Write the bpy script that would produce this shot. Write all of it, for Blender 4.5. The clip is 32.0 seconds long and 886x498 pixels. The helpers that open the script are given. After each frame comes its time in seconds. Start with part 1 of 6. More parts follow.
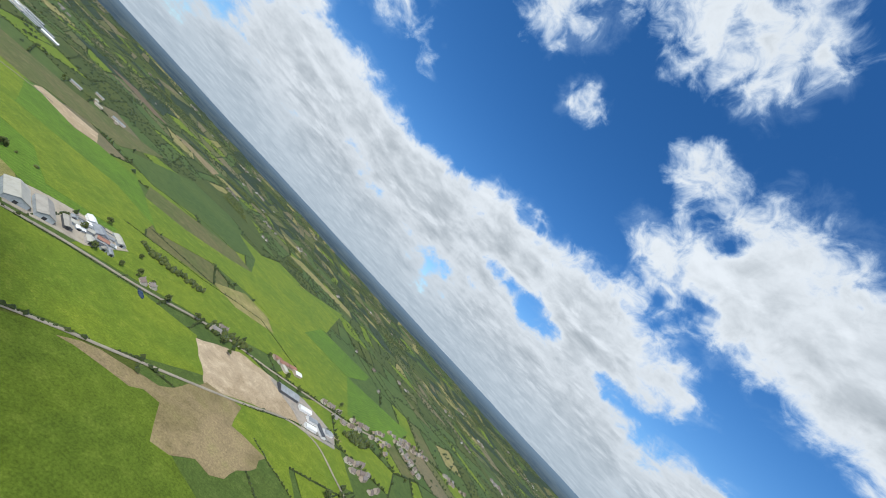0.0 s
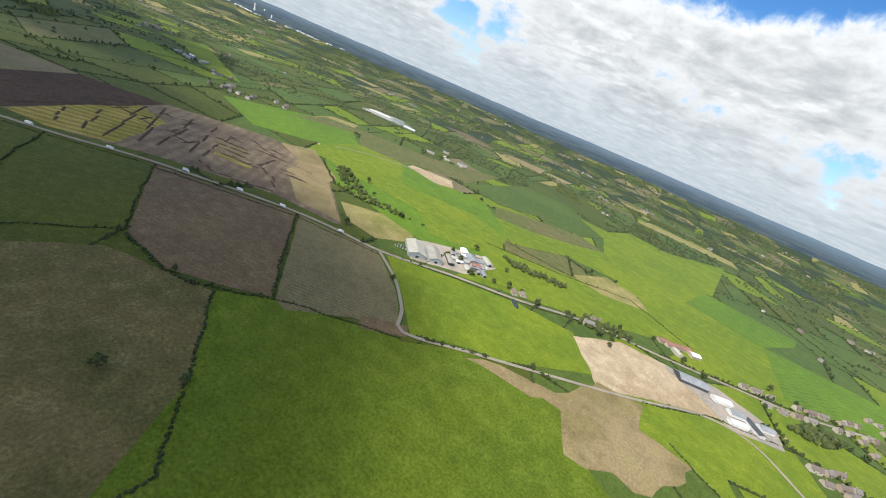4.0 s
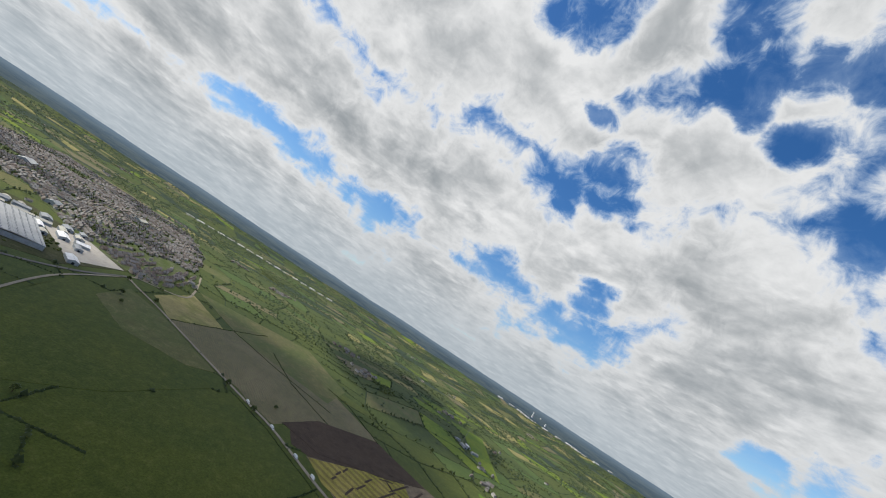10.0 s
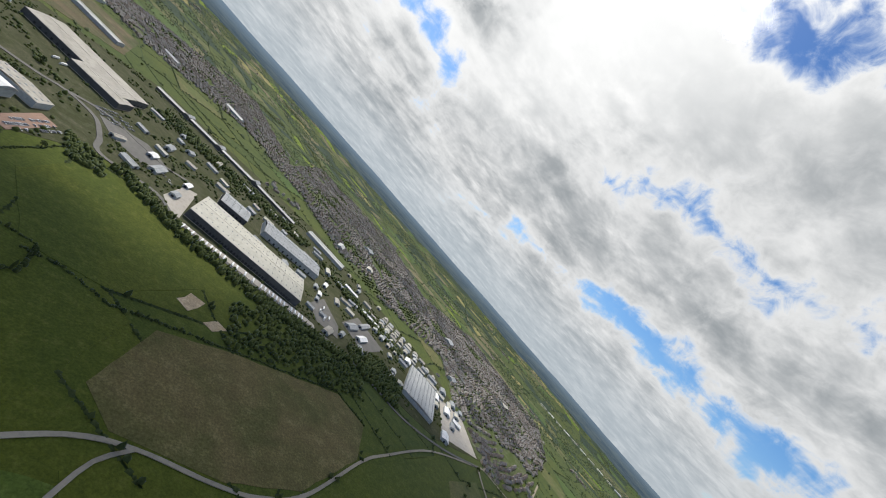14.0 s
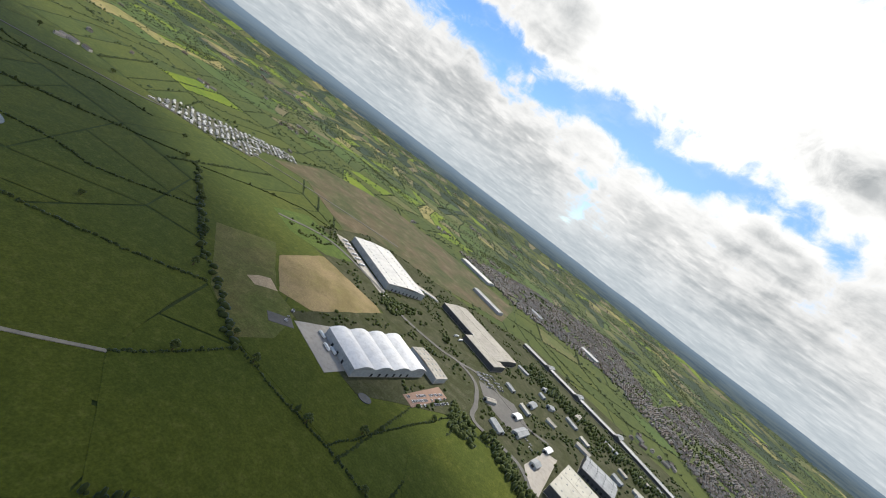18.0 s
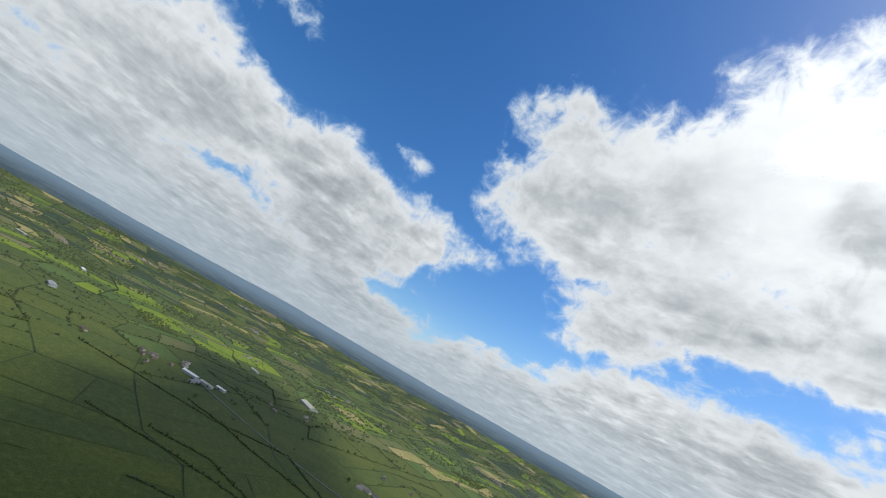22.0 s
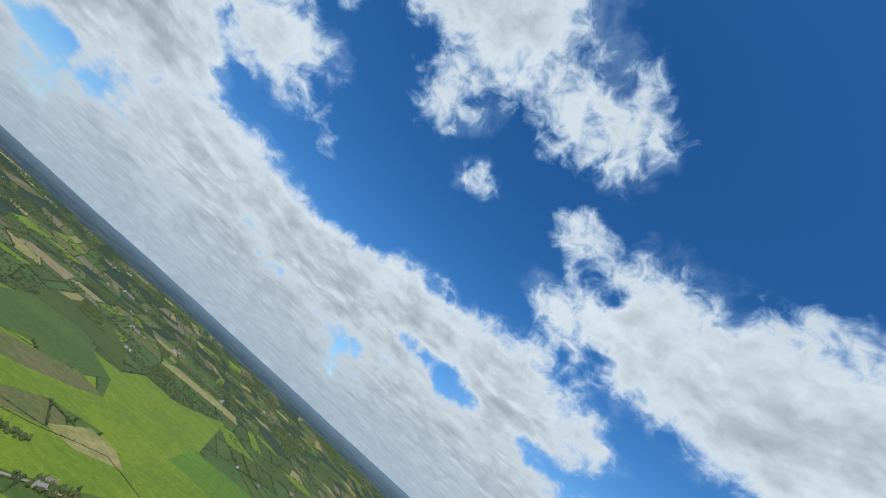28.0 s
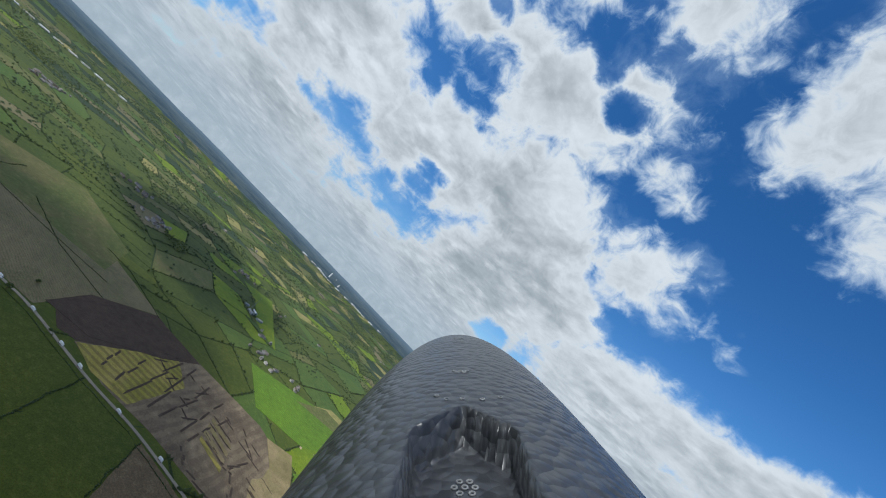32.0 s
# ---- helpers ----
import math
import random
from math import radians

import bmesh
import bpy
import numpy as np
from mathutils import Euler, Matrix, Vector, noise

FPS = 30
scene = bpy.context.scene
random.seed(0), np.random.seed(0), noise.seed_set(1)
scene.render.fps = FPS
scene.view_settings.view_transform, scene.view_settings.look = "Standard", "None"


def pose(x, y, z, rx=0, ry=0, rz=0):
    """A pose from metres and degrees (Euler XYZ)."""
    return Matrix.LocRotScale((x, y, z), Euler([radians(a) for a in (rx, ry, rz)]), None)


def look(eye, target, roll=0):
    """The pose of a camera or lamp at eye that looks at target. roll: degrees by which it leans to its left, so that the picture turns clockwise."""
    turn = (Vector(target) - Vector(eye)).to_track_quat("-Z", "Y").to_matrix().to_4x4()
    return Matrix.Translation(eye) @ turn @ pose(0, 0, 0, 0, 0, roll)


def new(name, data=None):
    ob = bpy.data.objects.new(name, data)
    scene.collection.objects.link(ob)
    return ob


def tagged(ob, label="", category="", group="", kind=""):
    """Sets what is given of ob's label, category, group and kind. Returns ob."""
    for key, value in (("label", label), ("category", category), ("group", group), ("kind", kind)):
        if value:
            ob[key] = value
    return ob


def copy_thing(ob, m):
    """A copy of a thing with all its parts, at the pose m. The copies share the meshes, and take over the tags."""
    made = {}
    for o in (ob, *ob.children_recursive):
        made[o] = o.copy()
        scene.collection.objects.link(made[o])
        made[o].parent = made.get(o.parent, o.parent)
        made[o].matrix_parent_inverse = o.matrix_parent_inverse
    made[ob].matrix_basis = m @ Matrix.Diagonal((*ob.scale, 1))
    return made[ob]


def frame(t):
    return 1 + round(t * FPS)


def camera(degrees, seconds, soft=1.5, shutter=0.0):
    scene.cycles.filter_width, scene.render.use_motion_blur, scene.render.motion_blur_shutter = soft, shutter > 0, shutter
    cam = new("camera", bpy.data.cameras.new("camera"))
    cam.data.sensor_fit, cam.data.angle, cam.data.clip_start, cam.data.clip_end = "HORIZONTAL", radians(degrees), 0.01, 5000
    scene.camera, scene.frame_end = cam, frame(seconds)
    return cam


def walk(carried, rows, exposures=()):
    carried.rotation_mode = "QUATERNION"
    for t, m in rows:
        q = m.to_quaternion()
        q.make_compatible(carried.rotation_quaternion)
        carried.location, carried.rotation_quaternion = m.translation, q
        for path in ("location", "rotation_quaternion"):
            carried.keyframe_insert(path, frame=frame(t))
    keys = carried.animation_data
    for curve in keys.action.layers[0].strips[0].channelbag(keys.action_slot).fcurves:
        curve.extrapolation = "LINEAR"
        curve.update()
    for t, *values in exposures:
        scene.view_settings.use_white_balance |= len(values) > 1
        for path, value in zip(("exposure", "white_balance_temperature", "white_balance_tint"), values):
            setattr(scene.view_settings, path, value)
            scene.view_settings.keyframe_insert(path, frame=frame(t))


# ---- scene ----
# The glider's path: seconds, place in metres, heading, elevation and lean in degrees
PATH = [
    (0.0, 0.0, -0.0, 229.2, 0.02, 10.00, 47.56),
    (0.5, -0.4, 8.3, 231.5, 5.28, 4.31, 44.81),
    (1.0, -1.4, 16.8, 233.7, 10.07, -0.54, 43.23),
    (1.5, -3.6, 25.5, 235.6, 14.36, -5.54, 41.61),
    (2.0, -6.6, 34.8, 237.0, 18.31, -10.48, 39.39),
    (2.5, -10.0, 44.0, 237.6, 21.73, -15.17, 36.61),
    (3.0, -13.5, 52.7, 237.4, 26.10, -19.10, 32.17),
    (3.5, -17.3, 60.7, 236.5, 30.59, -22.12, 27.14),
    (5.5, -43.0, 85.0, 220.1, 46.05, -13.44, 19.52),
    (6.0, -49.4, 89.0, 218.4, 49.67, -10.90, 18.85),
    (6.5, -56.0, 92.4, 217.3, 53.87, -6.73, 19.28),
    (7.0, -62.7, 95.3, 217.0, 57.26, -3.49, 20.19),
    (7.5, -70.0, 97.5, 217.9, 61.07, 0.31, 22.00),
    (8.0, -77.8, 98.7, 219.6, 65.64, 4.06, 24.46),
    (8.5, -85.9, 98.7, 222.1, 70.13, 6.27, 26.62),
    (9.0, -94.3, 97.6, 225.2, 75.47, 7.79, 29.01),
    (9.5, -102.9, 95.5, 228.7, 82.07, 9.93, 31.54),
    (10.0, -111.4, 92.3, 232.4, 88.88, 11.38, 33.20),
    (10.5, -119.6, 88.1, 236.2, 95.73, 12.14, 35.58),
    (11.0, -127.2, 83.1, 240.0, 102.55, 12.25, 38.00),
    (11.5, -134.4, 76.9, 243.7, 109.44, 11.75, 40.20),
    (12.0, -141.3, 69.7, 247.3, 116.46, 11.05, 42.84),
    (12.5, -147.9, 61.7, 250.7, 124.10, 9.69, 45.32),
    (13.0, -154.0, 52.7, 254.0, 130.08, 7.09, 47.18),
    (13.5, -159.1, 43.0, 257.2, 136.41, 3.93, 48.55),
    (14.0, -163.4, 32.7, 260.0, 141.77, -0.13, 48.30),
    (14.5, -167.1, 21.6, 262.5, 147.52, -3.70, 48.74),
    (16.5, -169.7, -33.7, 265.2, 174.96, -11.38, 42.80),
    (17.0, -167.2, -47.4, 265.6, 181.59, -11.68, 41.10),
    (17.5, -163.6, -61.2, 266.1, 189.13, -11.01, 38.93),
    (18.0, -158.8, -74.9, 266.8, 196.36, -9.99, 36.87),
    (18.5, -153.0, -88.2, 267.7, 204.24, -8.19, 35.66),
    (19.0, -146.5, -101.4, 268.8, 211.18, -6.76, 33.91),
    (19.5, -138.8, -114.0, 270.4, 218.91, -2.39, 32.74),
    (20.0, -129.7, -125.5, 272.5, 226.05, 1.04, 30.81),
    (20.5, -119.2, -135.5, 275.1, 232.90, 4.38, 29.25),
    (21.0, -107.5, -143.9, 278.0, 240.00, 7.96, 26.69),
    (21.5, -95.4, -151.2, 281.0, 245.33, 12.00, 26.47),
    (22.0, -82.9, -157.2, 284.0, 252.46, 17.32, 29.57),
    (22.5, -70.3, -162.0, 286.7, 260.49, 22.72, 32.21),
    (23.0, -57.7, -165.5, 289.3, 269.70, 26.90, 34.73),
    (23.5, -45.1, -167.6, 291.6, 278.24, 29.61, 36.62),
    (24.0, -32.9, -168.1, 293.7, 288.25, 31.45, 36.81),
    (24.5, -21.2, -167.2, 295.6, 296.67, 33.30, 38.12),
    (25.0, -10.1, -165.1, 297.4, 304.27, 32.97, 40.02),
    (25.5, 0.2, -162.0, 299.0, 313.10, 32.00, 41.03),
    (27.5, 15.5, -117.0, 302.4, 349.61, 26.96, 43.61),
    (28.0, 14.5, -105.0, 306.1, 358.09, 26.29, 42.88),
    (28.5, 12.6, -93.0, 310.4, 365.08, 25.34, 42.28),
    (29.0, 9.4, -81.2, 315.3, 372.88, 24.45, 42.87),
    (29.5, 5.0, -69.4, 320.7, 379.74, 22.07, 43.67),
    (30.0, -0.8, -57.8, 326.7, 386.97, 19.93, 44.86),
    (30.5, -7.9, -46.7, 333.1, 394.53, 17.76, 46.14),
    (31.0, -16.2, -36.3, 339.8, 401.90, 15.21, 47.58),
    (31.5, -25.3, -26.5, 346.6, 409.31, 12.89, 47.32),
    (32.0, -34.6, -17.7, 353.6, 418.10, 11.29, 46.39),
]


def aim(x, y, z, heading, rise, lean):
    a, b = radians(heading), radians(rise)
    way = Vector((-math.sin(a) * math.cos(b), math.cos(a) * math.cos(b), math.sin(b)))
    eye = Vector((x, y, z))
    return look(eye, eye + 100 * way, lean)


cam = camera(95.3, 32.0, soft=1.0)
walk(cam, [(row[0], aim(*row[1:])) for row in PATH], [(0.0, -0.1, 5950, 8), (3.0, 0.22, 6250, 9), (6.0, 0.12, 6500, 10), (9.0, -0.18, 6450, 10), (13.0, -0.2, 6450, 10), (17.0, 0.05, 6600, 10), (20.0, -0.1, 6450, 10), (22.0, -0.2, 6200, 8), (24.0, -0.15, 5900, 6), (28.0, -0.28, 5750, 5), (32.0, -0.28, 5850, 6)])

# ---- sky and sun ----
SUN_HEADING, SUN_RISE = 176.0, 50.0
CLOUDS_A = [(-179.9, 21.3, 6.2), (-179.9, 34.2, 2.5), (-175.2, 45.4, 11.5), (-171.3, 23, 6.2), (-164.3, 13.8, 11.5), (-164.2, 11.7, 11.5), (-163.7, 5.3, 11.5), (-161.8, 42.7, 11.5), (-161.1, 31.6, 1.8), (-158.1, 26.6, 2.5), (-155.9, 58.2, 11.5), (-154.2, 14.5, 11.5), (-148.9, 63.2, 6.2), (-148.2, 17.6, 8.5), (-143.6, 5.3, 11.5), (-143, 54.3, 11.5), (-142.9, 14.8, 11.5), (-141.4, 39.5, 11.5), (-138.8, 66.8, 1.3), (-138, 12.8, 11.5), (-135.9, 22.9, 2.5), (-134.2, 32.9, 8.5), (-130.3, 57.2, 6.2), (-129.8, 15.3, 4.6), (-129, 27.4, 2.5), (-126.9, 6.2, 11.5), (-125.2, 48.8, 11.5), (-123.4, 38.3, 1.8), (-121.8, 5.4, 11.5), (-120, 40.3, 3.4)]
CLOUDS_B = [(-118.8, 56.2, 6.2), (-118.4, 4.5, 11.5), (-115.7, 45, 4.6), (-113.9, 34, 1.8), (-113.4, 33.3, 1.8), (-106.9, 11.8, 4.6), (-104.2, 32.3, 6.2), (-100.7, 29.7, 8.5), (-100.7, 37.2, 2.5), (-99.8, 9.1, 11.5), (-97.7, 43.9, 1.3), (-97.5, 25.8, 8.5), (-92.1, 23.2, 11.5), (-89, 29.3, 11.5), (-88, 38.2, 3.4), (-84, 8.2, 11.5), (-77.2, 9.8, 11.5), (-72.9, 50.2, 1.8), (-70.1, 29.5, 11.5), (-66.2, 38.4, 4.6), (-65.7, 25.4, 11.5), (-64.7, 41.8, 3.4), (-64.6, 11.1, 11.5), (-61.1, 52.2, 6.2), (-58.2, 27.2, 6.2), (-56.3, 22.4, 3.4), (-54.7, 10.5, 11.5), (-50.8, 38.3, 1.8), (-50.8, 48.9, 11.5), (-49.8, 8.4, 8.5)]
CLOUDS_C = [(-46.4, 41.6, 4.6), (-43.8, 11.6, 11.5), (-41.7, 45.7, 6.2), (-38.5, 58.2, 2.5), (-36.1, 20.3, 1.8), (-35.9, 45.6, 4.6), (-33.3, 52.1, 8.5), (-32.4, 28.9, 3.4), (-31.2, 31.6, 4.6), (-31.1, 34.5, 3.4), (-29.9, 10.5, 11.5), (-29.6, 2.7, 8.5), (-28.4, 36.1, 3.4), (-23.6, 49.4, 4.6), (-22.7, 37.6, 4.6), (-21.2, 12.3, 11.5), (-21, 55.7, 1.3), (-20.5, 29.6, 11.5), (-19.5, 58.4, 2.5), (-17.5, 59.3, 1.8), (-17.4, 32.5, 8.5), (-14.8, 66.9, 2.5), (-12, 11.1, 11.5), (-9.6, 2.7, 11.5), (-8.6, 69.5, 4.6), (-6.1, 28, 11.5), (-5.4, 65, 1.3), (1, 71.7, 2.5), (2.7, 55.9, 1.3), (4.7, 33.7, 2.5)]
CLOUDS_D = [(5.5, 67.7, 2.5), (5.9, 23.7, 11.5), (8.7, 33.4, 1.8), (8.9, 72.4, 1.8), (9.7, 7.8, 11.5), (16.6, 58.6, 2.5), (17.3, 61, 3.4), (17.9, 24.5, 8.5), (19.7, 10.6, 11.5), (20, 68.6, 6.2), (22.1, 41.9, 1.3), (22.8, 75.2, 3.4), (25.2, 28.2, 6.2), (27.4, 32.5, 1.8), (27.4, 43.9, 2.5), (27.4, 64.6, 3.4), (28.4, 21.1, 11.5), (28.4, 29.3, 4.6), (30.9, 66, 2.5), (31.9, 49.3, 2.5), (32.1, 44, 4.6), (32.2, 5, 11.5), (34.5, 7.9, 8.5), (36, 45.2, 6.2), (36.4, 48.5, 3.4), (36.9, 39.9, 3.4), (39.2, 55.6, 1.3), (41.8, 58.2, 1.8), (42.6, 57.2, 2.5), (46.3, 29.8, 11.5)]
CLOUDS_E = [(46.4, 61.5, 1.8), (48.4, 68.8, 1.8), (49.7, 24, 11.5), (51.1, 5.3, 11.5), (54.1, 39.9, 11.5), (54.5, 13.5, 11.5), (55, 45.4, 8.5), (55.1, 53.7, 4.6), (60.7, 23.1, 2.5), (64.9, 12, 6.2), (65.6, 47.7, 1.8), (67.8, 60.1, 11.5), (69.9, 34.8, 11.5), (70.1, 5.6, 11.5), (72.9, 16.6, 3.4), (74, 24.8, 2.5), (76.3, 67.5, 11.5), (76.8, 18.3, 4.6), (78.8, 50.4, 3.4), (82.7, 21.3, 2.5), (84.6, 37.1, 8.5), (86.2, 58.7, 11.5), (86.7, 12.2, 11.5), (89.4, 44, 6.2), (89.5, 22.8, 6.2), (89.8, 15.4, 8.5), (89.9, 4.3, 11.5), (90.9, 36.3, 11.5), (97.2, 22.7, 1.3), (98.3, 13.8, 4.6)]
CLOUDS_F = [(103.2, 33.5, 11.5), (107.4, 9.2, 11.5), (111.2, 54, 11.5), (111.9, 25.3, 3.4), (118, 9, 11.5), (119.9, 34.2, 11.5), (124.2, 61.1, 11.5), (128.4, 11, 11.5), (131.3, 54, 11.5), (132.8, 28.8, 11.5), (140.9, 5.4, 11.5), (144.2, 46, 11.5), (146.9, 33.8, 11.5), (147.5, 23.3, 11.5), (150.1, 55.5, 11.5), (154.5, 8.6, 11.5), (154.9, 41.9, 11.5), (158.4, 43.7, 11.5), (162.7, 11.2, 11.5), (166.4, 23.6, 8.5), (170.5, 31.2, 1.3), (175, 16.7, 11.5), (175.7, 2.6, 11.5), (177.1, 45.5, 11.5), (178.4, 36.8, 4.6)]
CLOUDS = CLOUDS_A + CLOUDS_B + CLOUDS_C + CLOUDS_D + CLOUDS_E + CLOUDS_F
GAPS_A = [(-160.6, 26, 1.1), (-159, 32.8, 0.8), (-158.6, 32.2, 1.1), (-150.9, 32.1, 1.1), (-147.4, 29.5, 2.8), (-144.6, 31.2, 1.1), (-132.4, 25.2, 1.1), (-124.6, 31.2, 0.8), (-124.5, 34.1, 1.1), (-124.3, 32.3, 0.8), (-109, 53.6, 0.8), (-108.6, 53.1, 0.8), (-108.3, 24.8, 1.5), (-107, 17.3, 2.8), (-105.9, 17, 2.8), (-102.5, 16.1, 1.5), (-77.9, 38.7, 0.8), (-67.8, 47.4, 1.1), (-67, 46.3, 1.1), (-61.6, 40.1, 0.8), (-60.5, 39.8, 0.8), (-57.8, 38.7, 1.5), (-45.7, 22.2, 0.8), (-43.2, 22.8, 0.8), (-30.1, 23.3, 2), (-29.1, 46.7, 0.8), (-28.5, 44.6, 1.5), (-26, 54.8, 1.1)]
GAPS_B = [(-24.2, 54.9, 0.8), (-21.4, 70, 0.8), (-21.3, 45.1, 0.8), (-21.3, 68.8, 0.8), (-18.2, 24.1, 1.1), (-15.2, 24, 2), (-13.4, 24.2, 1.1), (-12.7, 64.6, 0.8), (-10.9, 24.8, 1.1), (-8.4, 25.4, 0.8), (-7.5, 39.2, 0.8), (-6.6, 25.6, 0.8), (-5.3, 72.3, 0.8), (-4.6, 39.1, 1.5), (4.1, 56.5, 0.8), (11.1, 61.6, 0.8), (20.7, 41.2, 0.8), (22.7, 59.3, 0.8), (26.8, 46, 1.1), (34.9, 34.2, 0.8), (44.2, 14.9, 2), (46.7, 65.5, 1.5), (53.2, 65.6, 1.1), (54, 59.5, 0.8), (60.2, 65.3, 1.1), (61.3, 61.9, 0.8), (64.1, 63.1, 1.5), (64.6, 24.7, 0.8), (65.3, 68.1, 1.5), (65.9, 66.4, 0.8)]
GAPS_C = [(66.2, 69.2, 0.8), (66.8, 24.1, 1.1), (67.5, 32.5, 0.8), (67.5, 62.6, 1.1), (67.6, 27.7, 1.5), (67.7, 30.7, 0.8), (68, 45.8, 0.8), (70.6, 61.2, 1.5), (70.9, 23.7, 0.8), (72.9, 54.1, 0.8), (73, 50.5, 2), (73.2, 60.4, 1.1), (73.3, 53.6, 0.8), (73.5, 52.2, 0.8), (75.6, 58.8, 0.8), (77, 44, 0.8), (78.4, 56.6, 0.8), (87.3, 67, 1.1), (88.2, 62.8, 0.8), (89.4, 64.6, 2), (92.8, 64.1, 1.1), (94.1, 62.7, 1.1), (104.3, 20.2, 2), (107.3, 20.1, 1.1), (109.1, 20.3, 1.1), (115.5, 66.5, 0.8), (116.7, 65.1, 0.8), (124, 21, 0.8), (125.5, 64.9, 1.1), (129, 63.1, 2)]
GAPS_D = [(133.2, 61.6, 1.1), (163.5, 31.7, 0.8), (165.3, 31.8, 1.1), (168.3, 31.7, 0.8)]
GAPS = GAPS_A + GAPS_B + GAPS_C + GAPS_D
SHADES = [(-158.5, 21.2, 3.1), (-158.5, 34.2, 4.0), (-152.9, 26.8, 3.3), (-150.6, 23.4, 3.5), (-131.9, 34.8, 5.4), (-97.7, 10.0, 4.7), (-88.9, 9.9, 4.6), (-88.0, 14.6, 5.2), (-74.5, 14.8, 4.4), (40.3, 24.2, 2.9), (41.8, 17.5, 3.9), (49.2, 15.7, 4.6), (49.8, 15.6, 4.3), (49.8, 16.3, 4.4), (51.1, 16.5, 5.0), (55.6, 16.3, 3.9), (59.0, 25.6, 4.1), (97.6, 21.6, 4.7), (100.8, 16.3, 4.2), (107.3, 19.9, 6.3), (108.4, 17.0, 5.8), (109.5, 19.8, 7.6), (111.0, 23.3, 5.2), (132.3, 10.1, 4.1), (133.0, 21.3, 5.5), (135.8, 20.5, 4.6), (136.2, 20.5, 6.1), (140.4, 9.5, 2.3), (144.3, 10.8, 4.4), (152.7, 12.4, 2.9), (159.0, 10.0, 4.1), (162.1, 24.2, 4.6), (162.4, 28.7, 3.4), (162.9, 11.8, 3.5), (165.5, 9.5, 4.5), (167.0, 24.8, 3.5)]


def toward(heading, rise):
    a, b = radians(heading), radians(rise)
    return Vector((-math.sin(a) * math.cos(b), math.cos(a) * math.cos(b), math.sin(b)))


class Graph:
    """A small helper to wire shader nodes."""

    def __init__(self, tree):
        self.tree = tree
        tree.nodes.clear()

    def node(self, kind, **values):
        n = self.tree.nodes.new(kind)
        for key, value in values.items():
            if key == "op":
                n.operation = value
            elif key == "blend":
                n.blend_type = value
            elif key == "feature":
                n.feature = value
            elif key == "interp":
                n.interpolation_type = value
        return n

    def plug(self, socket, value):
        if isinstance(value, bpy.types.NodeSocket):
            self.tree.links.new(value, socket)
        else:
            socket.default_value = value

    def math(self, op, a, b=0.0, c=None, clamp=False):
        n = self.node("ShaderNodeMath", op=op)
        n.use_clamp = clamp
        self.plug(n.inputs[0], a)
        self.plug(n.inputs[1], b)
        if c is not None:
            self.plug(n.inputs[2], c)
        return n.outputs[0]

    def vec(self, op, a, b=(0, 0, 0)):
        n = self.node("ShaderNodeVectorMath", op=op)
        self.plug(n.inputs[0], a)
        if op == "SCALE":
            self.plug(n.inputs["Scale"], b)
        else:
            self.plug(n.inputs[1], b)
        return n.outputs["Value"] if op in ("DOT_PRODUCT", "LENGTH") else n.outputs["Vector"]

    def span(self, value, a, b, c=0.0, d=1.0, smooth=True):
        n = self.node("ShaderNodeMapRange", interp="SMOOTHSTEP" if smooth else "LINEAR")
        for i, v in enumerate((value, a, b, c, d)):
            self.plug(n.inputs[i], v)
        return n.outputs[0]

    def noise(self, vector, scale, detail=5.0, rough=0.55, warp=0.0, out=0):
        n = self.node("ShaderNodeTexNoise")
        self.plug(n.inputs["Vector"], vector)
        self.plug(n.inputs["Scale"], scale)
        self.plug(n.inputs["Detail"], detail)
        self.plug(n.inputs["Roughness"], rough)
        self.plug(n.inputs["Distortion"], warp)
        return n.outputs[out]

    def mix(self, fac, a, b, blend="MIX"):
        n = self.node("ShaderNodeMix")
        n.data_type, n.blend_type = "RGBA", blend
        self.plug(n.inputs[0], fac)
        for s, v in ((n.inputs[6], a), (n.inputs[7], b)):
            self.plug(s, (*v, 1.0) if isinstance(v, tuple) and len(v) == 3 else v)
        return n.outputs[2]


world = bpy.data.worlds.new("sky")
scene.world = world
world.use_nodes = True
g = Graph(world.node_tree)
blue = g.node("ShaderNodeTexSky")
blue.sky_type = "NISHITA"
blue.sun_disc = False
blue.sun_elevation = radians(SUN_RISE)
blue.sun_rotation = radians(-SUN_HEADING)
blue.altitude, blue.air_density, blue.dust_density, blue.ozone_density = 300.0, 1.0, 0.6, 3.0
way = g.node("ShaderNodeTexCoord").outputs["Generated"]
split = g.node("ShaderNodeSeparateXYZ")
g.plug(split.inputs[0], way)
rise = split.outputs[2]
# the clouds lie on a flat layer, so they crowd together towards the horizon
low = g.math("MAXIMUM", rise, 0.0)
sheet = g.vec("SCALE", way, g.math("DIVIDE", 1.0, g.math("ADD", low, 0.14)))
puffs = g.noise(sheet, 2.2, 8.0, 0.60, 0.2)
billow = g.noise(sheet, 3.4, 4.5, 0.54, 0.3)
streaks = g.noise(sheet, 1.25, 4.5, 0.52, 0.4)
# the side of each heap that faces the sun is the brighter one
sunward = g.vec("ADD", sheet, tuple(toward(SUN_HEADING, SUN_RISE) * 0.09))
relief = g.math("SUBTRACT", g.noise(sheet, 4.0, 6.0, 0.60, 0.25), g.noise(sunward, 4.0, 6.0, 0.60, 0.25))
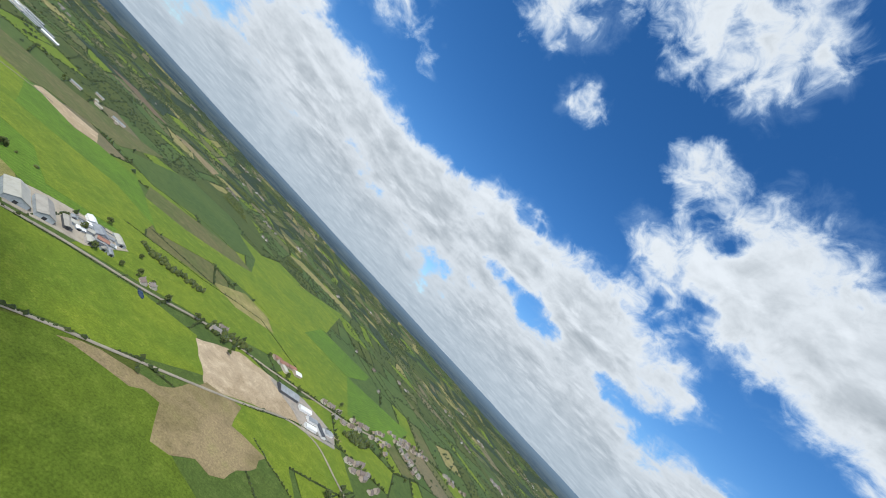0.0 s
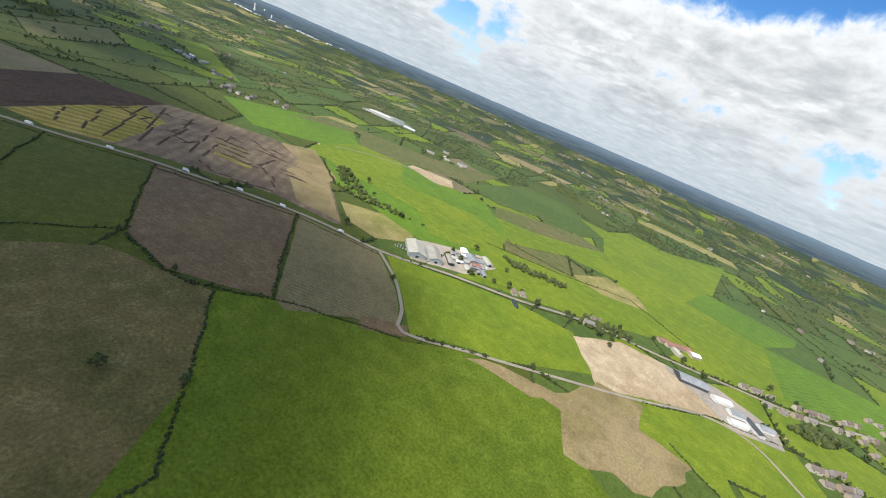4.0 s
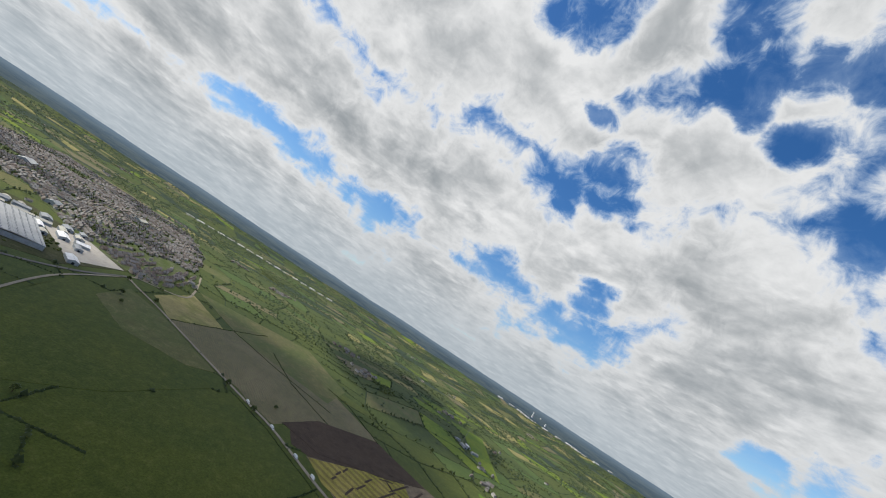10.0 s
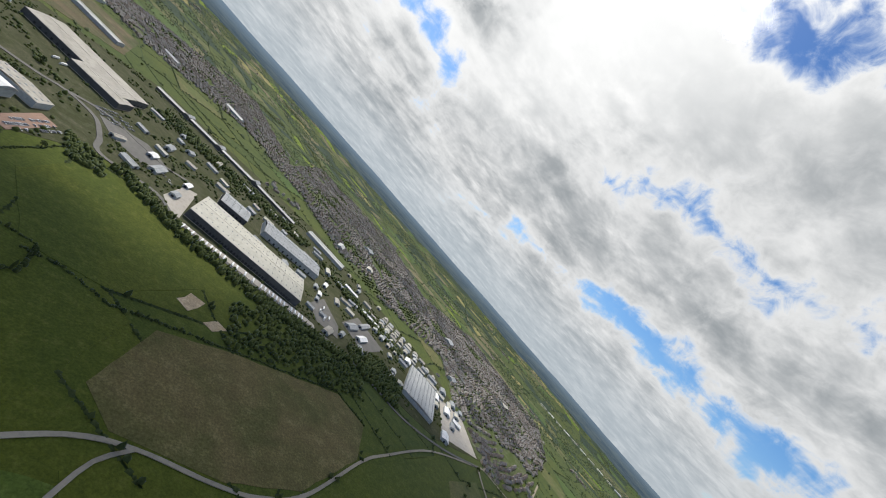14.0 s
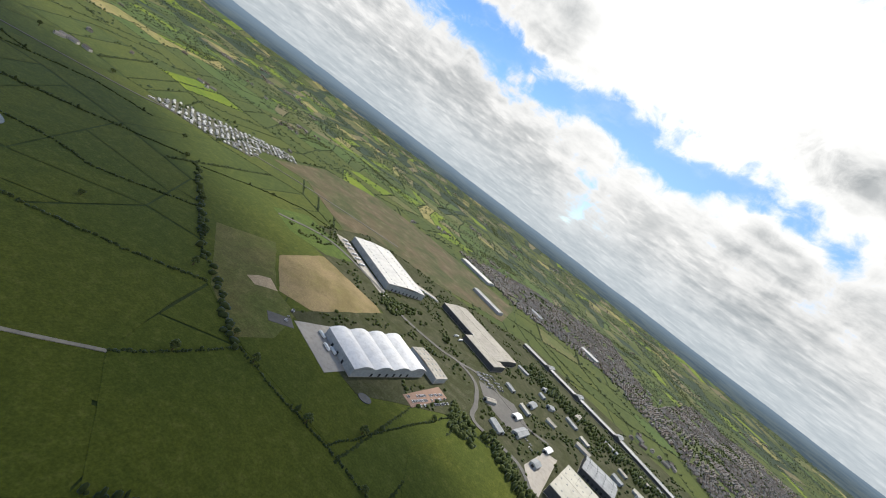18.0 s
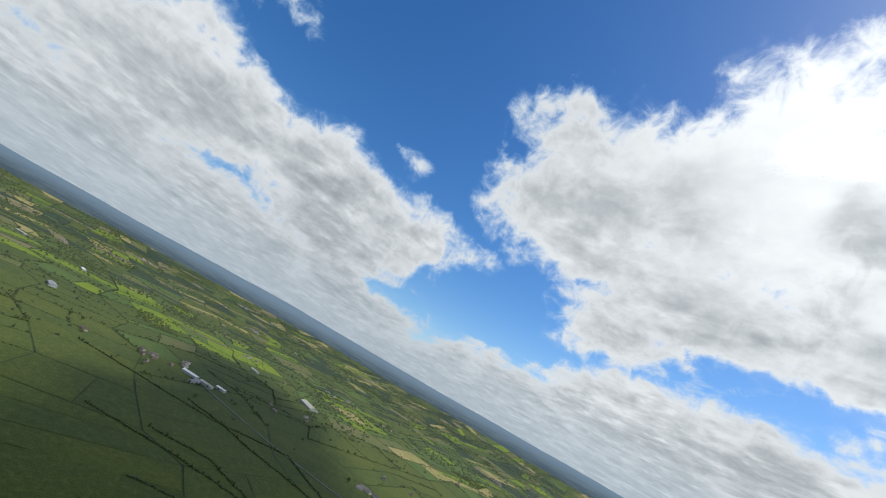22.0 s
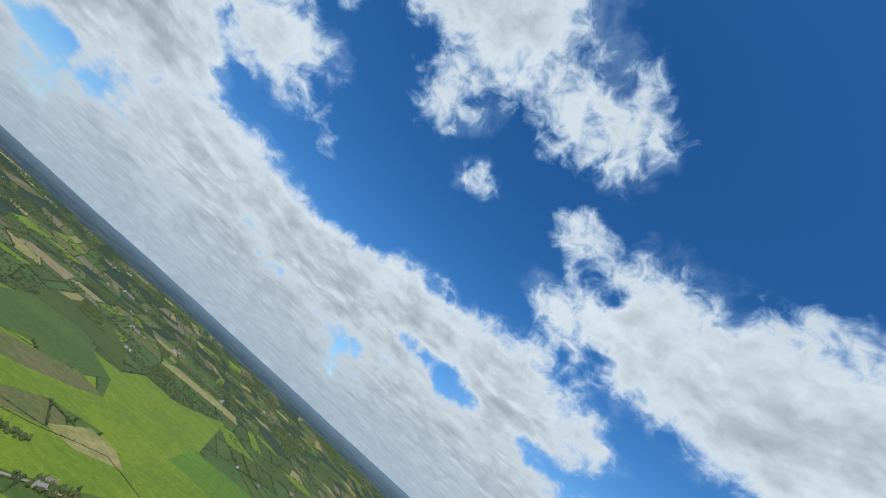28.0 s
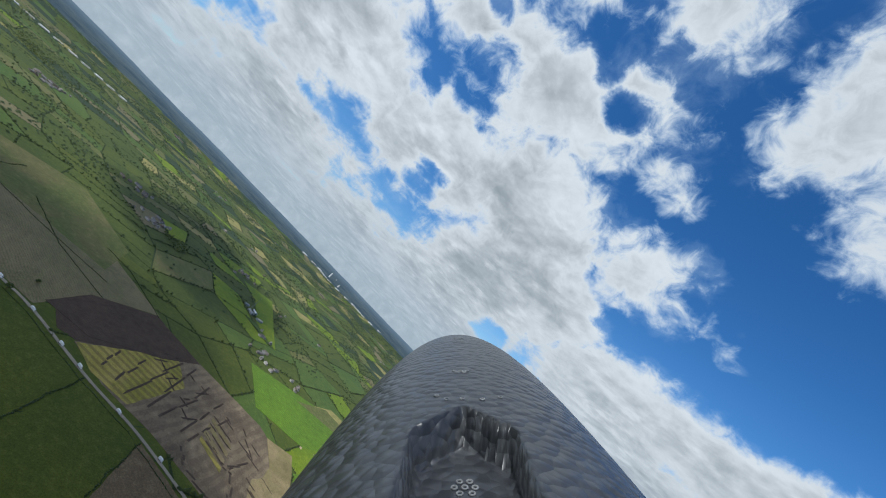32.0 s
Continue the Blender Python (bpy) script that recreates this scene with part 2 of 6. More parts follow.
# rounded heads of the heaps, crisp where they meet
curl = g.vec("ADD", sheet, g.vec("SCALE", g.vec("SUBTRACT", g.noise(sheet, 5.0, 4.0, 0.55, 0.0, 1), (0.5, 0.5, 0.5)), 0.22))
head = g.node("ShaderNodeTexVoronoi", feature="SMOOTH_F1")
g.plug(head.inputs["Vector"], curl)
head.inputs["Scale"].default_value = 5.2
head.inputs["Detail"].default_value = 2.0
head.inputs["Smoothness"].default_value = 0.35
heads = g.math("SUBTRACT", 0.42, head.outputs["Distance"])
tufts = g.noise(way, 19.0, 6.0, 0.60, 0.5)
wobble = g.noise(way, 7.0, 6.0, 0.62, 0.0, 1)
stray = g.vec("SCALE", g.vec("SUBTRACT", wobble, (0.5, 0.5, 0.5)), 0.11)
bent = g.vec("NORMALIZE", g.vec("ADD", way, stray))
# low in the sky the clouds look flattened, so their patches are set out on a sky drawn twice as tall
tall = g.vec("NORMALIZE", g.vec("ADD", g.vec("MULTIPLY", way, (1.0, 1.0, 2.0)), stray))


def gathered(rows):
    """How far inside the nearest of many round patches of the tall sky a direction lies, in radians: heading, height and size in degrees."""
    total, where = -0.6, tall
    for k, (heading, height, size) in enumerate(rows):
        # each batch leans on the one before, which keeps the shader small
        if k % 30 == 29:
            where = g.vec("ADD", tall, g.vec("SCALE", way, g.math("MULTIPLY", total, 1e-6)))
        near = g.vec("DOT_PRODUCT", where, tuple(toward(heading, height)))
        steep = 1.0 / math.sin(radians(size))
        total = g.math("MAXIMUM", total, g.math("MULTIPLY_ADD", near, steep, -math.cos(radians(size)) * steep))
    return total


heaps = g.math("MAXIMUM", gathered(CLOUDS), g.span(rise, 0.13, 0.02, -0.3, 0.12))
tall = g.vec("ADD", tall, g.vec("SCALE", way, g.math("MULTIPLY", heaps, 1e-6)))
holes = gathered(GAPS)
mass = g.math("MINIMUM", heaps, g.math("MULTIPLY", holes, -1.0))
ragged = g.math("ADD", g.math("MULTIPLY", g.math("SUBTRACT", tufts, 0.5), 0.13), g.math("MULTIPLY", g.math("SUBTRACT", puffs, 0.5), 0.13))
mass = g.math("ADD", g.math("MINIMUM", mass, 0.25), ragged)
sunny = g.vec("DOT_PRODUCT", way, tuple(toward(SUN_HEADING, SUN_RISE)))
glow = g.span(sunny, 0.68, 1.0)
veil = g.span(g.math("ADD", mass, g.math("MULTIPLY", g.math("SUBTRACT", billow, 0.5), 0.20)), -0.03, 0.06, 0.0, 0.30)
cover = g.math("MAXIMUM", g.span(mass, -0.018, 0.040), veil)
thick = g.span(mass, 0.012, 0.115)
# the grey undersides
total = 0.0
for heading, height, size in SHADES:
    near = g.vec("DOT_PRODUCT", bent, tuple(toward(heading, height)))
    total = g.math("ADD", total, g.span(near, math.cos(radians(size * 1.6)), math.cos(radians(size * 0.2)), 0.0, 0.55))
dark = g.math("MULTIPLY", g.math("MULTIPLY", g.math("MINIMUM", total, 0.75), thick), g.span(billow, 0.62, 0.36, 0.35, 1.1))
# clouds seen against the sun show their grey undersides, those lit from behind the eye are whiter
backlit = g.span(sunny, -0.35, 0.45, 0.55, 1.0)
grey = g.math("ADD", g.math("MULTIPLY", g.span(billow, 0.62, 0.34), 0.38), g.math("MULTIPLY", g.span(streaks, 0.60, 0.38), 0.32))
body = g.math("MULTIPLY", g.math("MULTIPLY", thick, backlit), grey)
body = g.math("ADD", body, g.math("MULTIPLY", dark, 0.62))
body = g.math("SUBTRACT", body, g.math("MULTIPLY", g.math("MULTIPLY", relief, thick), 2.3))
body = g.math("SUBTRACT", body, g.math("MULTIPLY", g.math("MULTIPLY", heads, thick), 0.75))
body = g.math("MAXIMUM", body, 0.0)
body = g.math("DIVIDE", body, g.math("MULTIPLY_ADD", body, 0.55, 0.80), clamp=True)
white = g.mix(cover, (0.50, 0.72, 0.98), (0.93, 0.935, 0.93))
white = g.mix(body, white, (0.37, 0.40, 0.42))
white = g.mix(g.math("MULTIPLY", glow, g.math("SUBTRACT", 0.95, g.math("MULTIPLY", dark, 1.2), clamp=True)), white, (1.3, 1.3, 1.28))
haze = g.span(rise, 0.17, 0.0)
white = g.mix(g.math("MULTIPLY", haze, 0.62), white, (0.52, 0.61, 0.68))
# the far bank shows its shaded base
white = g.mix(g.math("MULTIPLY", g.span(rise, 0.40, 0.06, 0.0, 0.30), g.span(sunny, 0.10, 0.60, 1.0, 0.1)), white, (0.40, 0.45, 0.49))
sky_light = g.node("ShaderNodeBackground")
deep = g.node("ShaderNodeHueSaturation")
deep.inputs["Saturation"].default_value = 1.29
deep.inputs["Hue"].default_value = 0.504
deep.inputs["Value"].default_value = 1.36
g.plug(deep.inputs["Color"], blue.outputs[0])
g.plug(sky_light.inputs[0], deep.outputs[0])
sky_light.inputs[1].default_value = 0.11
cloud_light = g.node("ShaderNodeBackground")
g.plug(cloud_light.inputs[0], white)
cloud_light.inputs[1].default_value = 1.0
both = g.node("ShaderNodeMixShader")
g.plug(both.inputs[0], cover)
g.plug(both.inputs[1], sky_light.outputs[0])
g.plug(both.inputs[2], cloud_light.outputs[0])
done = g.node("ShaderNodeOutputWorld")
g.plug(done.inputs[0], both.outputs[0])

sun = new("sun", bpy.data.lights.new("sun", "SUN"))
sun.data.energy, sun.data.angle, sun.data.color = 4.6, radians(0.6), (1.0, 0.95, 0.86)
sun.matrix_world = look((0, 0, 1500), Vector((0, 0, 1500)) - toward(SUN_HEADING, SUN_RISE))

# ---- materials ----
def surface(name, colours, grain=0.05, patch=0.004, rough=0.9, bump=0.0, rows=None, metal=0.0, island=0.0, random_thing=0.0, haze_sheen=0.0, speck=0.0):
    """Colours: two or three base colours mixed by broad patches and by grain. rows: (metres between rows, angle in degrees, colour, share)."""
    m = bpy.data.materials.new(name)
    m.use_nodes = True
    g = Graph(m.node_tree)
    out = g.node("ShaderNodeOutputMaterial")
    b = g.node("ShaderNodeBsdfPrincipled")
    g.plug(out.inputs[0], b.outputs[0])
    place = g.node("ShaderNodeNewGeometry").outputs["Position"]
    broad = g.noise(place, patch, 5.0, 0.6, 0.6)
    fine = g.noise(place, grain, 6.0, 0.7)
    col = g.mix(g.span(broad, 0.35, 0.65), colours[0], colours[1])
    if len(colours) > 2:
        col = g.mix(g.math("MULTIPLY", g.span(fine, 0.50, 0.72), 0.5), col, colours[2])
    shade = g.span(fine, 0.25, 0.78, 0.74, 1.26, smooth=False)
    if speck:
        # single tufts and clods
        shade = g.math("MULTIPLY", shade, g.span(g.noise(place, speck, 3.0, 0.75), 0.30, 0.70, 0.72, 1.30, smooth=False))
    if rows:
        gap, angle, tone, share = rows
        turn = g.node("ShaderNodeMapping")
        g.plug(turn.inputs[0], place)
        turn.inputs["Rotation"].default_value = (0, 0, radians(angle))
        parts = g.node("ShaderNodeSeparateXYZ")
        bend = g.vec("ADD", turn.outputs[0], g.vec("SCALE", g.noise(place, 0.02, 3.0, 0.5, 0.0, 1), 14.0))
        g.plug(parts.inputs[0], bend)
        wave = g.math("SINE", g.math("MULTIPLY", parts.outputs[0], math.tau / gap))
        col = g.mix(g.math("MULTIPLY", g.span(g.math("ADD", wave, g.math("MULTIPLY", broad, 1.5)), 0.2, 1.4), share), col, tone)
    if island:
        col = g.mix(island, col, g.mix(g.node("ShaderNodeNewGeometry").outputs["Random Per Island"], colours[0], colours[-1]))
    if random_thing:
        col = g.mix(random_thing, col, g.mix(g.node("ShaderNodeObjectInfo").outputs["Random"], colours[0], colours[-1]))
    col = g.mix(1.0, col, shade, "MULTIPLY")
    g.plug(b.inputs["Base Color"], col)
    b.inputs["Roughness"].default_value = rough
    b.inputs["Metallic"].default_value = metal
    b.inputs["Specular IOR Level"].default_value = 0.06 if rough > 0.88 else 0.25
    # a blue sheen at low angles imitates the haze over far land
    b.inputs["Sheen Weight"].default_value = haze_sheen
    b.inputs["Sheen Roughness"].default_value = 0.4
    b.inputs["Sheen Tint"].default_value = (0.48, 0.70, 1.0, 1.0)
    if bump:
        n = g.node("ShaderNodeBump")
        n.inputs["Strength"].default_value = 0.6
        n.inputs["Distance"].default_value = bump
        g.plug(n.inputs["Height"], fine)
        g.plug(b.inputs["Normal"], n.outputs[0])
    return m


pasture = surface("pasture", [(0.080, 0.094, 0.013), (0.062, 0.080, 0.012), (0.100, 0.098, 0.024)], 0.09, 0.006, bump=0.4, haze_sheen=0.09, speck=0.40)
meadow = surface("meadow", [(0.155, 0.200, 0.015), (0.115, 0.168, 0.014), (0.185, 0.198, 0.026)], 0.06, 0.007, bump=0.4, haze_sheen=0.07, speck=0.40)
spring_crop = surface("spring_crop", [(0.100, 0.178, 0.014), (0.076, 0.142, 0.014)], 0.05, 0.006, rows=(9.0, 35, (0.16, 0.21, 0.03), 0.35), haze_sheen=0.07, speck=0.40)
short_grass = surface("short_grass", [(0.102, 0.142, 0.013), (0.088, 0.128, 0.013), (0.120, 0.142, 0.020)], 0.05, 0.006, bump=0.3, haze_sheen=0.05, speck=0.4)
moor = surface("moor", [(0.125, 0.096, 0.052), (0.072, 0.080, 0.028), (0.165, 0.130, 0.085)], 0.03, 0.010, bump=0.5, haze_sheen=0.07, speck=0.3)
dry_grass = surface("dry_grass", [(0.140, 0.112, 0.046), (0.100, 0.094, 0.032), (0.180, 0.145, 0.070)], 0.05, 0.012, bump=0.4, haze_sheen=0.07, speck=0.4)
rough_grass = surface("rough_grass", [(0.128, 0.118, 0.040), (0.098, 0.112, 0.028), (0.165, 0.140, 0.060)], 0.06, 0.009, bump=0.5, haze_sheen=0.09, speck=0.40)
plough = surface("plough", [(0.135, 0.095, 0.052), (0.165, 0.118, 0.062), (0.180, 0.142, 0.080)], 0.08, 0.009, rows=(7.0, 62, (0.11, 0.08, 0.045), 0.22), bump=0.3, haze_sheen=0.09, speck=0.40)
dark_soil = surface("dark_soil", [(0.070, 0.052, 0.040), (0.085, 0.062, 0.046)], 0.07, 0.01, rows=(5.0, 40, (0.05, 0.038, 0.03), 0.4), speck=0.40)
stubble = surface("stubble", [(0.190, 0.155, 0.080), (0.150, 0.130, 0.062), (0.130, 0.135, 0.040)], 0.08, 0.009, rows=(5.0, 55, (0.12, 0.11, 0.05), 0.55), haze_sheen=0.09, speck=0.40)
straw = surface("straw", [(0.270, 0.205, 0.105), (0.190, 0.150, 0.065), (0.160, 0.150, 0.050)], 0.035, 0.012, haze_sheen=0.09, speck=0.40)
earthwork = surface("earthwork", [(0.205, 0.155, 0.095), (0.130, 0.098, 0.062), (0.265, 0.205, 0.125)], 0.03, 0.011, rows=(17.0, -50, (0.075, 0.052, 0.038), 0.3), bump=0.5, haze_sheen=0.08, speck=0.40)
sandy = surface("sandy", [(0.420, 0.330, 0.215), (0.340, 0.260, 0.160), (0.480, 0.390, 0.270)], 0.06, 0.012, bump=0.4, speck=0.40)
tan_grass = surface("tan_grass", [(0.270, 0.225, 0.085), (0.200, 0.190, 0.050), (0.330, 0.260, 0.125)], 0.04, 0.012, haze_sheen=0.09, speck=0.40)
bright_tan = surface("bright_tan", [(0.330, 0.270, 0.075), (0.240, 0.220, 0.045), (0.160, 0.120, 0.070)], 0.025, 0.015, rows=(16.0, 28, (0.095, 0.068, 0.045), 0.45), speck=0.40)
countryside = surface("countryside", [(0.048, 0.068, 0.018), (0.040, 0.056, 0.018), (0.058, 0.076, 0.022)], 0.02, 0.002, bump=0.5, haze_sheen=0.09, speck=0.40)
far_wood = surface("far_wood", [(0.030, 0.044, 0.020), (0.038, 0.054, 0.022), (0.050, 0.064, 0.028)], 0.03, 0.003, bump=2.0, haze_sheen=0.09)
grazing = surface("grazing", [(0.072, 0.090, 0.014), (0.058, 0.077, 0.013), (0.090, 0.094, 0.025)], 0.07, 0.005, bump=0.4, haze_sheen=0.09, speck=0.40)
ley = surface("ley", [(0.080, 0.112, 0.020), (0.064, 0.098, 0.018), (0.100, 0.120, 0.030)], 0.07, 0.005, bump=0.4, haze_sheen=0.09, speck=0.40)
hedge_leaf = surface("hedge_leaf", [(0.028, 0.040, 0.014), (0.044, 0.058, 0.018), (0.070, 0.082, 0.026)], 0.5, 0.02, island=0.5, haze_sheen=0.14)
tree_leaf = surface("tree_leaf", [(0.046, 0.062, 0.018), (0.072, 0.090, 0.025), (0.115, 0.128, 0.040)], 0.6, 0.02, island=0.6, haze_sheen=0.14)
far_leaf = surface("far_leaf", [(0.036, 0.052, 0.022), (0.052, 0.068, 0.028), (0.080, 0.095, 0.034)], 0.05, 0.004, island=0.6, haze_sheen=0.14)
bark = surface("bark", [(0.09, 0.065, 0.045), (0.06, 0.045, 0.032)], 2.0, 0.3)
tarmac = surface("tarmac", [(0.115, 0.110, 0.100), (0.145, 0.138, 0.125), (0.090, 0.088, 0.084)], 0.3, 0.03, rough=0.85)
lane_dust = surface("lane_dust", [(0.330, 0.290, 0.220), (0.260, 0.230, 0.180), (0.200, 0.185, 0.140)], 0.25, 0.02)
concrete = surface("concrete", [(0.400, 0.365, 0.310), (0.340, 0.315, 0.275), (0.250, 0.235, 0.210)], 0.15, 0.02, rough=0.85)
white_roof = surface("white_roof", [(0.780, 0.770, 0.740), (0.700, 0.700, 0.685), (0.620, 0.620, 0.610)], 0.12, 0.03, rough=0.55)
weathered_roof = surface("weathered_roof", [(0.410, 0.415, 0.400), (0.340, 0.345, 0.335), (0.270, 0.275, 0.270)], 0.08, 0.03, rough=0.6)
pale_roof = surface("pale_roof", [(0.620, 0.605, 0.560), (0.540, 0.530, 0.495), (0.460, 0.455, 0.430)], 0.10, 0.03, rough=0.55)
cream_roof = surface("cream_roof", [(0.440, 0.420, 0.345), (0.385, 0.370, 0.310), (0.320, 0.310, 0.270)], 0.10, 0.02, rough=0.6)
grey_roof = surface("grey_roof", [(0.270, 0.285, 0.290), (0.215, 0.230, 0.240), (0.330, 0.335, 0.330)], 0.15, 0.03, rough=0.6, random_thing=0.35)
buff_roof = surface("buff_roof", [(0.350, 0.325, 0.275), (0.290, 0.270, 0.225), (0.240, 0.230, 0.200)], 0.12, 0.025, rough=0.65)
dark_clad = surface("dark_clad", [(0.085, 0.090, 0.098), (0.065, 0.070, 0.078)], 0.3, 0.05, rough=0.6)
pale_clad = surface("pale_clad", [(0.360, 0.390, 0.410), (0.300, 0.330, 0.350)], 0.3, 0.05, rough=0.6)
white_clad = surface("white_clad", [(0.700, 0.700, 0.690), (0.600, 0.600, 0.590)], 0.3, 0.05, rough=0.6)
dock_door = surface("dock_door", [(0.030, 0.032, 0.036), (0.050, 0.052, 0.056)], 1.0, 0.1)
roof_glass = surface("roof_glass", [(0.230, 0.245, 0.250), (0.280, 0.295, 0.300)], 0.3, 0.05, rough=0.2)
window_glass = surface("window_glass", [(0.030, 0.040, 0.048), (0.050, 0.060, 0.070)], 0.5, 0.1, rough=0.1)
roof_tile = surface("roof_tile", [(0.135, 0.105, 0.085), (0.105, 0.105, 0.105), (0.300, 0.290, 0.270)], 1.2, 0.05, island=0.75, random_thing=0.0)
house_roof = surface("house_roof", [(0.170, 0.125, 0.100), (0.150, 0.140, 0.130), (0.260, 0.250, 0.240)], 1.2, 0.05, random_thing=0.75)
brick = surface("brick", [(0.200, 0.160, 0.130), (0.270, 0.235, 0.200), (0.600, 0.585, 0.560)], 1.2, 0.05, island=0.7)
render_wall = surface("render_wall", [(0.520, 0.480, 0.420), (0.340, 0.260, 0.200)], 1.2, 0.05, random_thing=0.8)
rust_roof = surface("rust_roof", [(0.330, 0.175, 0.125), (0.260, 0.150, 0.115)], 0.5, 0.05)
car_paint = surface("car_paint", [(0.62, 0.62, 0.62), (0.20, 0.21, 0.23), (0.05, 0.06, 0.09)], 3.0, 0.5, rough=0.3, random_thing=0.9)
white_paint = surface("white_paint", [(0.80, 0.80, 0.79), (0.72, 0.72, 0.71)], 1.0, 0.2, rough=0.4)
rubber = surface("rubber", [(0.025, 0.025, 0.026), (0.035, 0.035, 0.036)], 4.0, 0.5)
steel = surface("steel", [(0.38, 0.39, 0.40), (0.30, 0.31, 0.32)], 2.0, 0.3, rough=0.45, metal=0.6)
water = surface("water", [(0.165, 0.180, 0.170), (0.140, 0.160, 0.150)], 0.05, 0.02, rough=0.25)

waste = surface("waste", [(0.070, 0.072, 0.040), (0.052, 0.058, 0.026), (0.105, 0.095, 0.070)], 0.07, 0.02, bump=0.4, speck=0.4)

# ---- building blocks ----
class Shape:
    """Collects the corners and faces of one mesh."""

    def __init__(self):
        self.v, self.f, self.k = [], [], []

    def add(self, verts, faces, kind=0):
        n = len(self.v)
        self.v += [tuple(p) for p in verts]
        self.f += [tuple(i + n for i in f) for f in faces]
        self.k += [kind] * len(faces)
        return self

    def box(self, x0, y0, z0, x1, y1, z1, kind=0, m=None):
        p = [(x, y, z) for z in (z0, z1) for x, y in ((x0, y0), (x1, y0), (x1, y1), (x0, y1))]
        if m is not None:
            p = [m @ Vector(q) for q in p]
        return self.add(p, [(3, 2, 1, 0), (4, 5, 6, 7), (0, 1, 5, 4), (1, 2, 6, 5), (2, 3, 7, 6), (3, 0, 4, 7)], kind)

    def gable(self, l, w, z0, z1, kind=0, over=0.4, thick=0.25, m=None):
        """A pitched roof slab, ridge along x."""
        a, b = l / 2 + over, w / 2 + over
        e = (z1 - z0) * over / (w / 2)
        sec = [(-b, z0 - e), (0, z1), (b, z0 - e), (b, z0 - e + thick), (0, z1 + thick), (-b, z0 - e + thick)]
        p = [(x, y, z) for x in (-a, a) for y, z in sec]
        if m is not None:
            p = [m @ Vector(q) for q in p]
        faces = [tuple(range(5, -1, -1)), tuple(range(6, 12))] + [(i, (i + 1) % 6, (i + 1) % 6 + 6, i + 6) for i in range(6)]
        return self.add(p, faces, kind)

    def tube(self, r, z0, z1, n=8, r1=None, kind=0, m=None):
        r1 = r if r1 is None else r1
        p = [(q * math.cos(i * math.tau / n), q * math.sin(i * math.tau / n), z) for q, z in ((r, z0), (r1, z1)) for i in range(n)]
        if m is not None:
            p = [m @ Vector(q) for q in p]
        return self.add(p, [tuple(range(n - 1, -1, -1)), tuple(range(n, 2 * n))] + [(i, (i + 1) % n, n + (i + 1) % n, n + i) for i in range(n)], kind)

    def mesh(self, name, *materials):
        me = bpy.data.meshes.new(name)
        me.from_pydata(self.v, [], self.f)
        for m in materials:
            me.materials.append(m)
        if len(materials) > 1:
            me.polygons.foreach_set("material_index", self.k)
        me.update()
        return me


def part(name, shape, material, parent, label=""):
    data = shape if isinstance(shape, bpy.types.Mesh) else shape.mesh(name, *(material if isinstance(material, (list, tuple)) else [material]))
    ob = new(name, data)
    ob.parent = parent
    return tagged(ob, label) if label else ob


def thing(name, label, category, m=None, group=""):
    ob = tagged(new(name), label, category, group)
    ob.empty_display_size = 2
    if m is not None:
        ob.matrix_basis = m
    return ob


def inside(x, y, poly):
    hit = False
    for (x0, y0), (x1, y1) in zip(poly, poly[1:] + poly[:1]):
        if (y0 > y) != (y1 > y) and x < (x1 - x0) * (y - y0) / (y1 - y0) + x0:
            hit = not hit
    return hit


CENTRE = (-70.0, -35.0)


def horizon_height(heading):
    """How high the far rim of the land lies, which differs gently from side to side."""
    return 256 + 30 * math.cos(radians(heading - 262)) + 22 * math.exp(-((heading + 95) / 14) ** 2)


def ground_height(x, y):
    r = math.hypot(x - CENTRE[0], y - CENTRE[1])
    t = max(0.0, min(1.2, (r - 2700) / 1800))
    if t <= 0:
        return 0.0
    hills = noise.noise((x / 900, y / 900, 3.0)) * 16 + noise.noise((x / 330, y / 330, 8.0)) * 6
    heading = math.degrees(math.atan2(-(x - CENTRE[0]), y - CENTRE[1]))
    return horizon_height(heading) * 0.46 * (0.3 * t + 0.7 * t * t) + hills * t * t


# ---- ground ----
sheet = Shape()
rings = [0, 60, 150, 300, 500, 800, 1200, 1700, 2200, 2700] + [2700 + 90 * i for i in range(1, 22)]
N = 160
sheet.v.append((*CENTRE, -0.6))
for r in rings[1:]:
    for a in range(N):
        x, y = CENTRE[0] + r * math.cos(a * math.tau / N), CENTRE[1] + r * math.sin(a * math.tau / N)
        sheet.v.append((x, y, ground_height(x, y) - 0.6 - (2.5 if r > 2900 else 0)))
for a in range(N):
    sheet.f.append((0, 1 + a, 1 + (a + 1) % N))
    for j in range(len(rings) - 2):
        p, q = 1 + j * N, 1 + (j + 1) * N
        sheet.f.append((p + a, q + a, q + (a + 1) % N, p + (a + 1) % N))
sheet.k = [0] * len(sheet.f)
ground = tagged(new("ground", sheet.mesh("ground", countryside)), "green rolling farmland reaching wooded hills on the horizon", "ground", kind="structure")
for poly in ground.data.polygons:
    poly.use_smooth = True


# the far country beyond the fields, rising to the horizon, its haze painted as blue glow
distance = bpy.data.materials.new("painted_haze")
distance.use_nodes = True
g = Graph(distance.node_tree)
place = g.node("ShaderNodeNewGeometry").outputs["Position"]
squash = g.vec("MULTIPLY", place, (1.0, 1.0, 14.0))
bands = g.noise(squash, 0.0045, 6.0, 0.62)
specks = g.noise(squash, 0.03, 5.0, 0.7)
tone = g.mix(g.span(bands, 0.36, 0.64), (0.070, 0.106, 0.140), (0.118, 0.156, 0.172))
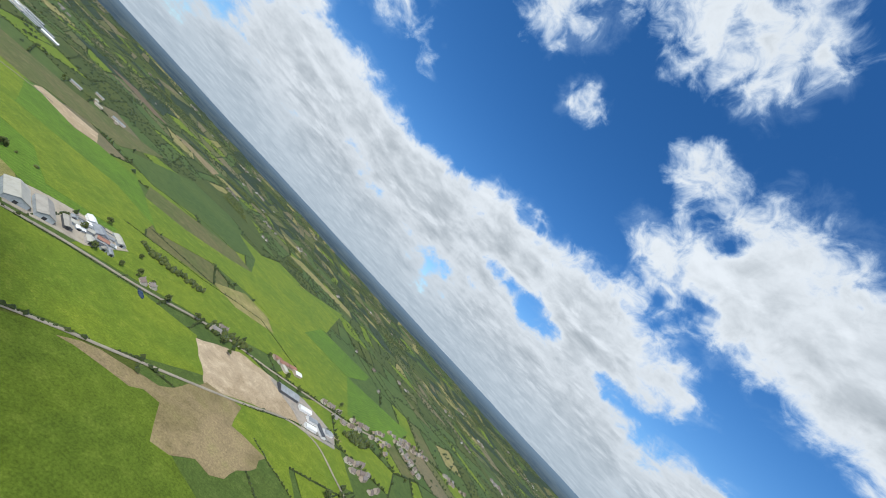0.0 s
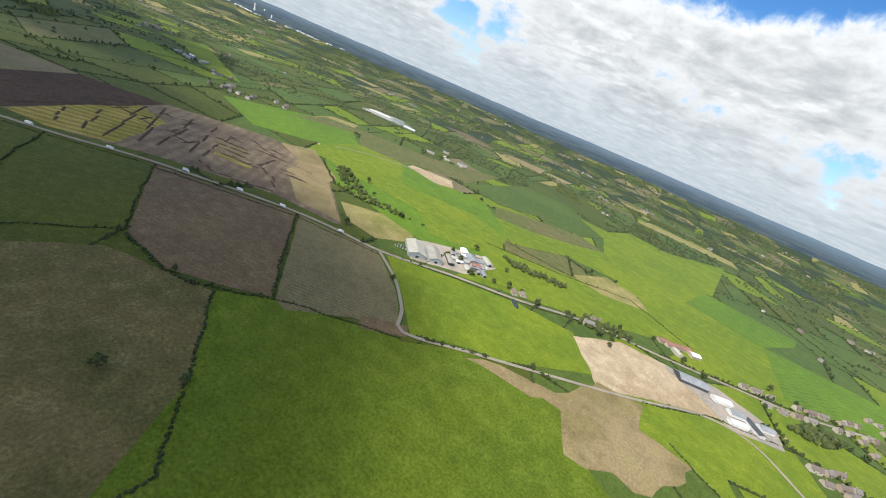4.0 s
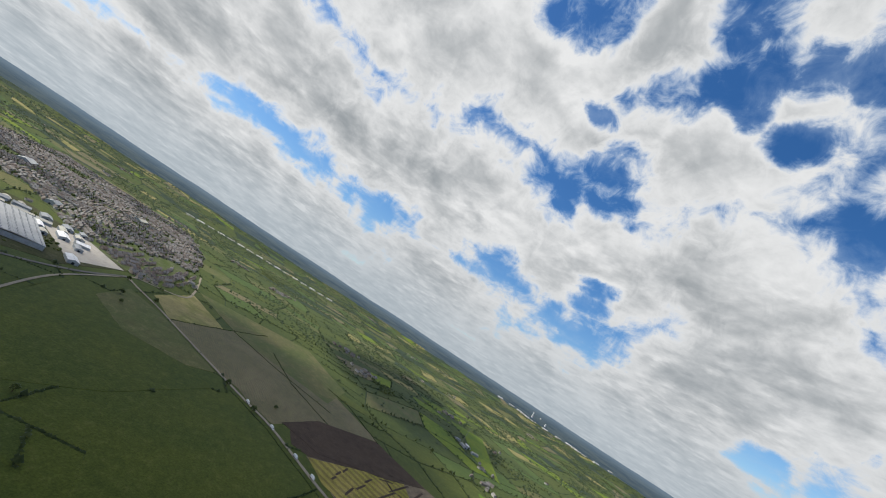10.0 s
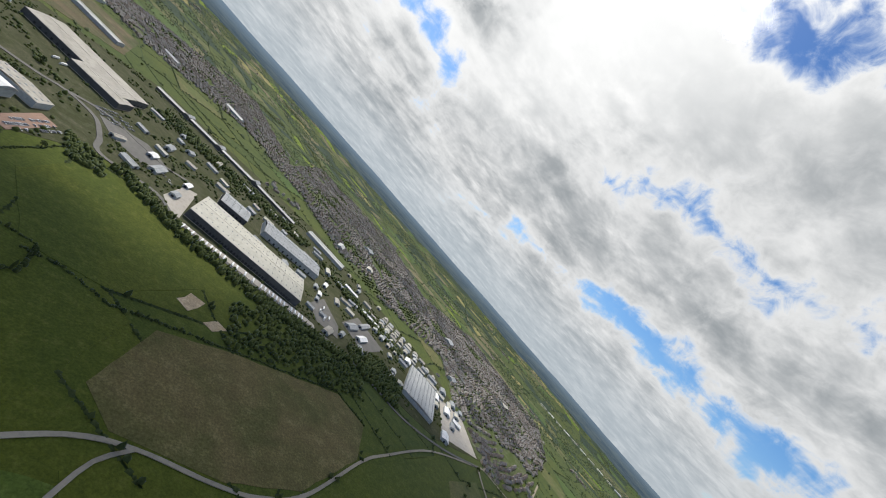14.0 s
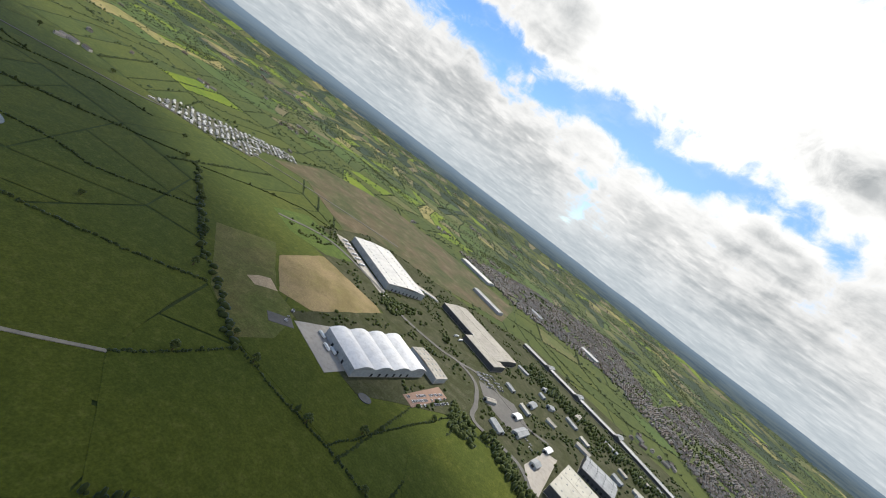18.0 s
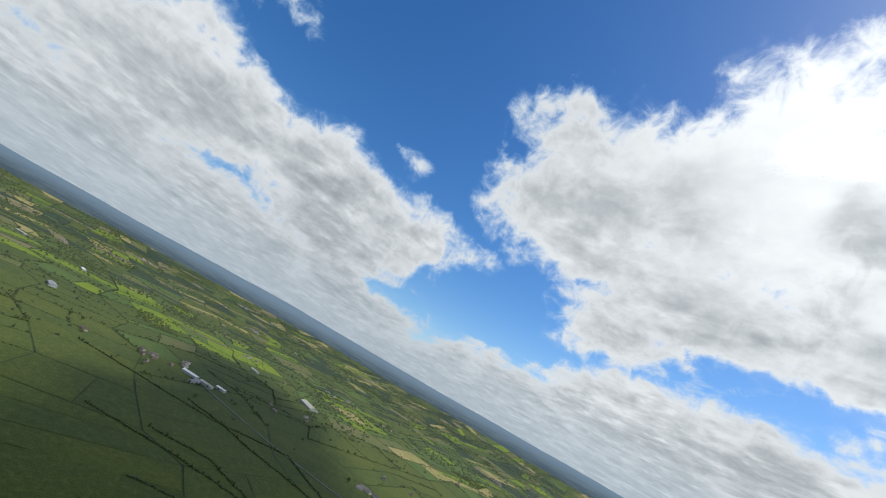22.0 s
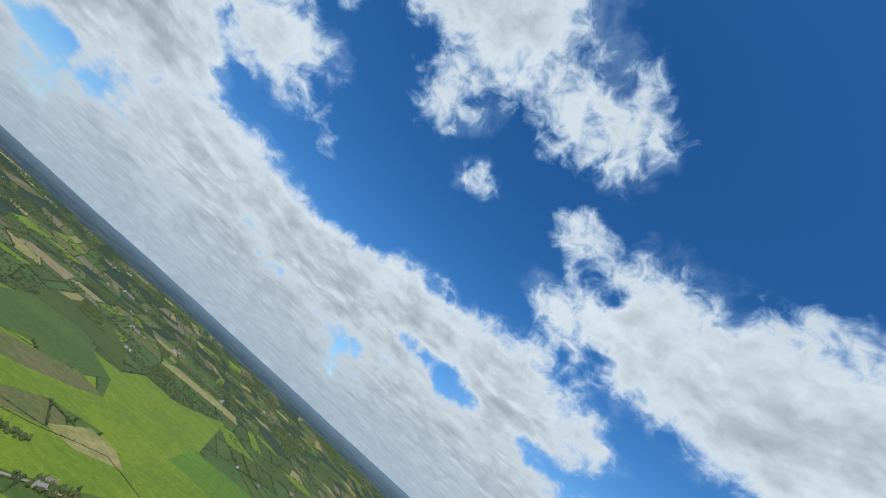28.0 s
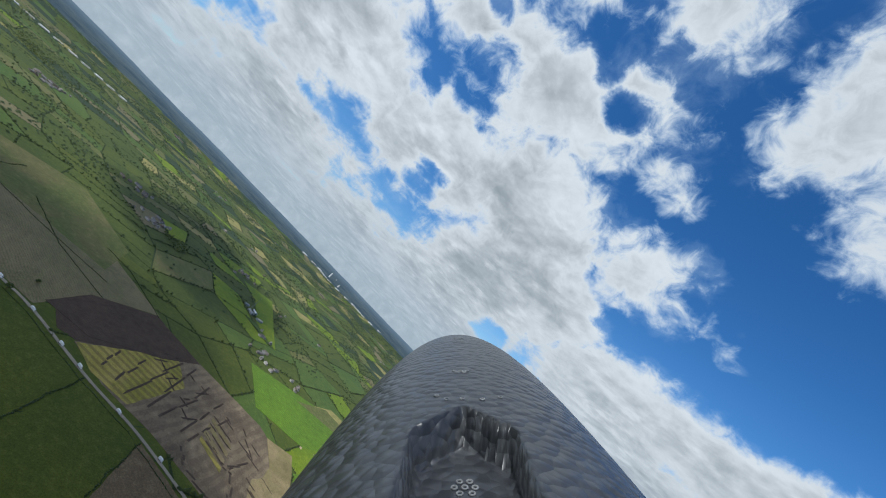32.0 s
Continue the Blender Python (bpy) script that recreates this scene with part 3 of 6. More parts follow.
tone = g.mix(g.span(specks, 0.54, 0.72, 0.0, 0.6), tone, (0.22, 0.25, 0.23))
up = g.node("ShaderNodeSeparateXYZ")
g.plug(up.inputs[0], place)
# paler haze is painted in towards the top
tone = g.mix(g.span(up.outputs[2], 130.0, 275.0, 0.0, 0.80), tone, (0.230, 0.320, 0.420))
haze_glow = g.node("ShaderNodeEmission")
g.plug(haze_glow.inputs[0], tone)
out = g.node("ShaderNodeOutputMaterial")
g.plug(out.inputs[0], haze_glow.outputs[0])
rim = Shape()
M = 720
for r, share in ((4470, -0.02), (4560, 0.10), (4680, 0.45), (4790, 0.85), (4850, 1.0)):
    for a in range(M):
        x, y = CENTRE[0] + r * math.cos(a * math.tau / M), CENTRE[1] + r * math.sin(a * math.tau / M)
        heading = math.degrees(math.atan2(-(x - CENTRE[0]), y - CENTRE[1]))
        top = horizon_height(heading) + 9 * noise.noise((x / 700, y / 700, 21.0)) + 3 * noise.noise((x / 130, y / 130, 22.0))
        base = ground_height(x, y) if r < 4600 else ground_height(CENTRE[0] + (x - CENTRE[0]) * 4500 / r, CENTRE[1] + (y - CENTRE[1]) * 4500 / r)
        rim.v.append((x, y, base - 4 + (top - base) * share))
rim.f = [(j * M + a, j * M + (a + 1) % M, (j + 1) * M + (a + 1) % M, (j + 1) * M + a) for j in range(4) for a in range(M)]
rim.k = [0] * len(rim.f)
backdrop = tagged(new("backdrop", rim.mesh("backdrop", distance)), "far country along the horizon with blue-grey haze painted in", "backdrop", kind="structure")
for poly in backdrop.data.polygons:
    poly.use_smooth = True

COVER = []


def field(corners, material, label, lift=0.25, name="field", wander=2.0):
    """A field with a slightly uneven edge, lying on the ground."""
    edge = []
    for (x0, y0), (x1, y1) in zip(corners, corners[1:] + corners[:1]):
        n = max(1, int(math.hypot(x1 - x0, y1 - y0) / 14))
        for i in range(n):
            x, y = x0 + (x1 - x0) * i / n, y0 + (y1 - y0) * i / n
            k = 1.0 if i else 0.3
            edge.append((x + k * wander * noise.noise((x / 20, y / 20, 1.0)), y + k * wander * noise.noise((x / 20, y / 20, 5.0))))
    s = Shape()
    n = len(edge)
    lift += 0.004 * len(COVER)
    s.add([(x, y, lift) for x, y in edge] + [(x, y, -0.5) for x, y in edge], [tuple(range(n))] + [(i, i + n, (i + 1) % n + n, (i + 1) % n) for i in range(n)])
    COVER.append(corners)
    return tagged(new(name, s.mesh(name, material)), label, "field", kind="structure")


PASTURES = "dark green grazed pasture between hedges"
field([(-326, 207), (-305, 250), (-262, 293), (-217, 337), (-123, 289), (-60, 180), (-100, 60), (-190, 70), (-304, 195)], short_grass, "smooth green pasture partly in cloud shadow")
field([(-407, 146), (-380, 167), (-326, 205), (-231, 159), (-175, 100), (-160, 20), (-300, -20), (-430, 30)], dry_grass, "brownish grazed pasture in cloud shadow")
field([(-757, -63), (-802, -31), (-761, 33), (-676, 136), (-545, 82), (-439, 44), (-440, -20), (-600, -110)], pasture, PASTURES)
field([(-673, 136), (-612, 232), (-436, 165), (-445, 100), (-439, 47)], pasture, PASTURES)
field([(-362, 438), (-297, 503), (-220, 570), (-142, 605), (-83, 541), (-151, 428), (-176, 410), (-219, 355), (-285, 397)], meadow, "bright green sunlit meadow beside the lane")
field([(-214, 335), (-176, 400), (-91, 450), (-40, 400), (20, 380), (60, 250), (-60, 180), (-123, 289)], short_grass, "bright green meadow with a paler patch")
field([(60, 560), (97, 494), (40, 515), (-14, 506), (-28, 562), (43, 652), (131, 716), (174, 639)], meadow, "bright green grass field beside a sandy track")
field([(-605, 231), (-477, 363), (-308, 250), (-336, 212), (-365, 182), (-429, 167), (-527, 201)], plough, "brown bare ploughed field with faint rows")
field([(-474, 366), (-372, 428), (-290, 393), (-230, 350), (-266, 296), (-286, 253), (-303, 252)], stubble, "straw-coloured stubble field with close rows")
field([(-869, 234), (-920, 300), (-879, 369), (-817, 473), (-717, 533), (-598, 490), (-447, 418), (-452, 407), (-537, 360), (-632, 245), (-680, 160), (-742, 103)], earthwork, "stripped brown earth with heaped ridges of soil")
field([(-742, 106), (-876, 271), (-790, 290), (-720, 240), (-666, 200), (-694, 140)], bright_tan, "yellowish weedy strip on the stripped earth", 0.32)
field([(-645, 430), (-700, 520), (-600, 486), (-455, 420), (-520, 385)], straw, "dry tan edge of the stripped earth field", 0.32)
field([(-260, 320), (-229, 361), (-216, 347), (-243, 307)], plough, "narrow reddish bare strip beside the track", 0.3)
field([(-526, 466), (-462, 560), (-405, 527), (-395, 496), (-407, 452), (-459, 438)], tan_grass, "dry tan grass wedge beside the farm")
field([(-760, 815), (-787, 867), (-700, 944), (-645, 888), (-662, 846)], sandy, "pale sandy strip among green fields", name="bare_strip")
field([(-138, 597), (-96, 681), (-32, 715), (53, 702), (130, 755), (49, 667), (-29, 575), (-69, 522)], sandy, "pale bare sandy field with wheel tracks", 0.25, "field", 4.0)
field([(-169, 389), (-146, 423), (-91, 453), (-73, 534), (-25, 558), (-14, 506), (40, 515), (19, 428), (-30, 394), (-48, 387), (-75, 435), (-120, 412)], straw, "worn sandy patch spreading into grass", 0.33, "field", 9.0)
field([(-833, 47), (-914, 107), (-985, 215), (-905, 322), (-746, 106), (-751, 76)], dark_soil, "nearly black freshly worked soil field")
field([(-1148, -176), (-1196, -119), (-1149, 64), (-995, 215), (-914, 107), (-774, 34), (-801, -20), (-858, -93)], stubble, "olive brown stubble fields split by thin hedges")
field([(-600, -115), (-760, -68), (-830, -140), (-943, -269), (-837, -376), (-694, -329), (-600, -300), (-480, -190)], pasture, PASTURES)
# the lit part of the pasture, put in as a paler olive colour
field([(-832, -324), (-960, -352), (-928, -260), (-826, -90), (-784, -125), (-769, -226)], rough_grass, "olive grass along the lane, coloured as a lit patch", 0.33)
field([(-1013, -335), (-1207, -347), (-1069, -182), (-935, -249)], tan_grass, "yellow-green grass field beside the housing estate")
field([(-931, -245), (-1117, -189), (-985, 95), (-890, 85), (-797, 30), (-837, -92)], stubble, "brown stubble field beside the lane")
field([(-1270, -366), (-1424, -56), (-1212, 105), (-1033, 85), (-1100, -166)], rough_grass, "olive brown rough field")
field([(-306, -351), (-389, -372), (-577, -400), (-618, -357), (-579, -290), (-471, -222), (-385, -210), (-290, -226), (-266, -261)], dry_grass, "brownish rough pasture ringed by a farm track")
field([(-560, -265), (-471, -205), (-380, -190), (-270, -190), (-300, -40), (-440, -30), (-480, -180)], pasture, PASTURES)
field([(-620, -300), (-810, -365), (-694, -325), (-600, -300), (-480, -185)], pasture, PASTURES)
field([(-142, -487), (-180, -600), (-270, -625), (-370, -563), (-352, -468), (-259, -375), (-182, -381)], pasture, PASTURES)
field([(-182, -370), (-247, -375), (-283, -345), (-259, -292), (-231, -226), (-150, -200), (-120, -300), (-190, -345)], pasture, PASTURES)
field([(215, -602), (190, -735), (148, -747), (22, -681), (45, -557), (78, -535), (118, -515)], straw, "tan dried grass field behind the white warehouse")
field([(-51, -241), (-77, -268), (-95, -241), (-113, -200), (-106, -150), (-70, -180)], dry_grass, "worn brownish strip across the pasture", 0.33)
field([(153, -488), (143, -521), (117, -512), (132, -484)], sandy, "small bare earth patch in the grass", 0.34, "bare_patch", 7.0)
field([(-319, -418), (-335, -443), (-354, -438), (-332, -405)], sandy, "small bare sandy hollow in scrub", 0.34, "bare_patch", 8.0)
field([(-354, -400), (-372, -418), (-384, -408), (-366, -392)], sandy, "small bare sandy hollow in scrub", 0.34, "bare_patch", 8.0)
field([(-829, 593), (-869, 639), (-833, 665), (-790, 615)], sandy, "pale bare yard among green fields", 0.3, "bare_patch", 5.0)
field([(-1299, 2817), (-1354, 2990), (-900, 2990), (-843, 2909)], straw, "far pale straw field")
field([(-520, 520), (-600, 500), (-720, 545), (-760, 640), (-560, 800), (-380, 700), (-330, 620), (-400, 535)], spring_crop, "bright green young crop with fine tramlines", 0.2)
field([(-300, 520), (-330, 620), (-380, 700), (-150, 900), (-20, 850), (-150, 680)], meadow, "bright green sloping meadow above the lane", 0.2)
field([(-150, 900), (-20, 850), (-40, 740), (60, 815), (120, 900), (80, 1150), (-120, 1180)], meadow, "bright green meadow with hedged sides", 0.2)
field([(120, 900), (260, 1000), (330, 1250), (80, 1150)], spring_crop, "bright green young crop beside the village street", 0.2)
field([(41, -392), (68, -285), (-32, -226), (-64, -259), (-120, -301), (-193, -341), (-193, -380), (-89, -388)], pasture, PASTURES, 0.2)
field([(41, -396), (145, -422), (204, -460), (160, -500), (100, -505), (40, -550), (-40, -480), (-89, -396)], pasture, PASTURES, 0.2)
field([(68, -282), (145, -419), (196, -364), (454, -163), (300, -60), (60, -100), (-30, -222)], pasture, PASTURES, 0.2)
field([(204, -456), (341, -541), (457, -607), (418, -727), (288, -842), (200, -740), (197, -585)], pasture, "green pasture with a brighter sunlit edge", 0.2)
field([(40, 180), (60, 0), (300, -50), (450, -160), (600, -140), (520, 100), (300, 300), (100, 280)], pasture, PASTURES, 0.2)
field([(-100, 60), (-60, 180), (40, 180), (60, 0), (60, -95), (-70, -170), (-150, -190), (-270, -180), (-290, -30), (-160, 20)], ley, PASTURES, 0.2)

field([(273, -523), (231, -607), (119, -510), (71, -505), (43, -441), (56, -396), (139, -424)], rough_grass, "olive brown rough grass behind the hedge", 0.22)
# sunlight on this corner is imitated by a brighter grass colour
field([(353, -706), (343, -802), (226, -800), (176, -782), (203, -712), (273, -681)], ley, "corner of rough grass painted brighter as if sunlit", 0.24)
field([(626, -943), (534, -995), (301, -889), (239, -1010), (112, -1059), (-90, -1235), (-80, -1503), (347, -1535), (573, -1469), (695, -1254)], moor, "brown rough land beyond the warehouses", 0.2)
# north of the lane
field([(-760, 563), (-676, 567), (-644, 722), (-780, 831), (-890, 753), (-833, 604)], meadow, "bright green sunlit ley near the stripped earth")
field([(-1088, 483), (-1096, 730), (-1024, 822), (-890, 753), (-833, 604), (-881, 470)], spring_crop, "smooth bright green crop field")
field([(-1096, 730), (-1154, 832), (-1116, 909), (-1041, 833)], tan_grass, "small yellow-tan dry field")
field([(-1832, 531), (-1867, 700), (-1500, 640), (-1300, 610), (-1420, 545), (-1661, 570)], meadow, "long bright green sunlit strip")
field([(-1048, 644), (-1125, 793), (-1040, 900), (-890, 1050), (-792, 877), (-780, 831), (-890, 753), (-1000, 840)], rough_grass, "rough brownish grass field")
field([(-890, 1050), (-808, 1342), (-695, 1001), (-714, 998), (-792, 877)], rough_grass, "olive rough grass beside the hamlet")
field([(-676, 567), (-509, 632), (-415, 577), (-335, 667), (-392, 792), (-494, 797), (-640, 700), (-724, 622)], meadow, "bright green sunlit meadow behind the farm")
field([(-640, 700), (-494, 797), (-392, 792), (-372, 781), (-491, 879), (-560, 930), (-640, 888), (-660, 840), (-787, 830)], spring_crop, "bright green young crop beside the pale strip")
field([(-549, 964), (-461, 1091), (-385, 1176), (-303, 1150), (-341, 1061), (-412, 941), (-491, 879)], rough_grass, "narrow olive brown strip between green fields")
field([(-695, 1001), (-751, 1447), (-601, 1534), (-370, 1318), (-385, 1176), (-483, 1135), (-567, 991)], ley, "large smooth dark green crop field")
field([(-372, 781), (-491, 879), (-412, 941), (-341, 1061), (-303, 1150), (-265, 1244), (-180, 1303), (-74, 1350), (-74, 1064), (-125, 978), (-219, 970), (-308, 923)], meadow, "broad lime green meadow in sunlight")
field([(-251, 829), (-222, 949), (-153, 952), (-110, 900), (-186, 826)], tan_grass, "tan patch in a bright meadow")
field([(-303, 1150), (-370, 1318), (-500, 1420), (-352, 1481), (-229, 1728), (-96, 2031), (-55, 1371), (-74, 1350), (-180, 1303)], meadow, "long lime green meadow in sunlight")
field([(-85, 1135), (-74, 1350), (36, 1380), (148, 1406), (141, 1316), (80, 1150)], spring_crop, "vivid lime green crop field")
field([(-733, 1973), (-531, 1753), (-420, 1480), (-601, 1534), (-751, 1447), (-860, 1700)], grazing, "green pasture with scattered bushes")
field([(-1261, 1960), (-1285, 2120), (-1107, 2240), (-1009, 2006)], straw, "far straw-coloured field")
field([(-1650, 1900), (-1600, 2060), (-1320, 2010), (-1340, 1900)], plough, "far brown bare field")
field([(-500, 2100), (-480, 2300), (-100, 2420), (-60, 2250)], tan_grass, "far yellow-tan field")
field([(1169, 920), (1232, 800), (1026, 534), (887, 521), (800, 700), (950, 900)], ley, "bright green sunlit meadow far from the lane")
field([(1447, 1224), (1223, 900), (1169, 920), (950, 900), (900, 1200), (1200, 1400)], spring_crop, "bright yellow-green crop field")
for k in range(4):
    x, y = -752 + 22 * k, 352 - 8 * k
    field([(x, y), (x + 12, y - 4), (x + 64, y + 34), (x + 52, y + 38)], bright_tan if k == 3 else straw, "pale scraped strip in the stripped earth", 0.36, "bare_patch", 1.0)
field([(-789, 489), (-776, 557), (-690, 535), (-622, 519), (-587, 466), (-649, 450), (-700, 480)], straw, "pale tan shoulder of the stripped earth", 0.36)
field([(-801, 43), (-903, 90), (-990, 213), (-898, 312), (-840, 240), (-773, 117)], dark_soil, "dark freshly stripped soil", 0.3)


def ribbon(points, width, material, name, label, lift=1.1, category="road"):
    """A road or track along a smoothed line."""
    line = []
    for i in range(len(points) - 1):
        p0, p1, p2, p3 = [Vector(points[max(0, min(len(points) - 1, k))]) for k in (i - 1, i, i + 1, i + 2)]
        n = max(2, int((p2 - p1).length / 10))
        for j in range(n):
            t = j / n
            line.append(0.5 * ((2 * p1) + (p2 - p0) * t + (2 * p0 - 5 * p1 + 4 * p2 - p3) * t * t + (3 * p1 - p0 - 3 * p2 + p3) * t ** 3))
    line.append(Vector(points[-1]))
    s = Shape()
    for i, p in enumerate(line):
        d = (line[min(i + 1, len(line) - 1)] - line[max(i - 1, 0)]).normalized()
        side = Vector((-d.y, d.x)) * width / 2 * (1 + 0.15 * noise.noise((p.x / 15, p.y / 15, 0)))
        for q in (p + side, p - side):
            z = ground_height(q.x, q.y) + lift
            s.v += [(q.x, q.y, z), (q.x, q.y, z - 0.6)]
    for i in range(len(line) - 1):
        a, b = 4 * i, 4 * i + 4
        s.f += [(a, a + 2, b + 2, b), (a + 1, a, b, b + 1), (a + 2, a + 3, b + 3, b + 2)]
    s.k = [0] * len(s.f)
    return tagged(new(name, s.mesh(name, material)), label, category, kind="structure"), line


LANE = [(-1459, -466), (-1235, -363), (-1120, -335), (-1027, -403), (-943, -269), (-803, -38), (-761, 36), (-676, 140), (-608, 236), (-477, 369), (-372, 434), (-300, 510), (-224, 580), (-149, 665), (-48, 729), (49, 799), (147, 873), (250, 988)]
ribbon(LANE, 5.5, lane_dust, "road_lane", "narrow dusty country lane between hedges")
ribbon([(-372, 431), (-308, 407), (-254, 373), (-224, 348), (-172, 403), (-120, 460), (-35, 557), (30, 639), (86, 659), (141, 618), (210, 560)], 4.0, lane_dust, "road_track", "sandy farm track across green fields")
ribbon([(-210, -190), (-266, -214), (-311, -217), (-374, -206), (-420, -204), (-478, -220), (-585, -288), (-650, -318), (-813, -377), (-1000, -400)], 4.0, lane_dust, "road_track", "pale curving farm track")
ribbon([(-832, 640), (-818, 720), (-775, 800), (-735, 850)], 3.0, lane_dust, "road_track", "thin pale track to a bare strip")
ribbon([(-311, -217), (-286, -200), (-268, -170)], 3.5, lane_dust, "road_track", "short spur of a pale farm track", 1.16)
ribbon([(-640, -520), (-700, -470), (-760, -425), (-875, -401), (-1027, -403)], 7.0, tarmac, "road", "grey tarmac road skirting the housing estate")
ribbon([(330, -700), (250, -780), (100, -770), (22, -746), (-64, -753), (-103, -768), (-148, -750), (-170, -690), (-183, -640), (-260, -640), (-290, -600)], 8.0, tarmac, "road", "grey estate road between warehouses")
ribbon([(-103, -768), (-157, -795), (-225, -771), (-260, -760), (-300, -770)], 7.0, tarmac, "road", "grey access road to a car park", 1.16)
ribbon([(-290, -600), (-420, -560), (-560, -540), (-640, -520)], 7.0, tarmac, "road", "grey service road along the warehouse docks", 1.16)
ribbon([(1300, -80), (1000, -330), (760, -610), (690, -760), (560, -900), (420, -1000), (250, -1100)], 6.0, tarmac, "road", "narrow tarmac road through the village")
ribbon([(68, -285), (150, -190), (330, -60), (520, 60)], 3.5, lane_dust, "road_track", "worn wheel track across pasture", 1.1)

# ---- farmland all round ----
TOWNS = [
    [(-1050, -420), (-1130, -395), (-1440, -480), (-1850, -660), (-2300, -1000), (-2250, -1700), (-1600, -1600), (-1250, -900), (-1100, -620)],
    [(-900, -990), (-1250, -900), (-1600, -1600), (-1750, -2450), (-1100, -2700), (-700, -1800), (-690, -1420), (-780, -1130)],
    [(-690, -1420), (-700, -1800), (-560, -2750), (-50, -2250), (260, -1720), (-70, -1560), (-445, -1680)],
]
WORKS = [[(320, -700), (290, -1010), (0, -1110), (-200, -1240), (-700, -1130), (-840, -960), (-1080, -720), (-1100, -430), (-860, -420), (-700, -500), (-560, -540), (-280, -600), (-180, -640), (-60, -480), (80, -500), (40, -700)]]


def claimed(x, y, lists):
    return any(inside(x, y, poly) for poly in lists)


field(WORKS[0], waste, "rough waste ground between the works", 0.12)
COVER.pop()
rng = random.Random(7)
CELL_A, CELL_B, TILT = 150.0, 235.0, radians(24)
ca, sa = math.cos(TILT), math.sin(TILT)
nodes = {}


def node_at(i, j):
    if (i, j) not in nodes:
        r = random.Random(i * 7919 + j * 104729)
        u = (i + r.uniform(-0.27, 0.27) + 0.35 * (j % 2)) * CELL_A
        v = (j + r.uniform(-0.25, 0.25)) * CELL_B
        nodes[(i, j)] = (u * ca - v * sa + CENTRE[0], u * sa + v * ca + CENTRE[1])
    return nodes[(i, j)]


KINDS = [pasture, grazing, ley, meadow, rough_grass, stubble, tan_grass, far_wood]
plots = Shape()
HEDGE_LINES = []


def between(p, q, t):
    return (p[0] + (q[0] - p[0]) * t, p[1] + (q[1] - p[1]) * t)


quads = []
for i in range(-35, 36):
    for j in range(-23, 24):
        quad = [node_at(i, j), node_at(i + 1, j), node_at(i + 1, j + 1), node_at(i, j + 1)]
        HEDGE_LINES.append((quad[0], quad[1]))
        HEDGE_LINES.append((quad[0], quad[3]))
        way_of_split = rng.random()
        t, u = rng.uniform(0.35, 0.65), rng.uniform(0.35, 0.65)
        if way_of_split < 0.45:
            p, q = between(quad[0], quad[1], t), between(quad[3], quad[2], u)
            quads += [[quad[0], p, q, quad[3]], [p, quad[1], quad[2], q]]
            HEDGE_LINES.append((p, q))
        elif way_of_split < 0.85:
            p, q = between(quad[0], quad[3], t), between(quad[1], quad[2], u)
            quads += [[quad[0], quad[1], q, p], [p, q, quad[2], quad[3]]]
            HEDGE_LINES.append((p, q))
        else:
            quads.append(quad)
for quad in quads:
    cx, cy = sum(p[0] for p in quad) / 4, sum(p[1] for p in quad) / 4
    r = math.hypot(cx - CENTRE[0], cy - CENTRE[1])
    if r > 4520:
        continue
    heading = math.degrees(math.atan2(-(cx - CENTRE[0]), cy - CENTRE[1]))
    pick = rng.random()
    # brighter leys and meadows to the north, mostly old pasture to the south and east, woods on the far hills
    if abs(heading - 15) < 60:
        weights = (0.20, 0.26, 0.30, 0.10, 0.06, 0.03, 0.03, 0.02)
    elif abs(heading - 75) < 35:
        weights = (0.42, 0.24, 0.08, 0.02, 0.12, 0.06, 0.01, 0.05)
    else:
        weights = (0.52, 0.28, 0.08, 0.02, 0.06, 0.0, 0.01, 0.03)
    # extra leys and meadows put a sunlit band into the field colours
    if r > 1800 and (heading > 168 or heading < -50):
        weights = (0.10, 0.16, 0.32, 0.26, 0.06, 0.02, 0.06, 0.02)
    if r > 2500:
        weights = (0.22, 0.18, 0.14, 0.05, 0.12, 0.08, 0.05, 0.16)
    if r > 3100:
        weights = (0.20, 0.16, 0.10, 0.04, 0.11, 0.08, 0.05, 0.26)
    kind, total = 0, 0.0
    for kind, w in enumerate(weights):
        total += w
        if pick < total:
            break
    if r < 1350 and (cy < 420 or cx < -700) and kind > 1:
        kind = rng.choice((0, 0, 1))
    elif r < 1500 and cy > 420 and kind in (0, 1):
        kind = rng.choice((2, 2, 1, 3) if cx < -50 else (3, 3, 2))
    if r < 2300 and kind == 7:
        kind = 0
    steps = 3 if r > 2700 else 1
    grid = []
    for a in range(steps + 1):
        for b in range(steps + 1):
            s, t = a / steps, b / steps
            x = (quad[0][0] * (1 - s) + quad[1][0] * s) * (1 - t) + (quad[3][0] * (1 - s) + quad[2][0] * s) * t
            y = (quad[0][1] * (1 - s) + quad[1][1] * s) * (1 - t) + (quad[3][1] * (1 - s) + quad[2][1] * s) * t
            x, y = x + (cx - x) * 0.02, y + (cy - y) * 0.02
            grid.append((x, y, ground_height(x, y) + 0.08))
    q = steps + 1
    plots.add(grid, [(a * q + b, (a + 1) * q + b, (a + 1) * q + b + 1, a * q + b + 1) for a in range(steps) for b in range(steps)], kind)
tagged(new("fields", plots.mesh("fields", *KINDS)), "patchwork of green, olive and brown fields", "farmland", kind="stuff")

# ---- hedges and woods ----
ICO = bmesh.new()
bmesh.ops.create_icosphere(ICO, subdivisions=1, radius=1.0)
ICO.verts.ensure_lookup_table()
ICO_V = np.array([v.co[:] for v in ICO.verts])
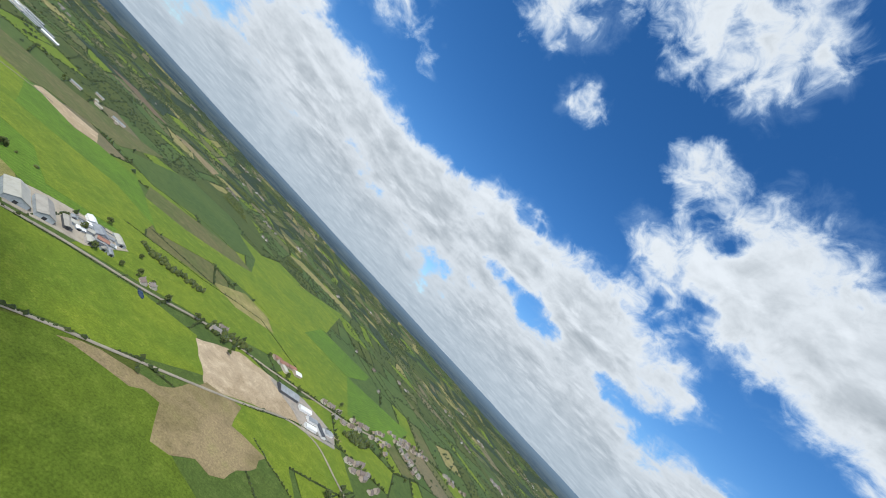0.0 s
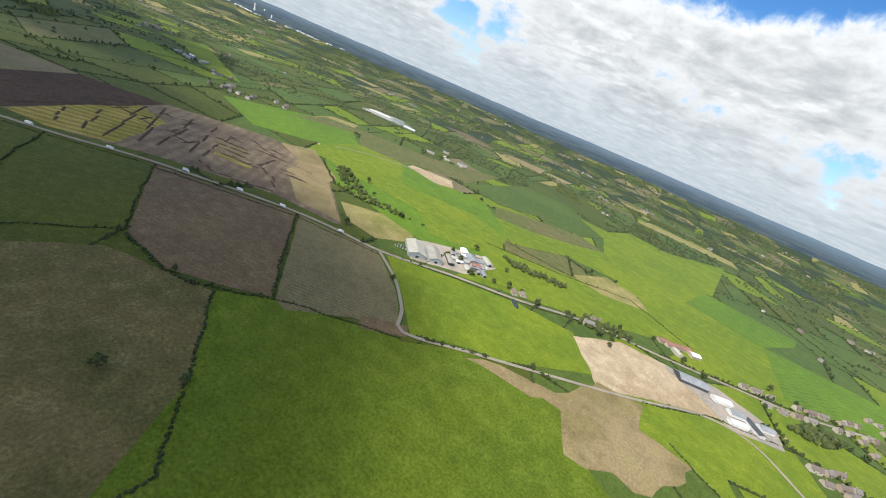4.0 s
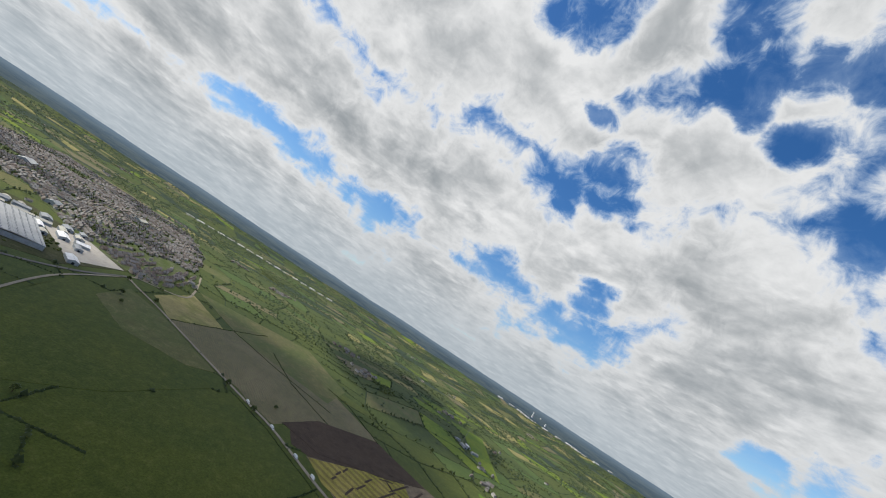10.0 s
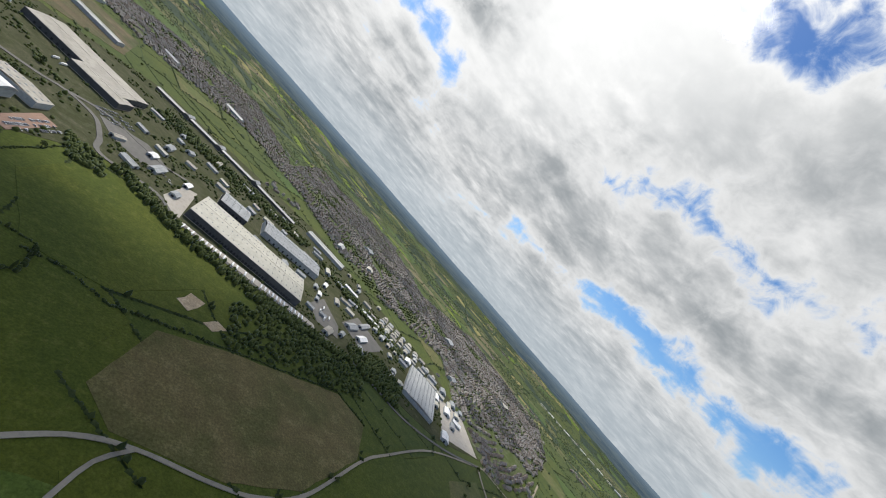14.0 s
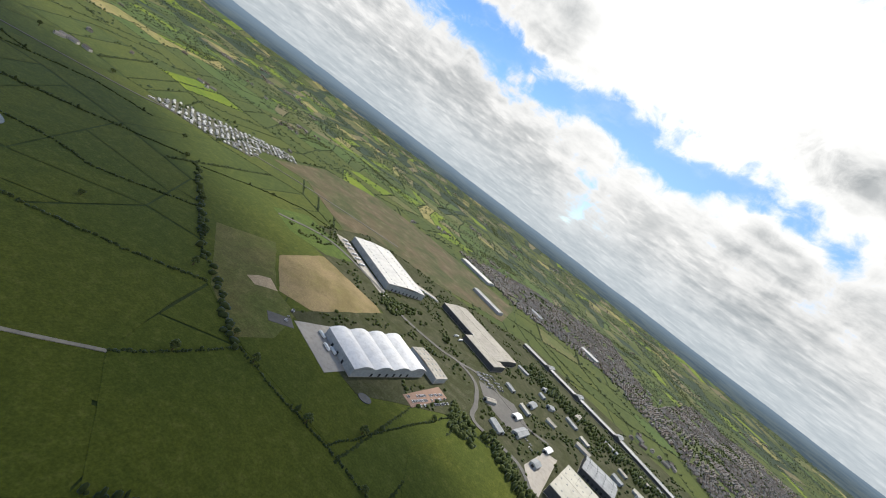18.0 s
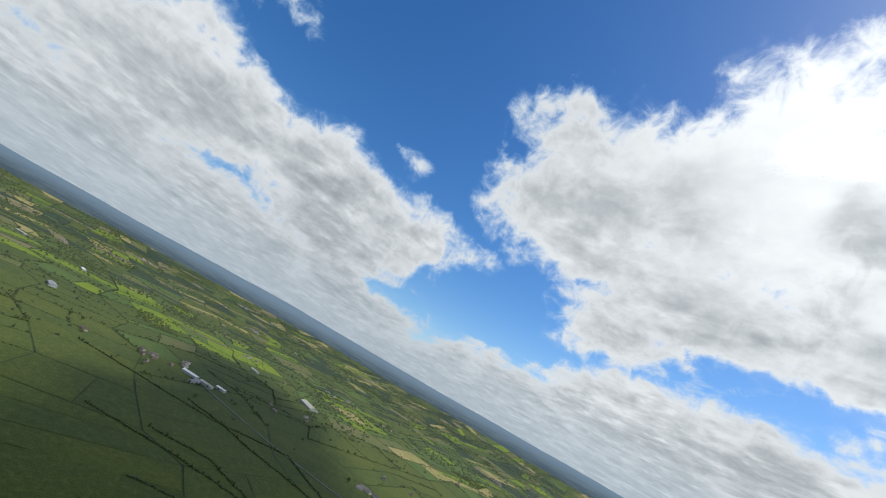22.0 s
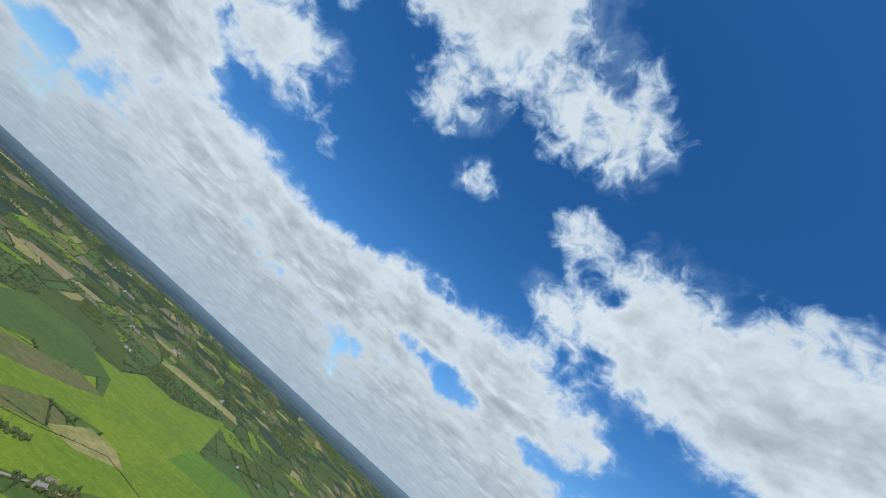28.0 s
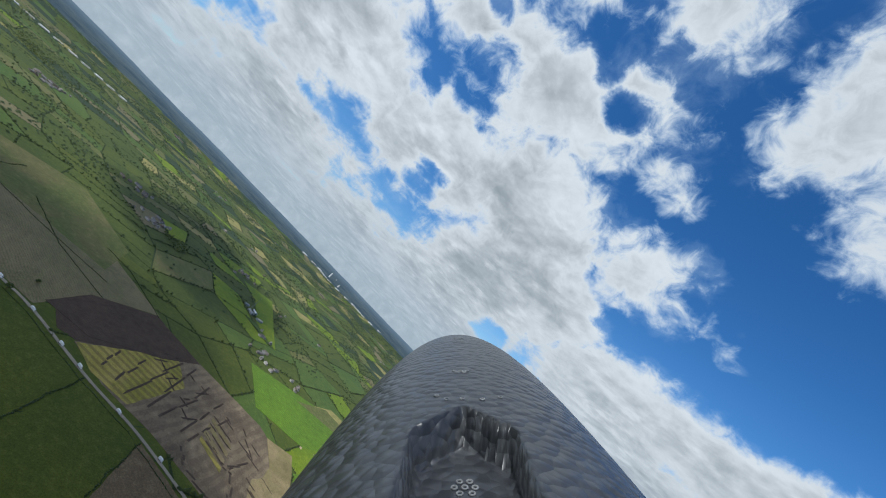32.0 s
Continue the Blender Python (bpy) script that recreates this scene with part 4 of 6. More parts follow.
ICO_F = np.array([[v.index for v in f.verts] for f in ICO.faces])
ICO.free()
OCT_V = np.array([(1, 0, 0), (0, 1, 0), (-1, 0, 0), (0, -1, 0), (0, 0, 1.0)])
OCT_F = np.array([(0, 1, 4), (1, 2, 4), (2, 3, 4), (3, 0, 4)])


def clumps(name, spots, material, low=False, seed=1):
    """Many lumpy leaf clumps as one mesh: spots are rows of x, y, z, radius, height."""
    r = np.random.RandomState(seed)
    spots = np.array(spots, float)
    base_v, base_f = (OCT_V, OCT_F) if low else (ICO_V, ICO_F)
    n, k = len(spots), len(base_v)
    turn = r.uniform(0, math.tau, n)
    v = np.repeat(base_v[None], n, 0) * (1 + r.uniform(-0.32, 0.32, (n, k, 1)))
    x = v[:, :, 0] * np.cos(turn)[:, None] - v[:, :, 1] * np.sin(turn)[:, None]
    y = v[:, :, 0] * np.sin(turn)[:, None] + v[:, :, 1] * np.cos(turn)[:, None]
    out = np.stack([x * spots[:, 3:4] + spots[:, 0:1], y * spots[:, 3:4] + spots[:, 1:2], v[:, :, 2] * spots[:, 4:5] + spots[:, 2:3]], -1).reshape(-1, 3)
    faces = (base_f[None] + (np.arange(n) * k)[:, None, None]).reshape(-1, 3)
    me = bpy.data.meshes.new(name)
    me.vertices.add(len(out))
    me.vertices.foreach_set("co", out.ravel())
    me.loops.add(faces.size)
    me.loops.foreach_set("vertex_index", faces.ravel())
    me.polygons.add(len(faces))
    me.polygons.foreach_set("loop_start", np.arange(0, faces.size, 3))
    me.update(calc_edges=True)
    me.materials.append(material)
    return me


far_spots = []
for (x0, y0), (x1, y1) in HEDGE_LINES:
    mx, my = (x0 + x1) / 2, (y0 + y1) / 2
    r = math.hypot(mx - CENTRE[0], my - CENTRE[1])
    if r > 4480 or rng.random() < 0.08 or (-20 < mx < 1150 and -660 < my < 170):
        continue
    length = math.hypot(x1 - x0, y1 - y0)
    gap = 4.0 if r < 1500 else 6.5 if r < 3000 else 11.0
    tall = rng.uniform(1.5, 3.0)
    leafy = rng.random() < 0.3
    for a in range(int(length / gap)):
        t = (a + rng.random()) * gap / length
        x, y = x0 + (x1 - x0) * t + rng.uniform(-1, 1), y0 + (y1 - y0) * t + rng.uniform(-1, 1)
        if r < 2600 and (claimed(x, y, COVER) or claimed(x, y, TOWNS) or claimed(x, y, WORKS)):
            continue
        h = tall * rng.uniform(0.7, 1.3)
        if leafy and rng.random() < 0.22 or rng.random() < 0.04:
            h = rng.uniform(3.5, 7.0)
        rad = max(gap * 0.46, 2.4) * rng.uniform(0.8, 1.25) * (1.35 if h > 3 else 1.0)
        far_spots.append((x, y, ground_height(x, y) + (0.5 * h if h > 3 else 0.0), rad, h))
rnd = random.Random(90)
scatter = []
while len(scatter) < 42000:
    a, r = rnd.uniform(0, math.tau), 4480 * math.sqrt(rnd.uniform(0.06, 1.0))
    x, y = CENTRE[0] + r * math.cos(a), CENTRE[1] + r * math.sin(a)
    grow = noise.noise((x / 420, y / 420, 11.0)) + 0.5 * noise.noise((x / 140, y / 140, 12.0)) + 0.25 * (r / 4750)
    if grow < 0.22 and rnd.random() > 0.06:
        continue
    if r < 1500 and rnd.random() > 0.12:
        continue
    if r < 2600 and (claimed(x, y, COVER) or claimed(x, y, TOWNS) or claimed(x, y, WORKS)):
        continue
    size = rnd.uniform(2.6, 5.4) * (1 + r / 7000)
    scatter.append((x, y, ground_height(x, y) + size * 0.3, size, size * rnd.uniform(0.7, 1.1)))
tagged(new("far_trees", clumps("far_trees", scatter, far_leaf, True, 5)), "scattered far copses and single trees", "trees", kind="stuff")
tagged(new("far_hedges", clumps("far_hedges", far_spots, hedge_leaf, True, 3)), "dark hedgerows and hedge trees dividing the fields", "hedge", kind="stuff")


def copse(corners, count, seed, low=False, tall=(5.0, 9.0), name="woodland", label="dark green wood of mixed broadleaf trees"):
    count = count if low else count * 2
    wide = (2.6, 5.2) if low else (1.7, 3.9)
    r = random.Random(seed)
    xs, ys = [p[0] for p in corners], [p[1] for p in corners]
    spots = []
    while len(spots) < count:
        x, y = r.uniform(min(xs), max(xs)), r.uniform(min(ys), max(ys))
        if inside(x, y, corners):
            h = r.uniform(*tall)
            spots.append((x, y, ground_height(x, y) + h * 0.45, r.uniform(*wide), h * 0.75))
    return tagged(new(name, clumps(name, spots, tree_leaf, low, seed)), label, "woodland", kind="stuff")


copse([(-379, -380), (-390, -470), (-475, -530), (-612, -530), (-661, -496), (-642, -414), (-569, -409)], 300, 11, tall=(3.0, 7.0), label="open scrubby wood of young trees")
copse([(-199, -625), (-215, -650), (-305, -585), (-444, -540), (-640, -520), (-669, -540), (-640, -500), (-444, -505), (-300, -550)], 300, 12)
copse([(-640, -560), (-760, -590), (-800, -520), (-740, -440), (-660, -480)], 260, 13)
copse([(-600, -900), (-640, -960), (-300, -1060), (-220, -1090), (-200, -1010), (-420, -940)], 330, 14)
copse([(-660, -890), (-850, -760), (-900, -690), (-860, -660), (-700, -800)], 200, 15)
copse([(-330, 690), (-310, 700), (-225, 750), (-222, 728), (-300, 675)], 60, 16, tall=(4, 7))
copse([(-150, 640), (-100, 690), (-96, 720), (-160, 690)], 40, 17, tall=(4, 7), label="clump of pale green trees beside the lane")
copse([(120, 780), (170, 800), (200, 870), (150, 850)], 60, 18, tall=(4, 7))
copse([(-700, 560), (-560, 500), (-470, 560), (-440, 590), (-560, 545), (-690, 590)], 90, 19, tall=(3, 6), label="belt of hedge trees along the field edge")
copse([(-140, -640), (-190, -620), (-200, -580), (-160, -575)], 70, 20, tall=(4, 7), label="young trees around a pond by the warehouses")
copse([(30, -720), (15, -830), (60, -780), (90, -770), (60, -720)], 80, 21, tall=(3, 6))
rnd = random.Random(31)
for k in range(46):
    a, r = rnd.uniform(0, math.tau), rnd.uniform(1500, 4300)
    x, y = CENTRE[0] + r * math.cos(a), CENTRE[1] + r * math.sin(a)
    if claimed(x, y, TOWNS) or claimed(x, y, WORKS):
        continue
    w, d, t = rnd.uniform(60, 260), rnd.uniform(30, 90), rnd.uniform(0, 3.14)
    c, s = math.cos(t), math.sin(t)
    copse([(x + u * c - v * s, y + u * s + v * c) for u, v in ((-w, -d), (w * 0.6, -d * 0.7), (w, d * 0.5), (-w * 0.4, d))], int(60 + w * d / 90), 100 + k, True, (6, 12), label="distant dark wood")


def hedge(points, thick=2.2, tall=2.0, seed=1, label="dark clipped hedge between two pastures", trees=0.03):
    r = random.Random(seed)
    spots = []
    for (x0, y0), (x1, y1) in zip(points, points[1:]):
        n = max(2, int(math.hypot(x1 - x0, y1 - y0) / (thick * 0.75)))
        for i in range(n):
            t = (i + r.random()) / n
            x, y = x0 + (x1 - x0) * t, y0 + (y1 - y0) * t
            x, y = x + 2.5 * noise.noise((x / 30, y / 30, 2.0)) + r.uniform(-0.5, 0.5) * thick, y + 2.5 * noise.noise((x / 30, y / 30, 6.0)) + r.uniform(-0.5, 0.5) * thick
            h = tall * 0.85 * r.uniform(0.6, 1.25)
            if r.random() < trees:
                h *= r.uniform(1.8, 2.6)
            spots.append((x, y, h * 0.35, thick * r.uniform(0.38, 0.72), h * 0.75))
    return tagged(new("hedge", clumps("hedge", spots, hedge_leaf, False, seed)), label, "hedge", "field hedges")


TREE_HEDGE = "thick overgrown hedge full of bushes and small trees"
hedge([(457, -607), (341, -541), (204, -456), (118, -423), (44, -385)], 8.0, 5.0, 1, TREE_HEDGE, 0.12)
hedge([(41, -392), (-17, -389), (-89, -392), (-193, -387)], 2.2, 2.2, 2)
hedge([(68, -285), (56, -326), (41, -392)], 2.4, 2.2, 3)
hedge([(454, -163), (376, -209), (334, -252), (196, -364), (145, -422)], 3.4, 2.8, 4)
hedge([(516, -316), (420, -390), (371, -407), (311, -518), (205, -456)], 3.2, 2.6, 5)
hedge([(457, -607), (418, -727), (369, -813), (288, -842)], 2.8, 2.6, 6)
hedge([(-89, -392), (-114, -478), (-162, -621)], 2.0, 1.8, 7)
hedge([(-32, -226), (-64, -259), (-120, -301), (-193, -341), (-193, -387)], 3.2, 4.0, 8, "row of hedge trees with rounded crowns", 0.3)
hedge([(781, -124), (750, -238), (645, -328), (575, -437), (486, -612)], 3.6, 3.0, 9)
hedge([(595, -146), (583, -216), (516, -316)], 3.2, 2.6, 10)
hedge([(1023, -153), (942, -255), (886, -300), (758, -443), (723, -565), (638, -623)], 3.8, 3.2, 11)
hedge([(1098, 116), (1047, -6), (954, -222), (938, -401), (756, -479)], 3.8, 3.2, 12)
hedge([(772, -26), (723, -154), (682, -240), (562, -457)], 3.4, 2.8, 13)
hedge([(508, -121), (420, -180), (390, -196)], 3.2, 2.6, 14)
hedge([(-182, -374), (-215, -375), (-262, -355), (-310, -364), (-389, -375), (-577, -405), (-622, -358)], 2.8, 2.4, 15, TREE_HEDGE, 0.08)
hedge([(-604, 232), (-527, 198), (-436, 165)], 2.0, 1.8, 16)
hedge([(-477, 364), (-400, 310), (-305, 250)], 2.4, 2.0, 17)
hedge([(-305, 250), (-342, 192), (-365, 180), (-429, 163)], 2.8, 2.2, 18, "ragged hedge bank along the ploughed field", 0.05)
hedge([(-305, 250), (-262, 295), (-217, 340)], 1.8, 1.6, 19)
hedge([(-326, 207), (-235, 160), (-172, 125), (-160, 20)], 2.0, 1.8, 20)
hedge([(-673, 136), (-545, 82), (-439, 44), (-438, -20)], 2.0, 1.8, 21)
hedge([(-439, 44), (-447, 96), (-436, 165)], 1.8, 1.4, 22)
hedge([(-914, 107), (-1010, 0), (-1148, -90)], 1.8, 1.6, 23)
hedge([(-985, 215), (-1110, 130), (-1149, 64)], 1.8, 1.6, 24)
hedge([(-931, -245), (-1117, -189), (-1270, -150)], 1.8, 1.6, 25)
hedge([(-1117, -189), (-1040, -40), (-985, 100)], 1.8, 1.6, 26)
hedge([(-362, 441), (-297, 506), (-222, 573), (-149, 660), (-100, 690)], 1.8, 1.4, 27, "low roadside hedge along the lane")
hedge([(-598, 225), (-470, 358), (-366, 424)], 1.6, 1.3, 28, "low roadside hedge along the lane")
hedge([(-797, -50), (-750, 30), (-668, 130), (-605, 222)], 1.6, 1.3, 29, "low roadside hedge along the lane")
hedge([(-48, 735), (49, 806), (147, 881)], 2.6, 2.4, 30, TREE_HEDGE, 0.15)
hedge([(-380, 700), (-260, 790), (-150, 900), (-20, 850)], 2.0, 1.8, 31)
hedge([(-520, 520), (-600, 500), (-720, 545)], 2.4, 2.6, 32, TREE_HEDGE, 0.2)
hedge([(-28, 562), (43, 655), (131, 720)], 2.0, 1.6, 33)
hedge([(14, 524), (97, 494), (174, 639)], 2.0, 1.6, 34)

# ---- buildings ----
def flat(x, y, angle=0.0, z=0.0):
    return pose(x, y, z, 0, 0, angle)


FOOTPRINTS = []


def warehouse(x, y, angle, l, w, h, label, roof_mat, wall_mat, doors=(), rooflights=(0, 0), strips=6, rise=2.2, vaults=0, canopy=None, name="warehouse"):
    """A large shed, long side along its own x. doors: (side, count, from, to) with side -1 or 1 along y, or "e" for the end at +x."""
    top = thing(name, label, "warehouse", flat(x, y, angle))
    FOOTPRINTS.append((x, y, radians(angle), l, w))
    s = Shape()
    for x0, y0, x1, y1 in ((-l / 2, -w / 2, l / 2, -w / 2 + 0.4), (-l / 2, w / 2 - 0.4, l / 2, w / 2), (-l / 2, -w / 2 + 0.4, -l / 2 + 0.4, w / 2 - 0.4), (l / 2 - 0.4, -w / 2 + 0.4, l / 2, w / 2 - 0.4)):
        s.box(x0, y0, 0, x1, y1, h)
    part("wall", s, wall_mat, top)
    part("plinth", Shape().box(-l / 2 - 0.3, -w / 2 - 0.3, 0, l / 2 + 0.3, w / 2 + 0.3, 1.2), concrete, top)
    if vaults:
        step = l / vaults
        for k in range(vaults):
            v = Shape()
            n = 12
            x0 = -l / 2 + k * step
            for yy in (-w / 2 - 0.8, w / 2 + 0.8):
                for dz in (0.0, -0.5):
                    for i in range(n + 1):
                        t = i / n
                        v.v.append((x0 + 0.1 + (step - 0.2) * t, yy, h + dz + rise * math.sin(math.pi * t)))
            m = n + 1
            for i in range(n):
                v.f += [(i, i + 1, 2 * m + i + 1, 2 * m + i), (m + i + 1, m + i, 3 * m + i, 3 * m + i + 1), (m + i, m + i + 1, i + 1, i), (2 * m + i, 2 * m + i + 1, 3 * m + i + 1, 3 * m + i)]
            v.k = [0] * len(v.f)
            part("roof_vault", v, roof_mat, top)
            for yy in (-w / 2, w / 2 - 0.4):
                part("gable", Shape().add([(x0, yy, h - 0.2), (x0 + step, yy, h - 0.2), (x0 + step * 0.75, yy, h + rise * 0.66), (x0 + step * 0.5, yy, h + rise - 0.3), (x0 + step * 0.25, yy, h + rise * 0.66)], [(0, 1, 2, 3, 4)]), wall_mat, top)
    else:
        step = l / strips
        panel = None
        for k in range(strips):
            m = Matrix.Translation((-l / 2 + (k + 0.5) * step, 0, 0))
            if panel is None:
                panel = Shape().gable(step - 0.5, w, h, h + rise, over=0.15).mesh("roof_panel", roof_mat)
            ob = part("roof_panel", panel, roof_mat, top)
            ob.location = m.translation
        part("ridge_cap", Shape().box(-l / 2, -0.6, h + rise + 0.1, l / 2, 0.6, h + rise + 0.45), roof_mat, top)
    nx, ny = rooflights
    light = Shape().box(-1.0, -1.5, 0, 1.0, 1.5, 0.5).mesh("rooflight", roof_glass) if nx else None
    for i in range(nx):
        for j in range(ny):
            fx, fy = (i + 0.5) / nx - 0.5, (j + 0.5) / ny - 0.5
            ob = part("rooflight", light, None, top)
            ob.location = (fx * l, fy * w, h + rise * (1 - abs(fy) * 2) + 0.2)
    door = Shape().box(-1.7, -0.2, 0, 1.7, 0.2, 4.6).mesh("dock_door", dock_door) if doors else None
    for side, count, a, b in doors:
        for i in range(count):
            t = a + (b - a) * (i + 0.5) / count
            ob = part("dock_door", door, None, top)
            if side == "e":
                ob.location, ob.rotation_euler = (l / 2 + 0.12, (t - 0.5) * w, 1.2), (0, 0, radians(90))
            else:
                ob.location = ((t - 0.5) * l, side * (w / 2 + 0.12), 1.2)
    if canopy:
        side, a, b, depth = canopy
        part("canopy", Shape().box((a - 0.5) * l, side * (w / 2) if side > 0 else -w / 2 - depth, h * 0.55, (b - 0.5) * l, w / 2 + depth if side > 0 else -w / 2, h * 0.55 + 0.6), dark_clad, top)
    part("gutter", Shape().box(-l / 2, -w / 2 - 0.5, h - 0.5, l / 2, -w / 2 - 0.05, h), steel, top)
    part("gutter", Shape().box(-l / 2, w / 2 + 0.05, h - 0.5, l / 2, w / 2 + 0.5, h), steel, top)
    return top


warehouse(-425, -651, 165, 222, 100, 15, "long cream-roofed distribution warehouse with rows of dock doors", cream_roof, dark_clad, ((-1, 34, 0.06, 0.94), (1, 20, 0.1, 0.9)), (22, 4), 10, 2.6)
warehouse(-392, -792, 171, 60, 62, 12, "dark grey ridged shed beside the long warehouse", grey_roof, dark_clad, ((-1, 6, 0.1, 0.9),), (4, 8), 5, 5.0)
warehouse(-538, -800, 171, 150, 74, 13, "long grey glazed-roof shed behind the warehouse", grey_roof, pale_clad, ((-1, 10, 0.1, 0.9),), (14, 5), 12, 6.0)
warehouse(-29, -571, 69, 140, 72, 13, "white warehouse with four curved roof vaults", white_roof, pale_clad, (("e", 3, 0.2, 0.8), (-1, 10, 0.1, 0.9), (1, 6, 0.2, 0.8)), (0, 0), 4, 4.5, 4)
warehouse(-79, -660, 69, 30, 66, 10, "low grey annexe at the end of the white warehouse", buff_roof, pale_clad, ((-1, 4, 0.1, 0.9),), (3, 6), 4, 2.0)
warehouse(152, -875, 154, 178, 108, 15, "wide off-white roofed warehouse with glazed office end", pale_roof, pale_clad, ((1, 20, 0.08, 0.9), ("e", 8, 0.1, 0.9)), (14, 3), 9, 3.0)
warehouse(-84, -958, 158, 184, 92, 13, "buff roofed warehouse with dark dock walls", buff_roof, dark_clad, ((1, 22, 0.05, 0.6), (-1, 14, 0.1, 0.9), ("e", 6, 0.1, 0.9)), (0, 0), 26, 2.0)
warehouse(-122, -884, 158, 92, 46, 12, "lower buff roofed extension of the warehouse", buff_roof, dark_clad, ((1, 12, 0.05, 0.95),), (0, 0), 13, 1.4)
warehouse(-703, -1006, 146, 138, 40, 9, "long pale roofed store beside the railway", weathered_roof, pale_clad, ((1, 12, 0.1, 0.9),), (0, 0), 8, 2.0)
warehouse(-890, -556, 50, 182, 88, 9, "large grey flat-roofed factory with sawtooth strips", weathered_roof, pale_clad, ((1, 14, 0.1, 0.9),), (20, 8), 22, 2.2)
warehouse(119, -1584, 160, 160, 46, 10, "far long pale-roofed store on the town edge", pale_roof, pale_clad, ((1, 8, 0.1, 0.9),), (0, 0), 6, 2.0)
warehouse(-15, -1300, 158, 120, 30, 9, "pale roofed store among works buildings", weathered_roof, pale_clad, ((1, 8, 0.1, 0.9),), (0, 0), 5, 2.0)
CHAIN = [(-175, -1190), (-262, -1158), (-352, -1122), (-460, -1078), (-586, -1005)]
for (x0, y0), (x1, y1) in zip(CHAIN, CHAIN[1:]):
    d = Vector((x1 - x0, y1 - y0))
    warehouse((x0 + x1) / 2, (y0 + y1) / 2, math.degrees(math.atan2(d.y, d.x)), d.length - 8, 20, 7, "long narrow grey-roofed shed in a chain along the railway", weathered_roof, dark_clad, ((1, 6, 0.1, 0.9),), (0, 0), 4, 2.2, name="long_shed")
for x, y in CHAIN[1:4]:
    warehouse(x, y, 62, 34, 14, 10, "cross-gabled link between the long sheds", grey_roof, dark_clad, ((1, 2, 0.2, 0.8),), (0, 0), 2, 3.0, name="link_building")


YARDS = []


def yard(corners, label, material=None, lift=0.5):
    YARDS.append(corners)
    return field(corners, material or concrete, label, lift, "pavement", 0.4)


yard([(62, -492), (38, -546), (-30, -500), (-20, -464)], "pale concrete lorry yard beside the white warehouse")
yard([(66, -490), (50, -480), (70, -455), (86, -466)], "grey tarmac corner of the lorry yard", tarmac)
yard([(-92, -552), (-114, -640), (-134, -632), (-112, -545)], "brick-paved car park with rows of cars", surface("brick_paving", [(0.30, 0.20, 0.15), (0.26, 0.18, 0.14)], 0.5, 0.03))
yard([(-270, -650), (-296, -735), (-320, -745), (-300, -610), (-284, -614)], "pale sandy yard at the warehouse end")
yard([(-300, -606), (-300, -598), (-520, -540), (-560, -540), (-560, -556), (-525, -566)], "concrete dock apron along the long warehouse")
yard([(285, -835), (262, -855), (70, -770), (80, -752)], "concrete lorry apron beside the wide warehouse", None, 0.52)
yard([(-150, -770), (-222, -800), (-262, -760), (-240, -700), (-180, -720)], "busy tarmac car park with parked cars", tarmac, 0.54)
yard([(-565, -628), (-620, -690), (-640, -610), (-623, -560), (-572, -575)], "tarmac trailer park beside the warehouse", tarmac, 0.52)
yard([(-900, -440), (-1010, -600), (-1090, -560), (-1040, -430)], "concrete industrial estate yards", None, 0.5)
yard([(-660, -640), (-740, -720), (-800, -640), (-700, -570)], "tarmac works yard between sheds", tarmac, 0.5)
yard([(30, -955), (48, -975), (120, -945), (110, -925)], "lorry park with white trailers", concrete, 0.56)


def shed(x, y, angle, l, w, h, roof_mat, wall_mat, label, group="farm sheds", name="barn"):
    top = thing(name, label, "barn", flat(x, y, angle), group)
    FOOTPRINTS.append((x, y, radians(angle), l, w))
    s = Shape()
    for x0, y0, x1, y1 in ((-l / 2, -w / 2, l / 2, -w / 2 + 0.3), (-l / 2, w / 2 - 0.3, l / 2, w / 2)):
        s.box(x0, y0, 0, x1, y1, h)
    rise = w * 0.16
    for x0 in (-l / 2, l / 2 - 0.3):
        s.add([(x0, -w / 2 + 0.3, 0), (x0, w / 2 - 0.3, 0), (x0, w / 2 - 0.3, h), (x0, 0, h + rise - 0.1), (x0, -w / 2 + 0.3, h), (x0 + 0.3, -w / 2 + 0.3, 0), (x0 + 0.3, w / 2 - 0.3, 0), (x0 + 0.3, w / 2 - 0.3, h), (x0 + 0.3, 0, h + rise - 0.1), (x0 + 0.3, -w / 2 + 0.3, h)],
              [(4, 3, 2, 1, 0), (5, 6, 7, 8, 9), (0, 1, 6, 5), (1, 2, 7, 6), (4, 0, 5, 9)])
    part("wall", s, wall_mat, top)
    part("roof", Shape().gable(l, w, h, h + rise, over=0.6), roof_mat, top)
    part("ridge_cap", Shape().box(-l / 2, -0.4, h + rise + 0.1, l / 2, 0.4, h + rise + 0.4), roof_mat, top)
    part("door", Shape().box(l / 2 - 0.05, -2.2, 0, l / 2 + 0.15, 2.2, min(h - 0.4, 4.4)), dock_door, top)
    part("base", Shape().box(-l / 2 - 0.1, -w / 2 - 0.1, 0, l / 2 + 0.1, w / 2 + 0.1, 0.5), concrete, top)
    return top


